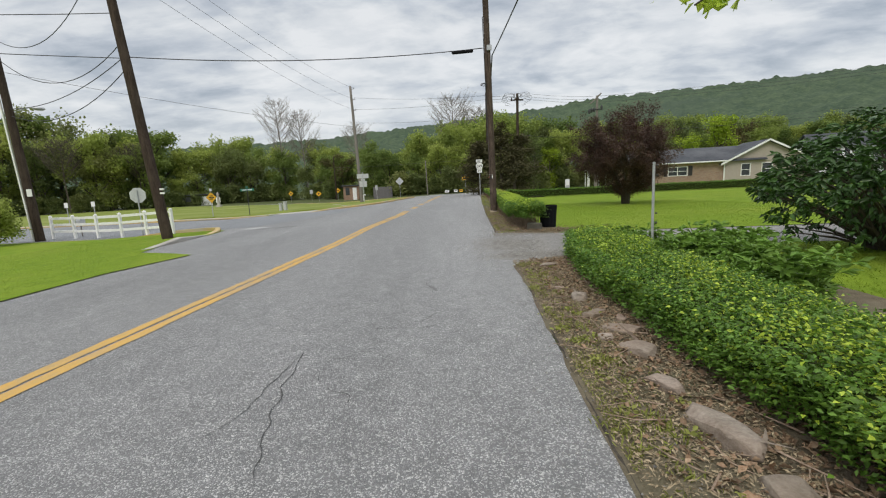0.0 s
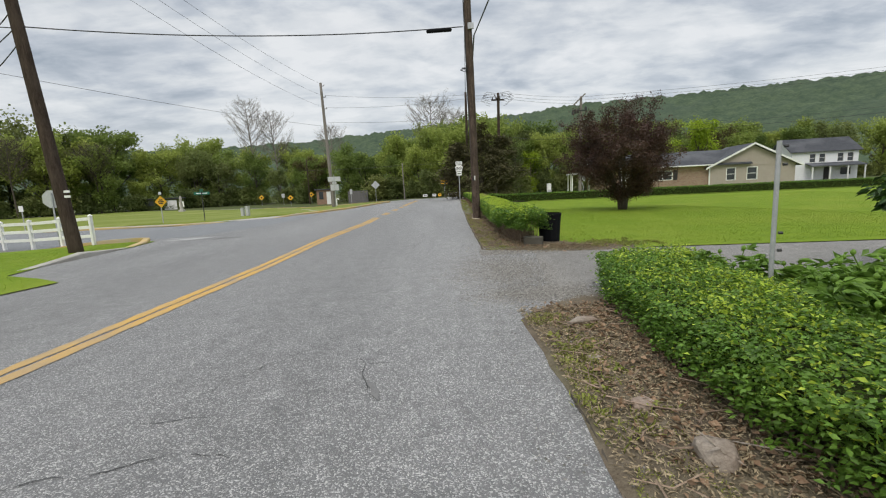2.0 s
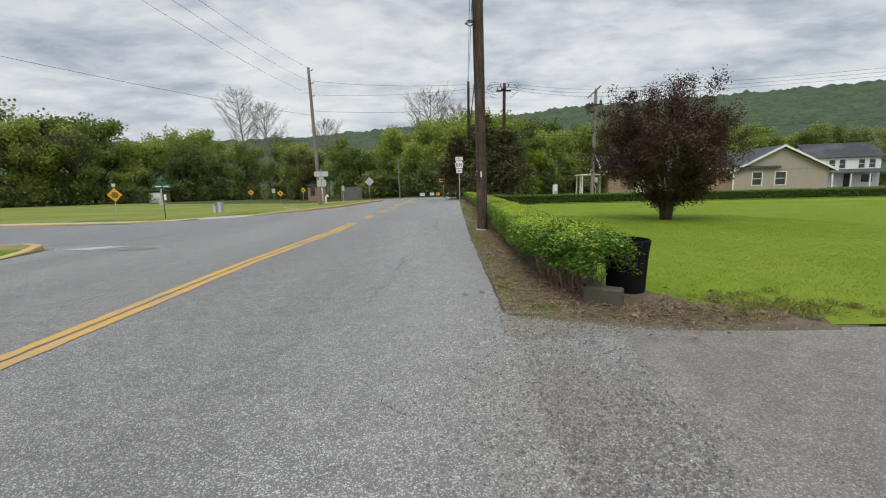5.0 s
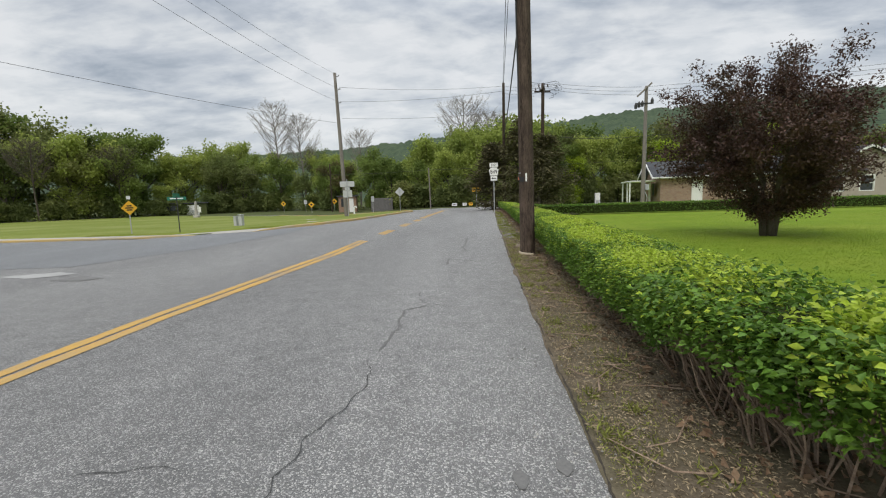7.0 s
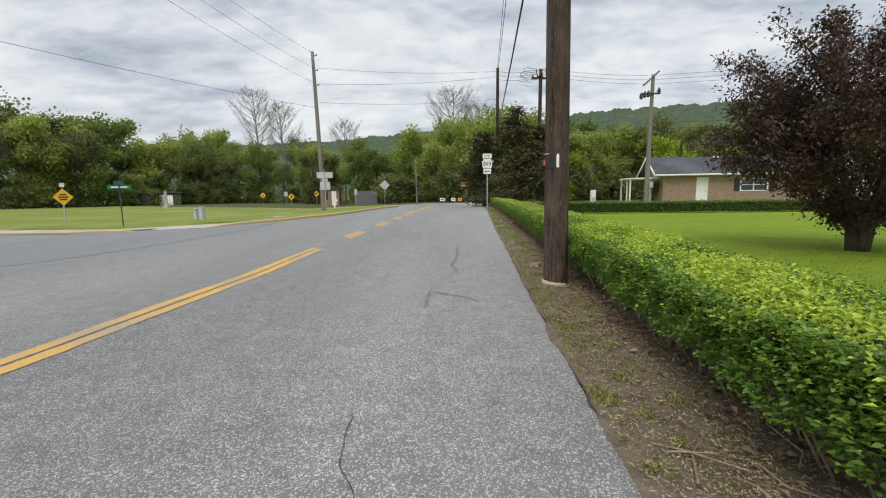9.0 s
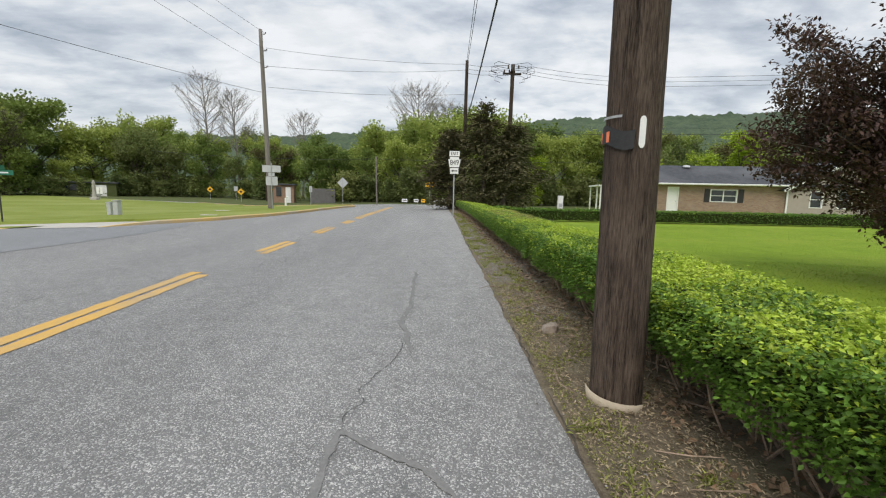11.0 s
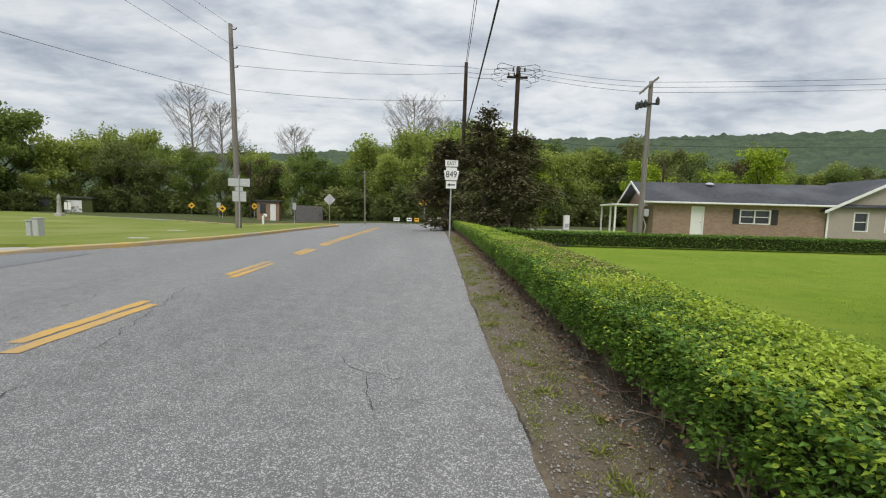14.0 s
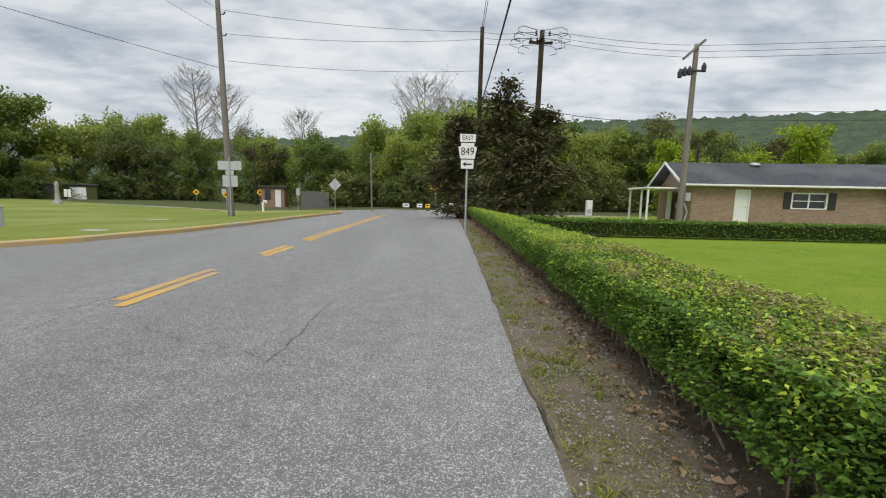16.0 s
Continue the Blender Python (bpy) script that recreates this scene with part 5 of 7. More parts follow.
wire(PC + up(6.0), (58, 40, 7.8), 0.5, 0.010, "thin wire past the house")
wire((-3.0, 58, 4.1), (38, 66, 5.6), 0.3, 0.014, "low cable before the wood")
wire((-26, 62, 4.6), (-3.0, 58, 4.1), 0.3, 0.014, "low cable before the wood")
for a, b, sg in ((PF(8.6), PL(7.4), 1.3), (PF(6.0), PL(6.5), 0.9), (PF(6.3), PL(6.9), 0.5), ((-44, 16, 12), PL(8.4), 0.9), ((-44, 17, 10.6), PL(6.8), 0.4), (PF(9.5), PL(10.6), 1.6)):
    wire(a, b, sg, 0.016, "slack black cable between the leaning poles")

# gear on the far poles
for k, z in enumerate((12.1, 11.0, 9.9)):
    s = Shape()
    p = P2(z) - Vector(pole_2.location)
    s.tube([(p.x, 0, p.z), (p.x + 0.28, 0, p.z), (p.x + 0.36, 0, p.z + 0.12)], [0.03, 0.03, 0.04], 6)
    part("insulator", s, PORCELAIN, pole_2)
s = Shape()
for r0, zz in ((1.5, 9.95), (1.3, 10.25), (1.05, 9.6)):
    for sx in (-1, 1):
        for yy in (-0.5, 0.5):
            s.tube([(sx * 0.15, yy * 0.3, zz), (sx * (r0 - 0.25), yy, zz + 0.06), (sx * r0, yy, zz - 0.06), (sx * (r0 + 0.02), yy, zz - 0.32), (sx * (r0 - 0.35), yy, zz - 0.42)], 0.017, 5, False)
part("wire_frame", s, DARK_IRON, pole_b, "looped steel wire guards")
for k in range(6):
    s = Shape()
    s.lathe([(0.02, 0), (0.07, 0.03), (0.04, 0.08), (0.075, 0.12), (0.04, 0.17), (0.06, 0.22), (0.02, 0.26)], 10, -0.45 + 0.18 * k, 0.25 * (-1) ** k, 9.75 + 0.18 * (k % 2))
    part("insulator", s, PORCELAIN, pole_b)
s = Shape()
s.box(-0.6, -0.06, 9.6, 0.7, 0.06, 9.72, 0.01)
s.box(-0.06, -0.5, 9.72, 0.06, 0.5, 9.84, 0.01)
part("crossarm", s, POLE, pole_b)
s = Shape()
s.box(-0.75, -0.05, -0.06, 0.75, 0.05, 0.06, 0.01)
s.turned(pose(-0.1, -0.15, 9.1, 0, -42, 0))
part("crossarm", s, POLE_GREY, pole_c, "tilted wooden crossarm")
for k, (x, z) in enumerate(((-0.75, 7.85), (-0.5, 7.95), (-0.25, 8.0), (0.5, 8.2))):
    s = Shape()
    s.lathe([(0.03, -0.2), (0.11, -0.16), (0.12, 0.1), (0.07, 0.2), (0.03, 0.28)], 10, x, -0.15, z)
    part("cutout", s, DARK_IRON, pole_c, "dark switchgear can")
s = Shape()
s.box(-0.8, -0.2, 8.0, 0.6, -0.1, 8.1, 0.01)
part("bracket", s, DARK_IRON, pole_c)
s = Shape()
s.box(0.12, -0.25, 1.3, 0.4, -0.08, 1.75, 0.015)
part("meter_box", s, GALV, pole_c)
s = Shape()
s.tube([(0.14, -0.1, 1.2), (0.3, -0.2, 0.7), (0.16, -0.15, 0.1)], 0.03, 6)
s.tube([(0.16, -0.05, 1.7), (0.18, -0.05, 6.0)], 0.025, 6)
part("conduit", s, GALV, pole_c)
s = Shape()
s.box(-0.05, -0.22, 2.2, 0.2, -0.2, 2.55)
part("notice", s, WHITE, pole_f)
for z in (1.75, 1.9):
    part("number_tag", Shape().box(0.04, -0.215, z, 0.22, -0.195, z + 0.07), WHITE, pole_l)
s = Shape()
s.tube([(0.1, 0, 6.2), (0.7, -0.1, 6.3), (1.1, -0.1, 6.25)], 0.03, 6)
s.lathe([(0.02, 0.1), (0.2, 0.06), (0.24, 0), (0.16, -0.05), (0, -0.06)], 12, 1.2, -0.1, 6.2)
part("street_light", s, GALV, pole_f)


# ---- bin, block, post, stones ----
def build_bin():
    t = thing("rubbish_bin", 2.86, 12.1, 0.03, "black ribbed plastic rubbish bin at the hedge end", "bin")
    s = Shape()
    prof = [(0.0, 0.0), (0.235, 0.0), (0.245, 0.02), (0.25, 0.12), (0.27, 0.5), (0.28, 0.62), (0.287, 0.64), (0.289, 0.69), (0.28, 0.7), (0.275, 0.62), (0.255, 0.3), (0.24, 0.03), (0, 0.03)]
    n = 48
    for r, h in prof:
        for k in range(n):
            rr = r - (0.006 if k % 4 < 2 and 0.1 < h < 0.6 and r > 0.2 else 0)
            s.v.append((rr * math.cos(2 * math.pi * k / n), rr * math.sin(2 * math.pi * k / n), h))
    s.f = [(i * n + k, i * n + (k + 1) % n, (i + 1) * n + (k + 1) % n, (i + 1) * n + k) for i in range(len(prof) - 1) for k in range(n)]
    part("body", s, PLASTIC, t)
    for a in (20, 200):
        s = Shape()
        b = radians(a)
        s.tube([(0.29 * math.cos(b + q), 0.29 * math.sin(b + q), 0.56 - 0.05 * (1 - abs(q) / 0.25)) for q in (-0.25, -0.2, 0, 0.2, 0.25)], 0.014, 6)
        part("handle", s, PLASTIC, t)
    s = Shape()
    s.v = [(0.295 * math.cos(x), 0.295 * math.sin(x), 0.68) for x in np.linspace(0, 2 * math.pi, 40, False)]
    s.v += [(0.27 * math.cos(x), 0.27 * math.sin(x), 0.705) for x in np.linspace(0, 2 * math.pi, 40, False)]
    s.f = [(k, (k + 1) % 40, 40 + (k + 1) % 40, 40 + k) for k in range(40)]
    part("rim", s, PLASTIC, t)
    t.scale = (0.8, 0.8, 0.8)


build_bin()
block = Shape()
block.box(-0.175, -0.06, 0, 0.175, 0.06, 0.175, 0.014)
ob = part("concrete_block", block, BLOCK)
ob.matrix_basis = pose(2.42, 11.60, 0.03, 4, 0, -34)
tagged(ob, "dirty solid concrete block leaning by the bin", "block")

t = thing("steel_post", 3.09, 6.75, 0.0, "bare galvanised steel post among the peonies", "post")
s = Shape()
s.tube([(0, 0, -0.1), (0, 0, 1.42)], 0.017, 10)
part("tube", s, GALV, t)
for z in (1.38, 1.25, 0.75, 0.62):
    s = Shape()
    s.tube([(0.02, -0.02, z), (0.045, -0.03, z)], 0.012, 6)
    part("bolt", s, DARK_IRON, t)


def stone(x, y, length, width, height, turn, seed, label):
    r = random.Random(seed)
    bm = bmesh.new()
    for _ in range(26):
        p = Vector((r.uniform(-1, 1), r.uniform(-1, 1), r.uniform(-1, 1)))
        m = max(abs(c) for c in p) * 0.6 + p.length * 0.4
        p /= m
        p.z = max(-1, min(0.75 + 0.15 * p.x * r.random(), p.z))
        bm.verts.new((p.x * length / 2, p.y * width / 2, p.z * height * 0.6))
    bmesh.ops.convex_hull(bm, input=bm.verts[:])
    bmesh.ops.delete(bm, geom=[v for v in bm.verts if not v.link_faces], context="VERTS")
    bmesh.ops.bevel(bm, geom=bm.edges[:], offset=min(width, height) * 0.09, segments=2, affect="EDGES", profile=0.6)
    bmesh.ops.triangulate(bm, faces=bm.faces[:])
    for v in bm.verts:
        v.co += v.normal * 0.006 * noise.noise(v.co * 22 + Vector((seed, 0, 0)))
    me = bpy.data.meshes.new("stone")
    bm.to_mesh(me)
    bm.free()
    me.materials.append(STONE)
    ob = new("stone", me)
    ob.matrix_basis = pose(x, y, 0.035 + height * 0.12, 4 * noise.noise((seed, 1, 1)), 6, turn)
    tagged(ob, label, "stone", "stones edging the garden")


for k, (x, y, ln, wd, h, a) in enumerate([(1.68, 2.42, 0.34, 0.2, 0.08, 80), (1.67, 2.9, 0.52, 0.17, 0.12, 97), (1.64, 3.37, 0.28, 0.13, 0.08, 112), (1.70, 3.88, 0.34, 0.2, 0.11, 112), (1.74, 4.34, 0.34, 0.22, 0.05, 130),
                                         (1.56, 4.17, 0.15, 0.1, 0.05, 150), (1.63, 4.68, 0.2, 0.13, 0.08, 40), (1.72, 4.8, 0.22, 0.12, 0.05, 35), (1.68, 5.23, 0.18, 0.16, 0.14, 100), (1.60, 5.68, 0.15, 0.12, 0.06, 10), (1.85, 4.6, 0.2, 0.12, 0.05, 60),
                                         (1.72, 1.6, 0.4, 0.24, 0.12, 80), (1.72, 0.8, 0.4, 0.2, 0.12, 95), (1.58, 6.3, 0.12, 0.09, 0.04, 30), (1.75, 7.03, 0.3, 0.12, 0.08, 14), (2.06, 19.72, 0.2, 0.13, 0.1, 60)]):
    stone(x, y, ln, wd, h, a, k * 3.7, "flat weathered brown field stone edging the hedge" if k % 2 else "pale tan field stone half sunk in soil")


# ---- litter, gravel and grass ----
def scatter_leaves(name, n, spot, size, mat, label, category, aspect=0.5, up_way=0.25, seed=0):
    """n flat bits lying about; spot(g, n) gives their x and y."""
    g = np.random.default_rng(seed)
    xy = spot(g, n)
    z = ground_z(xy[:, 0], xy[:, 1]) + 0.045 + np.abs(g.normal(size=len(xy))) * 0.008
    o = np.column_stack([g.normal(size=(len(xy), 2)), g.normal(size=len(xy)) * up_way])
    ln = size * g.uniform(0.5, 1.5, len(xy))
    ob = new(name, leaf_mesh(name, np.column_stack([xy, z]), o, ln, ln * aspect, mat, 0.4))
    return tagged(ob, label, category, kind="stuff")


def beside(y0, y1, a, b, power=1.0):
    def spot(g, n):
        y = g.uniform(y0, y1, n)
        return np.column_stack([np.interp(y, [p[0] for p in EDGE], [p[1] for p in EDGE]) + a + (b - a) * g.uniform(0, 1, n) ** power, y])
    return spot


scatter_leaves("dead_leaves", 8000, beside(-1, 7.6, 0.12, 1.2, 0.6), 0.038, LITTER, "brown dead leaves on the garden verge", "leaf litter", 0.6, 0.35, 1)
scatter_leaves("wood_chips", 26000, beside(-1, 7.5, 0.02, 0.8, 1.0), 0.026, CHIPS, "pale straw bits and chips on the verge", "litter", 0.28, 0.2, 2)
scatter_leaves("dead_leaves", 7500, beside(11.5, 44, 0.42, 1.1, 0.7), 0.045, LITTER, "brown dead leaves along the hedge foot", "leaf litter", 0.6, 0.35, 3)
scatter_leaves("wood_chips", 26000, beside(11.5, 21.5, 0.02, 0.75, 1.0), 0.020, CHIPS, "pale straw bits along the hedge verge", "litter", 0.28, 0.2, 4)
scatter_leaves("dead_leaves", 160, lambda g, n: np.column_stack([g.normal(2.9, 0.45, n), g.normal(11.35, 0.28, n)]), 0.045, LITTER, "dead leaves round the rubbish bin", "leaf litter", 0.6, 0.35, 5)
scatter_leaves("cut_straw", 5200, lambda g, n: np.column_stack([g.normal(2.95, 0.55, n), g.normal(11.25, 0.2, n)]), 0.035, CHIPS, "bleached dry grass heap by the bin", "litter", 0.12, 0.3, 6)


def twigs(name, n, y0, y1, a, b, seed, label):
    g = np.random.default_rng(seed)
    s = Shape()
    for _ in range(n):
        y = g.uniform(y0, y1)
        x, w, l = edge_x(y) + g.uniform(a, b), g.uniform(0, 6.28), g.uniform(0.08, 0.4)
        p = [(x + math.cos(w + g.normal() * 0.25) * l * k, y + math.sin(w + g.normal() * 0.25) * l * k, float(ground_z(x, y)) + 0.05 + 0.012 * k + g.uniform(0, 0.015)) for k in (0, 0.5, 1)]
        s.tube(p, [g.uniform(0.003, 0.008), 0.004, 0.002], 4, False)
    tagged(part(name, s, TWIG), label, "twigs", kind="stuff")


twigs("twigs", 170, -0.5, 7.5, 0.1, 1.2, 1, "thin dry twigs lying on the verge")
twigs("twigs", 150, 11.5, 24, 0.05, 1.1, 2, "thin dry twigs lying along the hedge")


def gravel(name, n, spot, seed, label, size=0.011):
    g = np.random.default_rng(seed)
    xy = spot(g, n)
    base = np.array([(1, 0, 0), (-1, 0, 0), (0, 1, 0), (0, -1, 0), (0, 0, 1)], float)
    tri = np.array([(0, 2, 4), (2, 1, 4), (1, 3, 4), (3, 0, 4)])
    sz = size * g.uniform(0.4, 1.6, (len(xy), 1, 1))
    v = base[None] * sz * g.uniform(0.6, 1.3, (len(xy), 1, 3))
    a = g.uniform(0, 6.28, len(xy))
    c, s_ = np.cos(a)[:, None], np.sin(a)[:, None]
    v = np.stack([v[..., 0] * c - v[..., 1] * s_, v[..., 0] * s_ + v[..., 1] * c, v[..., 2]], -1)
    v += np.column_stack([xy, ground_z(xy[:, 0], xy[:, 1]) + np.where(xy[:, 0] > edge_right(xy[:, 1]), np.where((xy[:, 1] > 7.4) & (xy[:, 1] < 11.35), 0.016, 0.038), 0.012)])[:, None]
    s = Shape()
    s.v = [tuple(p) for p in v.reshape(-1, 3)]
    s.f = [tuple(r) for r in (tri[None] + 5 * np.arange(len(xy))[:, None, None]).reshape(-1, 3)]
    tagged(part(name, s, material(name + "_stone", (0.13, 0.125, 0.115), (0.36, 0.345, 0.32), 30, 0.9, 0.0, 90, isle=0.45)), label, "gravel", kind="stuff")


def edge_right(y):
    return np.interp(y, [p[0] for p in EDGE], [p[1] for p in EDGE])


gravel("gravel", 15000, lambda g, n: np.column_stack([g.normal(1.6, 0.4, n), g.normal(9.4, 0.8, n)]), 1, "loose grey gravel spilled at the driveway mouth", 0.0065)
gravel("gravel", 9000, lambda g, n: np.column_stack([1.35 + np.abs(g.normal(0, 0.7, n)), g.normal(11.08, 0.14, n)]), 5, "loose grit along the driveway edge", 0.007)
gravel("gravel", 6000, lambda g, n: np.column_stack([g.normal(1.75, 0.35, n), g.normal(8.1, 0.16, n)]), 6, "loose grit where verge and driveway meet", 0.007)
gravel("gravel", 14000, beside(20, 32, 0.02, 0.75), 9, "fine pale grit trodden into the verge soil", 0.006)
gravel("gravel", 3500, beside(-1, 34, -0.3, 0.35), 2, "loose grit along the road edge", 0.0055)


def blades(name, n, spot, height, width, mat, label, seed, lift=0.02):
    g = np.random.default_rng(seed)
    xy = spot(g, n)
    at = np.column_stack([xy, ground_z(xy[:, 0], xy[:, 1]) + lift])
    o = np.column_stack([g.normal(size=(len(xy), 2)) * 0.9, np.ones(len(xy))])
    ln = height * g.uniform(0.5, 1.4, len(xy))
    me = leaf_mesh(name, at, o, ln, np.full(len(xy), width) * g.uniform(0.6, 1.3, len(xy)), mat, 0.5)
    return tagged(new(name, me), label, "grass", kind="stuff")


def inside(poly, g, n, power_y=None):
    """n random places inside an outline."""
    P = np.array(poly, float)
    lo, hi = P.min(0), P.max(0)
    out = np.zeros((0, 2))
    while len(out) < n:
        q = g.uniform(lo, hi, (n * 2, 2))
        hit = np.zeros(len(q), bool)
        for (x0, y0), (x1, y1) in zip(P, np.roll(P, -1, 0)):
            hit ^= ((y0 > q[:, 1]) != (y1 > q[:, 1])) & (q[:, 0] < (x1 - x0) * (q[:, 1] - y0) / (y1 - y0 + 1e-12) + x0)
        out = np.concatenate([out, q[hit]])
    return out[:n]


blades("grass", 60000, lambda g, n: inside([(3.2, 11.6), (4.2, 11.0), (9, 10.6), (13, 14), (12, 24), (3.6, 26), (3.1, 18)], g, n), 0.028, 0.007, GRASS, "mown green grass blades behind the hedge", 1)
blades("grass", 40000, lambda g, n: inside([(3.6, 26), (12, 24), (13, 14), (22, 16), (28, 34), (14, 37.5), (4.5, 38), (3.9, 32)], g, n), 0.026, 0.009, GRASS, "mown green grass blades over the far lawn", 2)
blades("grass", 16000, lambda g, n: inside([(-6.3, 5), (-6.5, 9), (-6.0, 11), (-8.4, 12.6), (-9.1, 14.4), (-9.7, 19.2), (-12, 20), (-16, 19), (-14, 6)], g, n), 0.03, 0.010, GRASS, "green grass blades on the corner island", 3, 0.03)
blades("grass", 9000, lambda g, n: inside([(4.3, 4.5), (4.3, 8.3), (9, 7.9), (9, 4)], g, n), 0.035, 0.008, GRASS, "garden grass blades under the bush", 4)


def tufts(name, count, y0, y1, a, b, seed, label, per=34):
    g = np.random.default_rng(seed)
    yc = g.uniform(y0, y1, count)
    xc = edge_right(yc) + g.uniform(a, b, count)
    xy = np.column_stack([np.repeat(xc, per), np.repeat(yc, per)]) + g.normal(size=(count * per, 2)) * np.repeat(g.uniform(0.02, 0.06, count), per)[:, None]
    blades(name, len(xy), lambda g2, n: xy, 0.05, 0.009, GRASS_DRY, label, seed, 0.03)


tufts("grass", 75, -0.5, 7.3, 0.04, 0.3, 6, "thin yellow-green grass tufts along the asphalt edge")
tufts("grass", 170, 11.4, 40, 0.05, 0.45, 7, "sparse grass tufts on the hedge verge")
tufts("grass", 40, 11.0, 11.9, 1.9, 3.2, 8, "ragged grass edge beside the bare soil", 50)


def moss(name, n, y0, y1, a, b, seed, label):
    """Short green growth in patches near the asphalt."""
    g = np.random.default_rng(seed)
    xy = beside(y0, y1, a, b, 1.3)(g, n)
    keep = np.array([noise.noise((x * 2.6, y * 1.5, seed)) + 0.4 * noise.noise((x * 9, y * 9, seed)) for x, y in xy]) > -0.02
    xy = xy[keep]
    blades(name, len(xy), lambda g2, n2: xy, 0.016, 0.006, GRASS_DRY, label, seed, 0.038)


moss("moss", 46000, 11.2, 34, 0.03, 0.6, 21, "short mossy green growth on the hedge verge")
moss("moss", 16000, -0.5, 7.3, 0.03, 0.4, 22, "short mossy green growth beside the asphalt")


def weeds():
    g = np.random.default_rng(11)
    xy = beside(-0.5, 7.3, 0.05, 0.55)(g, 60)
    at, out = [], []
    for x, y in xy:
        n = 16
        a = g.uniform(0, 6.28, n)
        at.append(np.column_stack([np.full(n, x), np.full(n, y), np.full(n, 0.045)]) + g.normal(size=(n, 3)) * [0.03, 0.03, 0.006])
        out.append(np.column_stack([np.cos(a), np.sin(a), g.uniform(0.1, 0.8, n)]))
    at, out = np.concatenate(at), np.concatenate(out)
    ln = g.uniform(0.02, 0.05, len(at))
    tagged(new("weeds", leaf_mesh("weeds", at, out, ln, ln * 0.6, GRASS_DRY)), "small green weeds on the bare verge", "weeds", kind="stuff")


weeds()


def peony(x, y, seed, height):
    t = thing("peony", x, y, 0.03, "leafy green peony with closed buds behind the hedge", "plant", "peonies behind the hedge")
    g = np.random.default_rng(seed)
    s, at, out, ln = Shape(), [], [], []
    buds = Shape()
    for k in range(11):
        a, r = g.uniform(0, 6.28), g.uniform(0.1, 0.34)
        h = height * g.uniform(0.75, 1.1)
        e = np.array([math.cos(a) * r, math.sin(a) * r, h])
        s.tube([(math.cos(a) * 0.05, math.sin(a) * 0.05, -0.05), tuple(e * [0.6, 0.6, 0.6]), tuple(e)], [0.007, 0.006, 0.004], 5, False)
        buds.lathe([(0.004, -0.01), (0.016, 0.005), (0.017, 0.018), (0.006, 0.034), (0.0, 0.036)], 8, *e)
        for q in np.linspace(0.3, 0.97, 7):
            b = g.uniform(0, 6.28)
            stem = e * [q, q, q]
            for j in range(9):
                w = b + g.normal() * 0.7
                at.append(stem + np.array([math.cos(b), math.sin(b), 0.15]) * g.uniform(0.02, 0.1))
                out.append([math.cos(w), math.sin(w), g.uniform(-0.25, 0.55)])
                ln.append(g.uniform(0.07, 0.14))
    part("stem", s, PEONY, t)["kind"] = "stuff"
    part("bud", buds, PEONY, t)["kind"] = "stuff"
    ln = np.array(ln)
    part("leaves", leaf_mesh("leaves", np.array(at), np.array(out), ln, ln * 0.34, PEONY, 0.4), None, t)


for k, (x, y) in enumerate([(3.55, 6.95), (3.3, 6.35), (3.6, 6.3), (3.95, 7.0), (3.3, 5.7), (3.65, 5.5), (4.0, 6.4), (4.3, 6.7), (3.5, 4.8), (3.9, 5.2), (3.1, 7.2), (3.15, 6.0), (3.2, 5.1)]):
    peony(x, y, 100 + k, 0.38 + 0.08 * (k % 3))


# ---- signs ----
def letters(text, size, mat, parent, m, name="lettering"):
    """Raised flat writing as a mesh."""
    cu = bpy.data.curves.new(name, "FONT")
    cu.body, cu.size, cu.extrude, cu.align_x, cu.align_y = text, size, 0.002, "CENTER", "CENTER"
    tmp = bpy.data.objects.new(name, cu)
    scene.collection.objects.link(tmp)
    me = bpy.data.meshes.new_from_object(tmp.evaluated_get(bpy.context.evaluated_depsgraph_get()))
    bpy.data.objects.remove(tmp)
    me.materials.clear()
    me.materials.append(mat)
    ob = new(name, me)
    ob.parent = parent
    ob.matrix_basis = m
    return ob


def plate(outline, mat, parent, x, z, name, label="", y=-0.045, thick=0.006):
    s = Shape().prism(outline, thick, Matrix.Translation((x, y, z)))
    return part(name, s, mat, parent, label)


def rect(w, h):
    return [(-w / 2, -h / 2), (w / 2, -h / 2), (w / 2, h / 2), (-w / 2, h / 2)]


def post_thing(name, x, y, height, label, category="road sign", rz=0, mat=GALV, r=0.03):
    t = thing(name, x, y, float(ground_z(x, y)) + (0.1 if x < -5.9 and y > 33 else 0.0), label, category, rz=rz)
    part("post", Shape().tube([(0, 0, -0.3), (0, 0, height)], r, 8), mat, t)
    return t


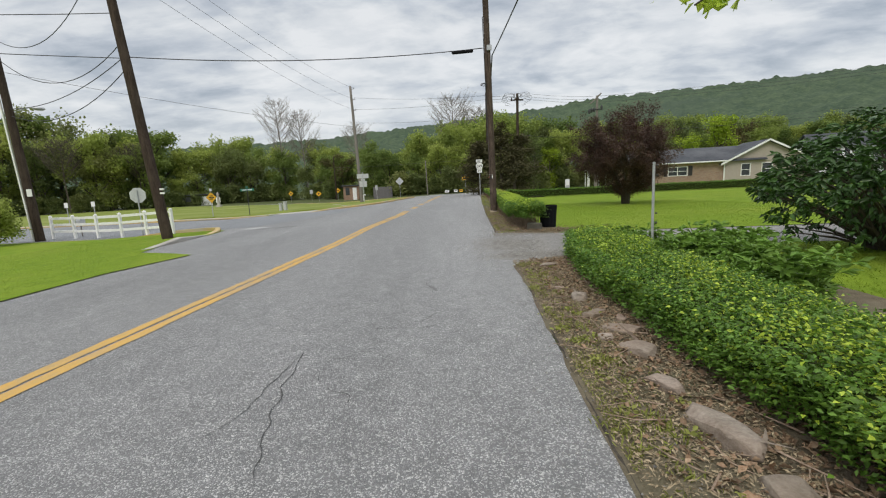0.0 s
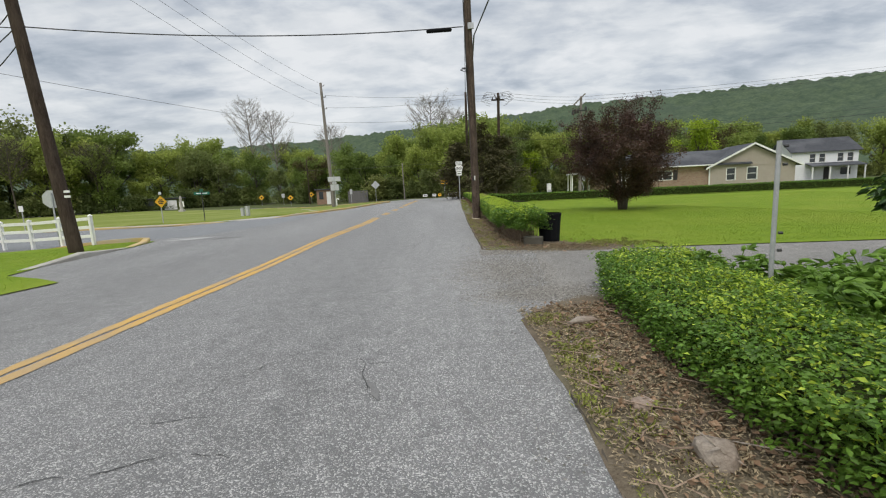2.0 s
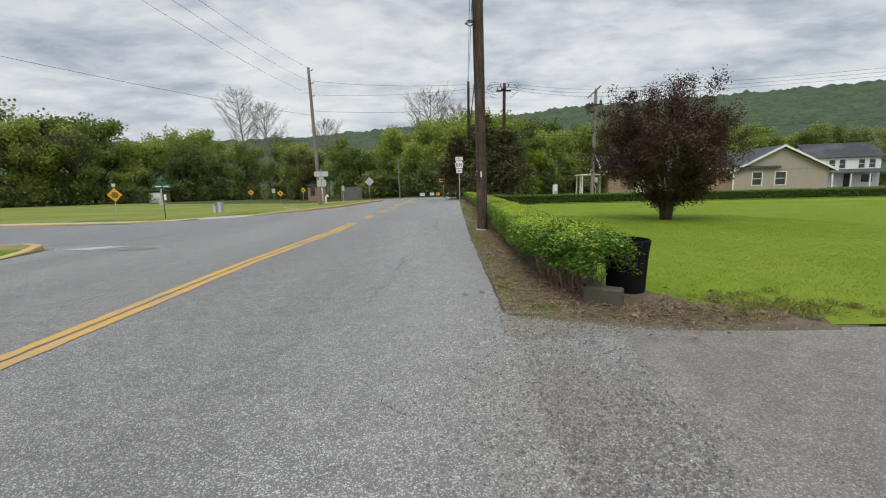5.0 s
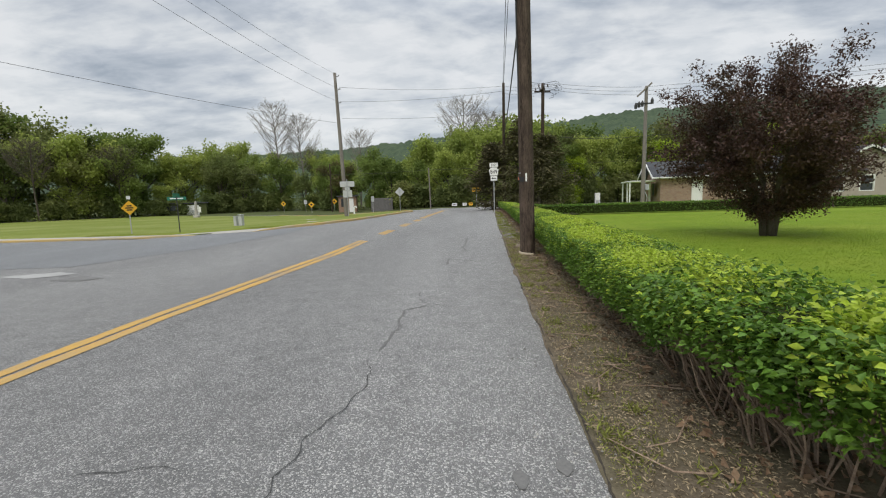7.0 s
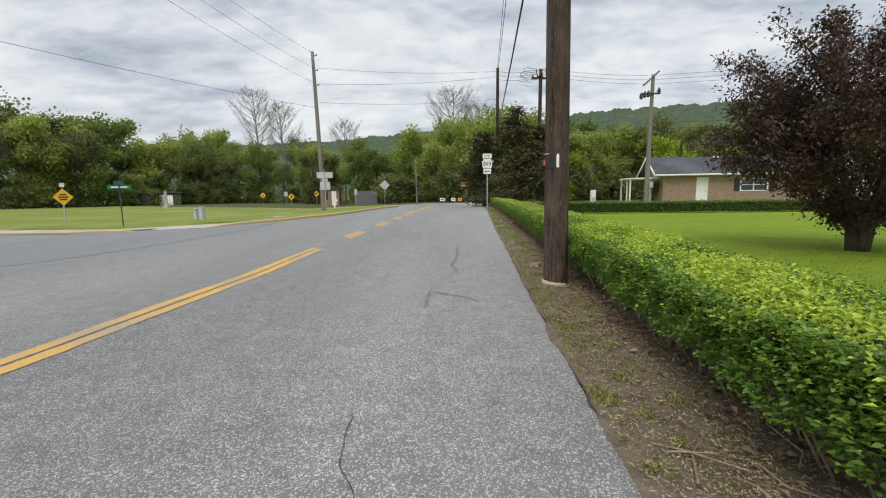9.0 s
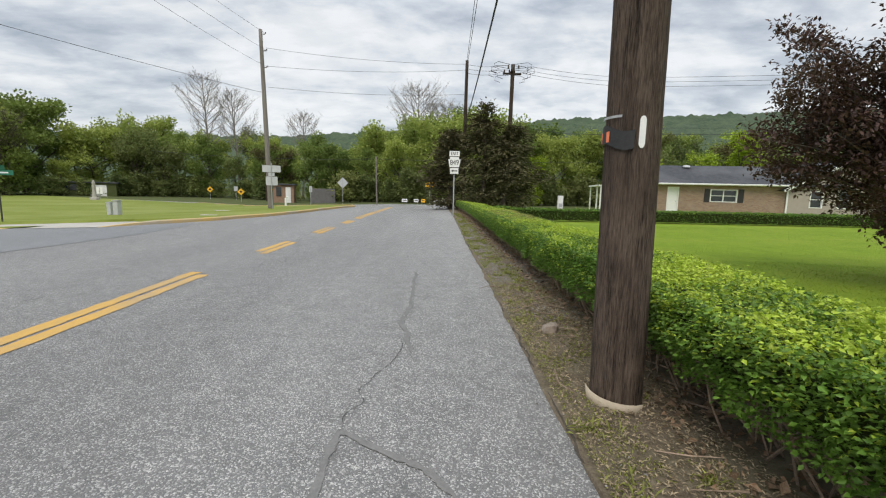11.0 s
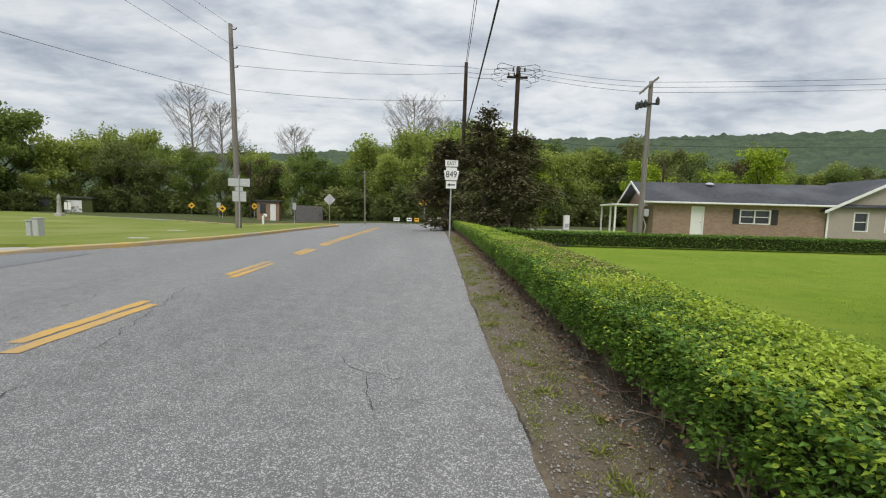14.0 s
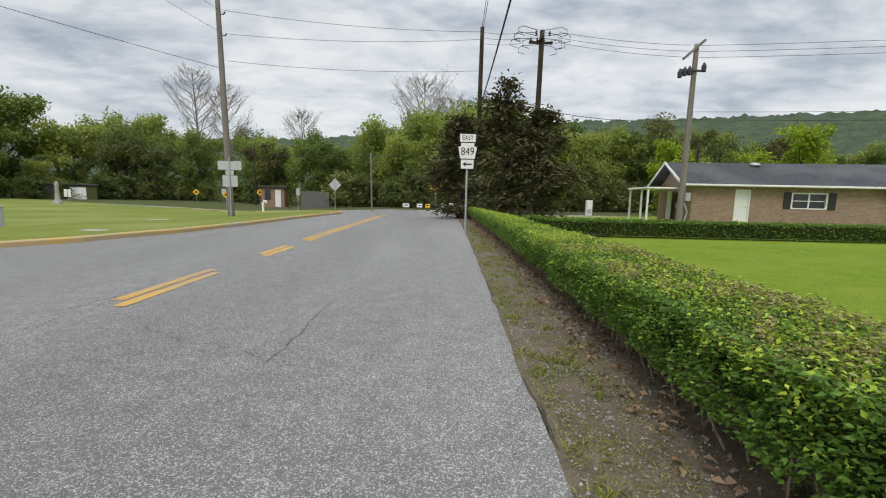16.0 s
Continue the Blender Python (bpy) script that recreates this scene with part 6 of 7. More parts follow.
def route_sign():
    t = post_thing("route_sign", 2.66, 37.05, 3.05, "white route sign assembly on a steel post", rz=-2)
    for (w, h, z, nm) in ((0.52, 0.27, 2.98, "direction_plate"), (0.43, 0.31, 2.17, "arrow_plate")):
        p = plate(rect(w, h), BLACK, t, 0, z, nm, "white plate with black border", -0.05)
        s = Shape().prism(rect(w - 0.03, h - 0.03), 0.004, Matrix.Translation((0, -0.055, z)))
        part("face", s, WHITE, p)
        if nm == "direction_plate":
            letters("EAST", 0.17, BLACK, p, pose(0, -0.058, z - 0.003, 90, 0, 0) @ Matrix.Diagonal((0.95, 1.15, 1, 1)))
        else:
            part("arrow", Shape().prism([(-0.15, 0), (-0.05, -0.07), (-0.05, -0.022), (0.15, -0.022), (0.15, 0.022), (-0.05, 0.022), (-0.05, 0.07)], 0.003, Matrix.Translation((0, -0.059, z))), BLACK, p)
    key = [(-0.24, -0.25), (0.24, -0.25), (0.31, 0.14), (0.22, 0.14), (0.22, 0.26), (-0.22, 0.26), (-0.22, 0.14), (-0.31, 0.14)]
    k = plate(key, BLACK, t, 0, 2.58, "shield", "white keystone-shaped route plate", -0.05)
    part("face", Shape().prism([(x * 0.95, z * 0.945) for x, z in key], 0.004, Matrix.Translation((0, -0.055, 2.58))), WHITE, k)
    letters("849", 0.34, BLACK, k, pose(0, -0.058, 2.555, 90, 0, 0) @ Matrix.Diagonal((0.85, 1.0, 1, 1)))


route_sign()


def diamond(r):
    return [(0, -r), (r, 0), (0, r), (-r, 0)]


t = post_thing("warning_sign", -18.9, 34.8, 1.95, "yellow diamond warning sign on a steel post", rz=62)
plate(diamond(0.43), SIGN_YELLOW, t, 0, 1.55, "face")
s = Shape()
for k, w in enumerate((0.26, 0.42, 0.3)):
    s.prism(rect(w, 0.07), 0.003, Matrix.Translation((0, -0.05, 1.67 - 0.12 * k)))
part("lettering", s, BLACK, t, "unreadable dark lettering")
plate(rect(0.2, 0.2), WHITE, t, 0, 2.15, "top_plate")

t = post_thing("street_sign", -15.9, 34.75, 2.1, "green street name sign on a dark post", rz=10, mat=DARK_IRON)
for k, a in enumerate((8, 95)):
    s = Shape().prism(rect(1.0, 0.2), 0.008)
    s.turned(pose(0, 0, 2.0 + 0.2 * k, 0, 0, a))
    b = part("name_blade", s, SIGN_GREEN, t)
    s = Shape().prism(rect(0.7, 0.06), 0.002)
    s.turned(pose(0, -0.002, 2.0 + 0.2 * k, 0, 0, a))
    part("lettering", s, WHITE, b, "unreadable white lettering")

octo = [(0.38 * math.cos(radians(22.5 + 45 * k)), 0.38 * math.sin(radians(22.5 + 45 * k))) for k in range(8)]
t = post_thing("stop_sign", -14.75, 21.3, 2.2, "bare metal back of an octagonal stop sign", rz=12)
plate(octo, SIGNBACK, t, 0, 1.95, "plate", y=0.04)
t = post_thing("mailbox", -19.3, 23.0, 0.75, "grey domed mailbox on a short post", "mailbox", rz=60, mat=POLE_GREY)
prof = [(-0.12, 0), (0.12, 0), (0.12, 0.14), (0.085, 0.23), (0, 0.27), (-0.085, 0.23), (-0.12, 0.14)]
part("box", Shape().prism(prof, 0.55, Matrix.Translation((0, -0.3, 0.72))), SIGNBACK, t)
for x, y, h in ((-29.3, 33.2, 1.7), (-27.0, 33.0, 1.8)):
    t = post_thing("small_sign", x, y, h, "small pale sign on a thin leaning post")
    plate(rect(0.3, 0.38), WHITE, t, 0, h - 0.2, "plate")

t = post_thing("sign_panels", -9.2, 47.0, 3.2, "bare aluminium backs of stacked road signs")
for w, h, z in ((1.25, 0.46, 2.78), (0.42, 0.24, 2.4), (0.8, 0.6, 1.95)):
    plate(rect(w, h), SIGNBACK, t, 0, z, "plate", y=0.03)
t = post_thing("diamond_sign", -7.7, 66.5, 2.7, "bare metal back of a diamond road sign")
plate(diamond(0.62), SIGNBACK, t, 0, 2.35, "plate", y=0.03)
t = post_thing("small_sign", -11.2, 66, 2.0, "narrow grey sign back on a post")
plate(rect(0.35, 0.7), SIGNBACK, t, 0, 1.7, "plate", y=0.03)
for x, y, z in ((-33.5, 90, 1.5), (-22.5, 86, 1.7), (-24.5, 80, 1.3)):
    t = post_thing("warning_sign", x, y, z + 0.5, "small yellow diamond sign before the wood", rz=15)
    plate(diamond(0.5), SIGN_YELLOW, t, 0, z, "face")
    part("symbol", Shape().prism(diamond(0.2), 0.003, Matrix.Translation((0, -0.05, z))), BLACK, t)
t = post_thing("small_sign", -28.5, 88, 2.1, "plain grey sign on a post before the wood")
plate(rect(0.6, 0.75), SIGNBACK, t, 0, 1.7, "plate")

t = post_thing("arrow_sign", 2.25, 64.2, 2.3, "yellow sign with a double black arrow", rz=0)
plate(rect(1.0, 0.5), SIGN_YELLOW, t, 0, 2.15, "face")
part("arrow", Shape().prism([(-0.45, 0), (-0.25, -0.16), (-0.25, -0.06), (0.25, -0.06), (0.25, -0.16), (0.45, 0), (0.25, 0.16), (0.25, 0.06), (-0.25, 0.06), (-0.25, 0.16)], 0.003, Matrix.Translation((0, -0.05, 2.15))), BLACK, t)
for k, (x, y, w, m) in enumerate(((-0.5, 63.2, 0.6, WHITE), (0.75, 63.4, 0.5, WHITE), (1.5, 63.0, 0.45, SIGN_YELLOW), (2.9, 63.3, 0.5, WHITE), (3.7, 63.3, 0.4, WHITE))):
    t = thing("yard_sign", x, y, float(ground_z(x, y)), "small white yard sign on wire legs" if m is WHITE else "small yellow yard sign on wire legs", "yard sign", "yard signs by the wood")
    part("panel", Shape().prism(rect(w, 0.34), 0.01, Matrix.Translation((0, 0, 0.42))), m, t)
    part("lettering", Shape().prism(rect(w * 0.7, 0.08), 0.003, Matrix.Translation((0, -0.005, 0.44))), DARK_IRON, t, "unreadable dark lettering")
    for sx in (-1, 1):
        part("leg", Shape().tube([(sx * w * 0.3, 0.005, -0.05), (sx * w * 0.3, 0.005, 0.3)], 0.006, 5), GALV, t)

t = utility_pole("utility_pole", -3.0, 58.2, 4.6, 0.07, 0.06, (-0.1, 0), POLE_GREY, "slim grey pole before the wood", 8)
t = utility_pole("utility_pole", -22.3, 84, 8.2, 0.13, 0.1, (0, 0), POLE, "short dark pole before the wood", 8)
utility_pole("utility_pole", 24.5, 60, 6.6, 0.12, 0.1, (0.2, 0), POLE, "short dark pole behind the house", 8)

# ---- fence, boxes, small far things ----
def fence():
    t = tagged(new("fence"), "white three-rail wooden fence on the corner", "fence")
    a, b = Vector((-12.5, 20.2, 0)), Vector((-20.2, 22.3, 0))
    n = 5
    for k in range(n + 1):
        p = a.lerp(b, k / n)
        p.z = float(ground_z(p.x, p.y)) + 0.1
        s = Shape()
        s.box(-0.055, -0.055, -0.15, 0.055, 0.055, 1.05, 0.006)
        s.add([(-0.07, -0.07, 1.05), (0.07, -0.07, 1.05), (0.07, 0.07, 1.05), (-0.07, 0.07, 1.05), (0, 0, 1.12)], [(0, 1, 4), (1, 2, 4), (2, 3, 4), (3, 0, 4), (3, 2, 1, 0)])
        s.turned(Matrix.Translation(p) @ Matrix.Rotation(radians(-15 + 2 * noise.noise((k, 0, 0))), 4, "Z"))
        part("post", s, WHITE, t)
        if k < n:
            q = a.lerp(b, (k + 1) / n)
            q.z = float(ground_z(q.x, q.y)) + 0.1
            for h in (0.28, 0.62, 0.94):
                d = q - p
                s = Shape()
                s.box(0, -0.02, -0.06, d.length, 0.02, 0.06, 0.005)
                s.turned(Matrix.Translation(p + up(h)) @ d.to_track_quat("X", "Z").to_matrix().to_4x4())
                part("rail", s, WHITE, t)


fence()
for x, y, w, h, nm, lab in ((-15.3, 40.6, 0.25, 0.78, "utility_box", "grey-green steel utility box on the corner lawn"), (-15.85, 40.9, 0.22, 0.68, "utility_box", "low pale utility pedestal on the corner lawn")):
    t = thing(nm, x, y, float(ground_z(x, y)) + 0.1, lab, "utility box")
    s = Shape()
    s.box(-w / 2, -0.18, -0.1, w / 2, 0.18, h, 0.03)
    part("body", s, SIGNBACK, t)
    s = Shape()
    s.box(-w / 2 - 0.02, -0.21, h, w / 2 + 0.02, 0.21, h + 0.05, 0.015)
    part("lid", s, GALV, t)
s = Shape()
s.box(-0.4, -0.3, -0.2, 0.4, 0.3, 0.3, 0.05)
s.lathe([(0.26, 0.3), (0.22, 0.8), (0.17, 1.4), (0.2, 1.5), (0.16, 1.75), (0.2, 2.0), (0.12, 2.3), (0.0, 2.45)], 10)
ob = part("monument", s, CONCRETE)
ob.location = (-39, 72, float(ground_z(-39, 72)) + 0.12)
tagged(ob, "slim weathered stone monument on the corner lawn", "monument")
t = post_thing("small_sign", -41.5, 76.5, 1.4, "pair of small white signs on the lawn")
for sx in (-0.22, 0.22):
    plate(rect(0.36, 0.9), WHITE, t, sx, 1.1, "plate")
for x, y, w in ((-8.6, 36.6, 0.7), (-11.5, 44.5, 0.9)):
    s = Shape()
    s.box(-w / 2, -0.15, 0, w / 2, 0.15, 0.03, 0.008)
    ob = part("drain_cover", s, CONCRETE)
    ob.location = (x, y, float(ground_z(x, y)) + 0.125)
    tagged(ob, "flat concrete drain slab in the grass", "drain cover")
t = thing("vent_pipe", -11.6, 58, float(ground_z(-11.6, 58)) + 0.1, "white hooked vent pipe in the grass", "pipe")
part("tube", Shape().tube([(0, 0, -0.1), (0, 0, 0.75), (0.08, 0, 0.88), (0.22, 0, 0.86), (0.26, 0, 0.72)], 0.09, 10), WHITE, t)
t = thing("service_box", 16.8, 63.5, float(ground_z(16.8, 63.5)), "tall white service cabinet behind the hedge", "utility box")
s = Shape()
s.box(-0.27, -0.2, 0, 0.27, 0.2, 1.45, 0.02)
part("body", s, WHITE, t)
s = Shape()
s.box(-0.2, -0.215, 0.2, 0.2, -0.195, 0.6, 0.005)
part("hatch", s, GALV, t)


def hut(x, y, w, d, h, wall, label, rz):
    t = thing("hut", x, y, float(ground_z(x, y)), label, "building", rz=rz)
    s = Shape()
    s.box(-w / 2, 0, -0.3, w / 2, d, h, 0.02)
    part("wall", s, wall, t)
    s = Shape()
    s.box(-w / 2 - 0.25, -0.3, h, w / 2 + 0.25, d + 0.3, h + 0.18, 0.02)
    part("roof", s, SHINGLE, t)
    s = Shape()
    s.box(-w * 0.35, -0.05, 0.9, -w * 0.1, 0.02, h - 0.3, 0.01)
    part("window", s, GLASS, t)
    s = Shape()
    s.box(w * 0.1, -0.05, 0, w * 0.35, 0.02, h - 0.3, 0.01)
    part("door", s, WHITE, t)


hut(-18.2, 79, 2.8, 3, 2.5, BRICK, "small brick hut before the wood", 10)
hut(-55, 92, 9, 5, 2.2, FOREST_FLOOR, "low dark shed among the trees", 20)
s = Shape()
s.box(-1.6, 0, -0.3, 1.6, 0.4, 1.9, 0.03)
ob = part("retaining_wall", s, GREY_WALL)
ob.matrix_basis = pose(-11.6, 74, float(ground_z(-11.6, 74)), 0, 0, 4)
tagged(ob, "plain grey block wall before the wood", "wall")


# ---- houses ----
def brick_material():
    m = bpy.data.materials.new("tan_brickwork")
    m.use_nodes = True
    nt = m.node_tree
    N, L = nt.nodes.new, nt.links.new
    tc, sep, com, br = N("ShaderNodeTexCoord"), N("ShaderNodeSeparateXYZ"), N("ShaderNodeCombineXYZ"), N("ShaderNodeTexBrick")
    L(tc.outputs["Object"], sep.inputs[0])
    ad = N("ShaderNodeMath")
    L(sep.outputs["X"], ad.inputs[0])
    L(sep.outputs["Y"], ad.inputs[1])
    L(ad.outputs[0], com.inputs["X"])
    L(sep.outputs["Z"], com.inputs["Y"])
    L(com.outputs[0], br.inputs["Vector"])
    br.inputs["Scale"].default_value = 1.0
    br.inputs["Brick Width"].default_value, br.inputs["Row Height"].default_value, br.inputs["Mortar Size"].default_value = 0.215, 0.075, 0.008
    br.inputs["Color1"].default_value, br.inputs["Color2"].default_value, br.inputs["Mortar"].default_value = (0.26, 0.155, 0.105, 1), (0.345, 0.235, 0.165, 1), (0.32, 0.28, 0.235, 1)
    n = N("ShaderNodeTexNoise")
    n.inputs["Scale"].default_value = 2.0
    L(tc.outputs["Object"], n.inputs["Vector"])
    r = N("ShaderNodeMapRange")
    r.inputs["To Min"].default_value, r.inputs["To Max"].default_value = 0.8, 1.2
    L(n.outputs["Fac"], r.inputs["Value"])
    h = N("ShaderNodeHueSaturation")
    L(r.outputs[0], h.inputs["Value"])
    L(br.outputs["Color"], h.inputs["Color"])
    b = nt.nodes["Principled BSDF"]
    L(h.outputs[0], b.inputs["Base Color"])
    b.inputs["Roughness"].default_value = 0.9
    bp = N("ShaderNodeBump")
    bp.inputs["Strength"].default_value, bp.inputs["Distance"].default_value = 0.5, 0.01
    L(br.outputs["Fac"], bp.inputs["Height"])
    bp.invert = True
    L(bp.outputs[0], b.inputs["Normal"])
    return m


BRICKWORK = brick_material()


def wall_with_holes(x0, x1, z0, z1, holes, thick, y=0.0):
    """A straight wall along x with rectangular openings right through it."""
    xs = sorted({x0, x1, *[h[0] for h in holes], *[h[1] for h in holes]})
    zs = sorted({z0, z1, *[h[2] for h in holes], *[h[3] for h in holes]})
    s = Shape()
    for a, b in zip(xs, xs[1:]):
        for c, d in zip(zs, zs[1:]):
            if not any(h[0] <= (a + b) / 2 <= h[1] and h[2] <= (c + d) / 2 <= h[3] for h in holes):
                s.box(a, y, c, b, y + thick, d)
    return s.weld()


def ring(x0, x1, z0, z1, w, y0, y1):
    """A rectangular frame of width w round an opening."""
    o, i = [(x0 - w, z0 - w), (x1 + w, z0 - w), (x1 + w, z1 + w), (x0 - w, z1 + w)], [(x0, z0), (x1, z0), (x1, z1), (x0, z1)]
    v = [(a, y, b) for y in (y0, y1) for a, b in o + i]
    f = []
    for k in range(4):
        n = (k + 1) % 4
        f += [(k, n, 4 + n, 4 + k), (8 + n, 8 + k, 12 + k, 12 + n), (n, k, 8 + k, 8 + n), (4 + k, 4 + n, 12 + n, 12 + k)]
    return Shape().add(v, f)


def sash(parent, x0, x1, z0, z1, units, y=0.0, trim=WHITE):
    w = part("window", Shape().box(x0, y + 0.1, z0, x1, y + 0.13, z1), GLASS, parent)
    part("frame", ring(x0, x1, z0, z1, 0.07, y - 0.03, y + 0.09), trim, w)
    step = (x1 - x0) / units
    for k in range(units):
        if k:
            part("glazing_bar", Shape().box(x0 + k * step - 0.035, y + 0.02, z0, x0 + k * step + 0.035, y + 0.1, z1), trim, w)
        zm = (z0 + z1) / 2
        part("glazing_bar", Shape().box(x0 + k * step, y + 0.04, zm - 0.025, x0 + (k + 1) * step, y + 0.1, zm + 0.025), trim, w)
    return w


def brick_house():
    t = thing("house", 18.4, 50.3, -0.16, "low tan brick house with grey shingled roof", "house", rz=-11.8)
    E = 2.36
    holes = [(2.55, 3.36, 0.05, 2.08), (5.72, 7.67, 1.0, 1.98)]
    part("wall", wall_with_holes(0, 11.2, -0.6, E, holes, 0.25), BRICKWORK, t, "tan brick front wall")
    part("wall", Shape().box(0, 6.3, -0.6, 11.2, 6.55, E), BRICKWORK, t, "tan brick rear wall")
    gable = Shape().prism([(0.25, -0.6), (6.3, -0.6), (6.3, E), (3.27, 3.95), (0.25, E)], 0.25)
    gable.turned(Matrix.Translation((0.25, 0, 0)) @ Matrix.Rotation(math.pi / 2, 4, "Z"))
    part("wall", gable, BRICKWORK, t, "tan brick gable wall")
    d = part("door", Shape().box(2.59, 0.08, 0.06, 3.32, 0.13, 2.06, 0.006), WHITE, t, "plain white door")
    part("handle", Shape().lathe([(0.0, 0), (0.03, 0.0), (0.035, 0.03), (0, 0.04)], 10).turned(pose(3.22, 0.08, 1.0, 90, 0, 0)), DARK_IRON, d)
    part("frame", ring(2.59, 3.32, 0.06, 2.06, 0.07, -0.02, 0.1), WHITE, d)
    sash(t, 5.78, 7.61, 1.06, 1.92, 2)
    for x in (5.27, 7.74):
        sh = part("shutter", Shape().box(x, -0.05, 0.98, x + 0.4, -0.004, 2.02, 0.008), SHUTTER, t)
        for k in range(9):
            part("slat", Shape().box(x + 0.05, -0.062, 1.04 + k * 0.105, x + 0.35, -0.045, 1.1 + k * 0.105), SHUTTER, sh)
    # roof: two slopes with thickness, ridge along the house
    def slope(x0, x1, y0, z0, y1, z1, mat=SHINGLE, name="roof", th=0.09):
        return part(name, Shape().add([(x0, y0, z0), (x1, y0, z0), (x1, y1, z1), (x0, y1, z1), (x0, y0, z0 - th), (x1, y0, z0 - th), (x1, y1, z1 - th), (x0, y1, z1 - th)],
                                      [(0, 1, 2, 3), (7, 6, 5, 4), (0, 4, 5, 1), (1, 5, 6, 2), (2, 6, 7, 3), (3, 7, 4, 0)]), mat, t)
    slope(-0.75, 15.0, -0.45, E + 0.02, 3.28, 4.02)
    slope(-0.75, 15.0, 7.0, E + 0.02, 3.28, 4.02)
    part("gutter", Shape().box(-0.75, -0.56, E - 0.06, 11.35, -0.44, E + 0.06, 0.02), WHITE, t)
    part("soffit", Shape().box(-0.7, -0.44, E - 0.08, 11.3, 0.0, E - 0.04), WHITE, t)
    for sy, y0 in ((1, -0.45), (-1, 7.0)):
        s = Shape().add([(-0.80, y0, E - 0.12), (-0.80, 3.28, 3.9), (-0.80, 3.28, 4.07), (-0.80, y0, E + 0.06), (-0.74, y0, E - 0.12), (-0.74, 3.28, 3.9), (-0.74, 3.28, 4.07), (-0.74, y0, E + 0.06)],
                        [(0, 1, 2, 3), (7, 6, 5, 4), (0, 4, 5, 1), (1, 5, 6, 2), (2, 6, 7, 3), (3, 7, 4, 0)])
        part("bargeboard", s, WHITE, t)
    s = Shape().lathe([(0.3, 0), (0.3, 0.06), (0.2, 0.14), (0, 0.16)], 16, 0, 0, 0)
    part("roof_vent", s.turned(pose(4.8, 2.75, 3.86, 12, 0, 0)), GALV, t, "round metal roof vent")
    # porch at the gable end
    p = part("porch_roof", Shape().box(-2.6, 0.6, 2.08, -0.26, 5.4, 2.2, 0.02), WHITE, t, "flat white porch roof")
    for y in (0.75, 2.2, 5.2):
        part("porch_post", Shape().box(-2.5, y - 0.06, -0.6, -2.38, y + 0.06, 2.08, 0.01), WHITE, p)
    part("porch_window", Shape().box(-0.29, 1.2, 0.8, -0.262, 2.2, 1.9), GLASS, t)
    part("porch_door", Shape().box(-0.29, 2.8, 0.0, -0.262, 3.7, 2.0), WHITE, t)
    # taupe wing with its own gable
    W0, W1, WM, PK = 11.2, 19.0, 15.1, 4.28
    wh = [(12.75, 13.6, 0.72, 1.98), (14.65, 15.6, 0.72, 1.98)]
    part("wall", wall_with_holes(W0 + 0.004, W1, -0.6, 2.2, wh, 0.2, -0.12), SIDING, t, "taupe board-sided wing wall")
    part("wall", Shape().prism([(W0, 2.2), (W1, 2.2), (WM, PK - 0.1)], 0.2, Matrix.Translation((0, -0.12, 0))), SIDING, t, "taupe gable")
    part("trim_band", Shape().box(W0, -0.15, 2.17, W1, -0.122, 2.27), SIDING, t)
    part("corner_board", Shape().box(W0 - 0.1, -0.15, -0.6, W0 + 0.02, -0.122, 2.2), WHITE, t)
    for h in wh:
        sash(t, h[0] + 0.04, h[1] - 0.04, h[2] + 0.05, h[3] - 0.05, 1, -0.12)
    for sx, x0 in ((1, W0 - 0.5), (-1, W1 + 0.5)):
        zl = 2.2 - 0.5 * (PK - 2.2) / (WM - W0) + 0.12
        s = Shape().add([(x0, -0.5, zl), (WM, -0.5, PK + 0.1), (WM, 6, PK + 0.1), (x0, 6, zl), (x0, -0.5, zl - 0.1), (WM, -0.5, PK), (WM, 6, PK), (x0, 6, zl - 0.1)],
                        [(0, 1, 2, 3), (7, 6, 5, 4), (0, 4, 5, 1), (1, 5, 6, 2), (2, 6, 7, 3), (3, 7, 4, 0)])
        part("roof", s, SHINGLE, t)
        s = Shape().add([(x0, -0.54, zl + 0.02), (WM, -0.54, PK + 0.12), (WM, -0.54, PK - 0.08), (x0, -0.54, zl - 0.18), (x0, -0.505, zl + 0.02), (WM, -0.505, PK + 0.12), (WM, -0.505, PK - 0.08), (x0, -0.505, zl - 0.18)],
                        [(0, 1, 2, 3), (7, 6, 5, 4), (0, 4, 5, 1), (1, 5, 6, 2), (2, 6, 7, 3), (3, 7, 4, 0)])
        part("bargeboard", s, WHITE, t)
    part("wall", Shape().box(W1 - 0.2, 0.1, -0.6, W1, 6, 2.2), SIDING, t, "taupe side wall")


brick_house()


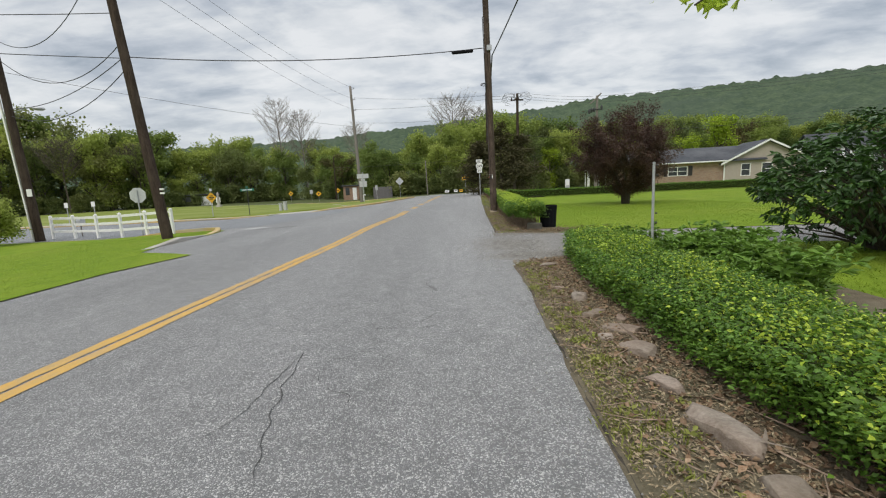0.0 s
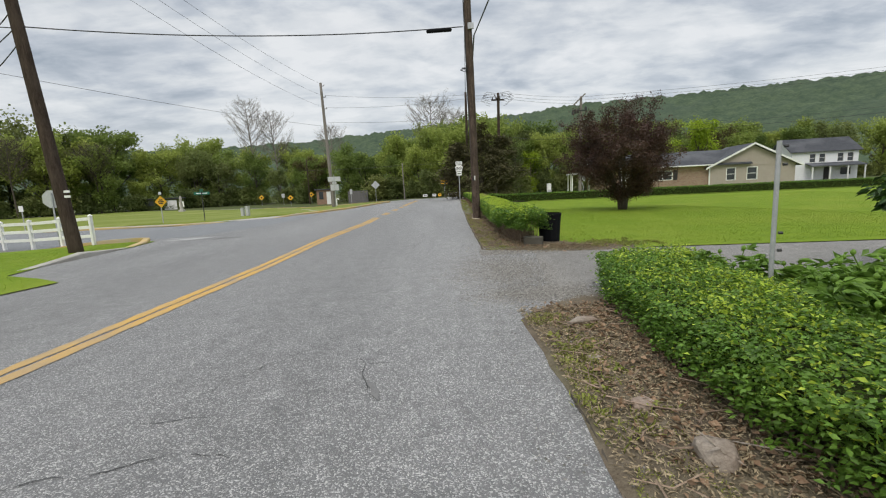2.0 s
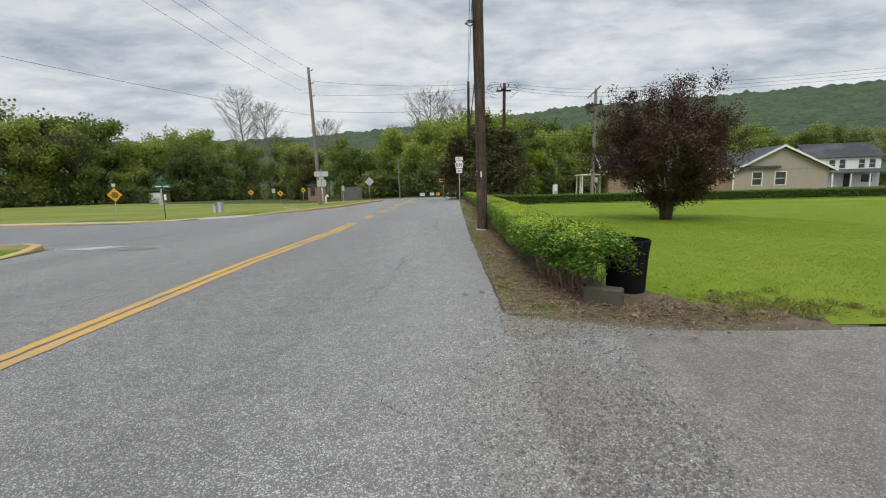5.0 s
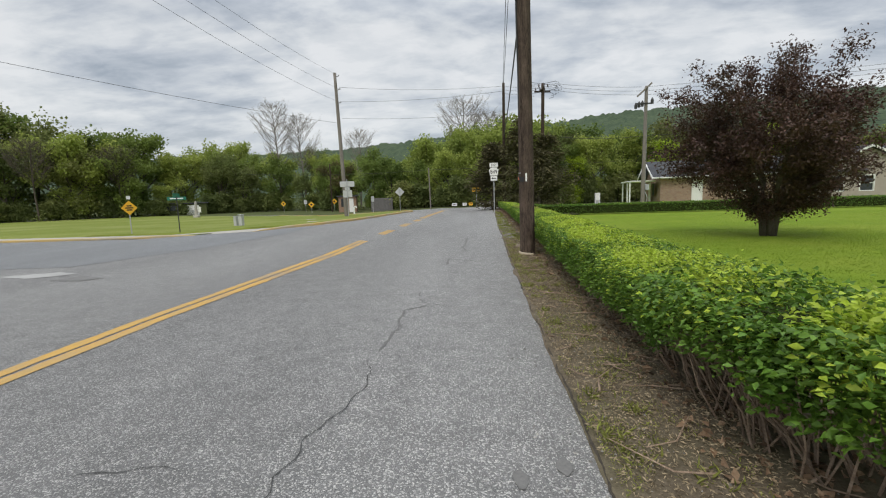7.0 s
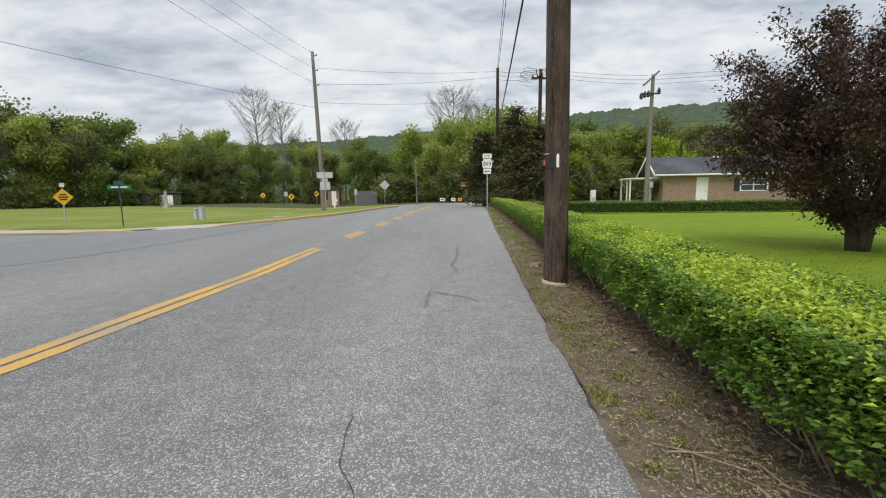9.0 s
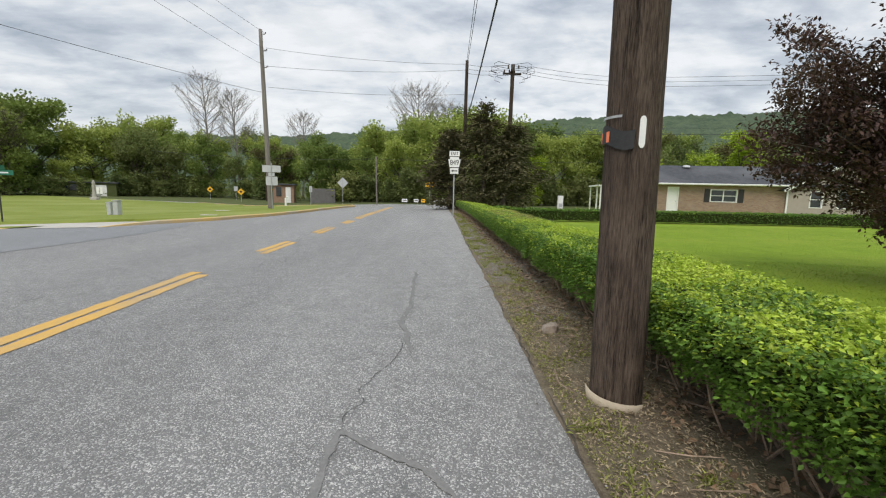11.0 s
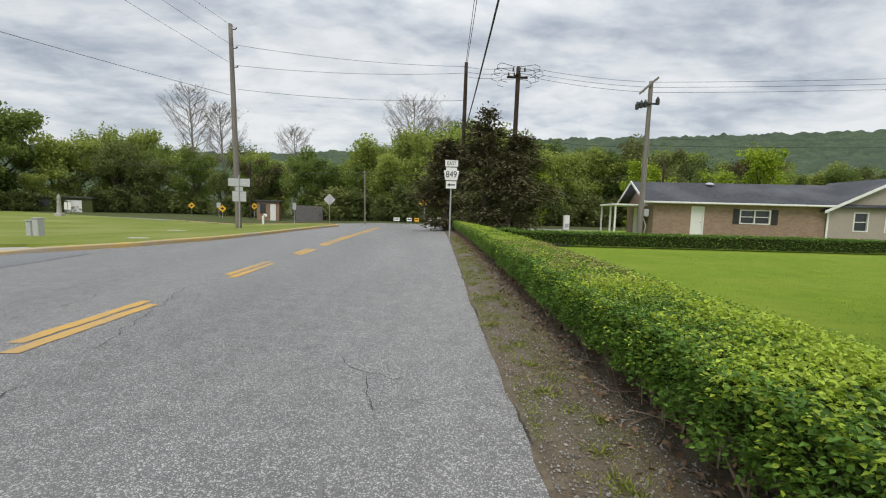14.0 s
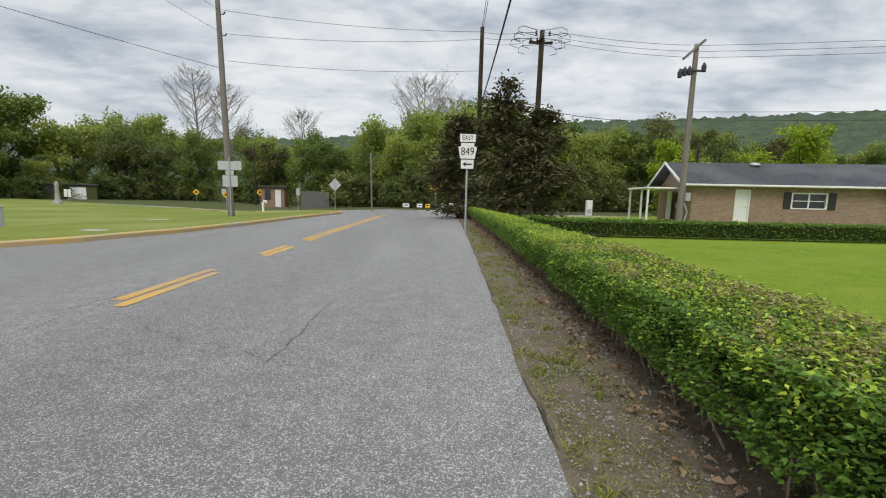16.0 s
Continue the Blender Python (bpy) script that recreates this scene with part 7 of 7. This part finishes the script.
def white_house():
    t = thing("house", 62.0, 76.5, -0.4, "white two-storey clapboard house with a porch", "house", rz=-14)
    W, D, E = 9.6, 7.0, 4.7
    holes = [(2.6, 3.5, 2.9, 4.3), (4.0, 4.9, 2.9, 4.3), (6.6, 7.5, 2.9, 4.3), (8.0, 8.9, 2.9, 4.3)]
    part("wall", wall_with_holes(0, W, -0.3, E, holes, 0.2), SIDING_WHITE, t)
    part("wall", Shape().box(0, D - 0.2, -0.3, W, D, E), SIDING_WHITE, t)
    g = Shape().prism([(0.2, -0.3), (D - 0.2, -0.3), (D - 0.2, E), (D / 2, 6.9), (0.2, E)], 0.2).turned(Matrix.Translation((0.2, 0, 0)) @ Matrix.Rotation(math.pi / 2, 4, "Z"))
    part("wall", g, SIDING_WHITE, t)
    for h in holes:
        sash(t, h[0] + 0.04, h[1] - 0.04, h[2] + 0.04, h[3] - 0.04, 1)
    for z in (3.0, 0.9):
        part("window", Shape().box(-0.04, 2.9, z, -0.004, 3.7, z + 1.3), GLASS, t)
    for y0 in (-0.4, D + 0.4):
        part("roof", Shape().add([(-0.4, y0, E), (W + 0.4, y0, E), (W + 0.4, D / 2, 7.1), (-0.4, D / 2, 7.1), (-0.4, y0, E - 0.12), (W + 0.4, y0, E - 0.12), (W + 0.4, D / 2, 6.98), (-0.4, D / 2, 6.98)],
                                 [(0, 1, 2, 3), (7, 6, 5, 4), (0, 4, 5, 1), (1, 5, 6, 2), (2, 6, 7, 3), (3, 7, 4, 0)]), SHINGLE, t)
    p = part("porch_roof", Shape().add([(2, -2.2, 2.3), (W, -2.2, 2.3), (W, 0, 2.8), (2, 0, 2.8), (2, -2.2, 2.15), (W, -2.2, 2.15), (W, 0, 2.65), (2, 0, 2.65)],
                                       [(0, 1, 2, 3), (7, 6, 5, 4), (0, 4, 5, 1), (1, 5, 6, 2), (2, 6, 7, 3), (3, 7, 4, 0)]), SHINGLE, t)
    for x in (2.15, 4.6, 7.1, 9.45):
        part("porch_post", Shape().box(x - 0.08, -2.1, -0.3, x + 0.08, -1.94, 2.16), WHITE, p)
    part("door", Shape().box(4.8, -0.05, 0, 5.7, -0.004, 2.05), SHUTTER, t)
    part("window", Shape().box(7.2, -0.05, 0.7, 8.6, -0.004, 1.9), GLASS, t)


white_house()


def lavender():
    """Low grey-leaved clump in front of the cross hedge."""
    x, y = 8.0, 40.75
    t = thing("lavender", x, y, float(ground_z(x, y)), "low grey-purple lavender clump before the hedge", "shrub")
    g = np.random.default_rng(31)
    n = 2600
    a, r = g.uniform(0, 6.28, n), g.uniform(0, 1, n) ** 0.5
    at = np.column_stack([np.cos(a) * r * 0.75, np.sin(a) * r * 0.3, g.uniform(0, 0.26, n) * (1.15 - r)])
    out = np.column_stack([np.cos(a) * r, np.sin(a) * r, g.uniform(0.5, 1.5, n)]) + g.normal(size=(n, 3)) * 0.25
    ln = g.uniform(0.06, 0.16, n)
    part("leaves", leaf_mesh("leaves", at, out, ln, ln * 0.22, material("lavender_leaves", (0.10, 0.10, 0.075), (0.24, 0.22, 0.19), 5, 0.85, 0.0, 40, isle=0.35)), None, t)


lavender()
corner_bush = leafy_tree("shrub", 2.0, 0.05, 1.2, 77, WOODS, 90, 0.5, 0.11, "light green leafy shrub beside the pole on the grass island", first=0.12, low=0.7, fan=7)
corner_bush["category"] = "shrub"
corner_bush.matrix_basis = pose(-20.35, 19.6, float(ground_z(-20.35, 19.6)) + 0.03)
part("conduit", Shape().box(-0.27, -0.16, 0.05, -0.19, -0.08, 7.0, 0.01).turned(Matrix.Shear("XY", 4, (-0.6 / 11, 0.0))), WHITE, pole_f, "white plastic cable guard")


def overhanging_tree():
    """A garden tree behind the start of the way; one low branch reaches over the verge."""
    t = thing("tree", 5.2, -0.4, 0.0, "leafy garden tree with a low hanging branch", "tree")
    s = Shape()
    tips = limbs(s, (0, 0, -0.1), 4.2, 0.13, 0.9, 71, 2, 7, 0.6, 5, 0.7)
    tip = Vector((-3.35, 4.0, 2.2))
    s.tube([(0, 0, 2.1), (-0.8, 1.0, 3.0), (-2.2, 2.7, 2.9), tip], [0.05, 0.035, 0.018, 0.005], 6, False)
    part("trunk", s, BARK, t, smooth=True)
    at, out, ln = crown_cloud(tips, 90, 0.6, 0.1, 71)
    g2 = np.random.default_rng(72)
    n = 46
    k = g2.uniform(0, 1, (n, 1))
    a2 = np.array(tip) * k + np.array([-3.0, 3.9, 2.3]) * (1 - k) + g2.normal(size=(n, 3)) * [0.09, 0.05, 0.035]
    at = np.concatenate([at, a2])
    out = np.concatenate([out, np.column_stack([g2.normal(size=(n, 2)), np.full(n, -0.35)])])
    ln = np.concatenate([ln, g2.uniform(0.06, 0.11, n)])
    part("crown", leaf_mesh("crown", at, out, ln, ln * 0.6, PRIVET_NEW), None, t)


overhanging_tree()
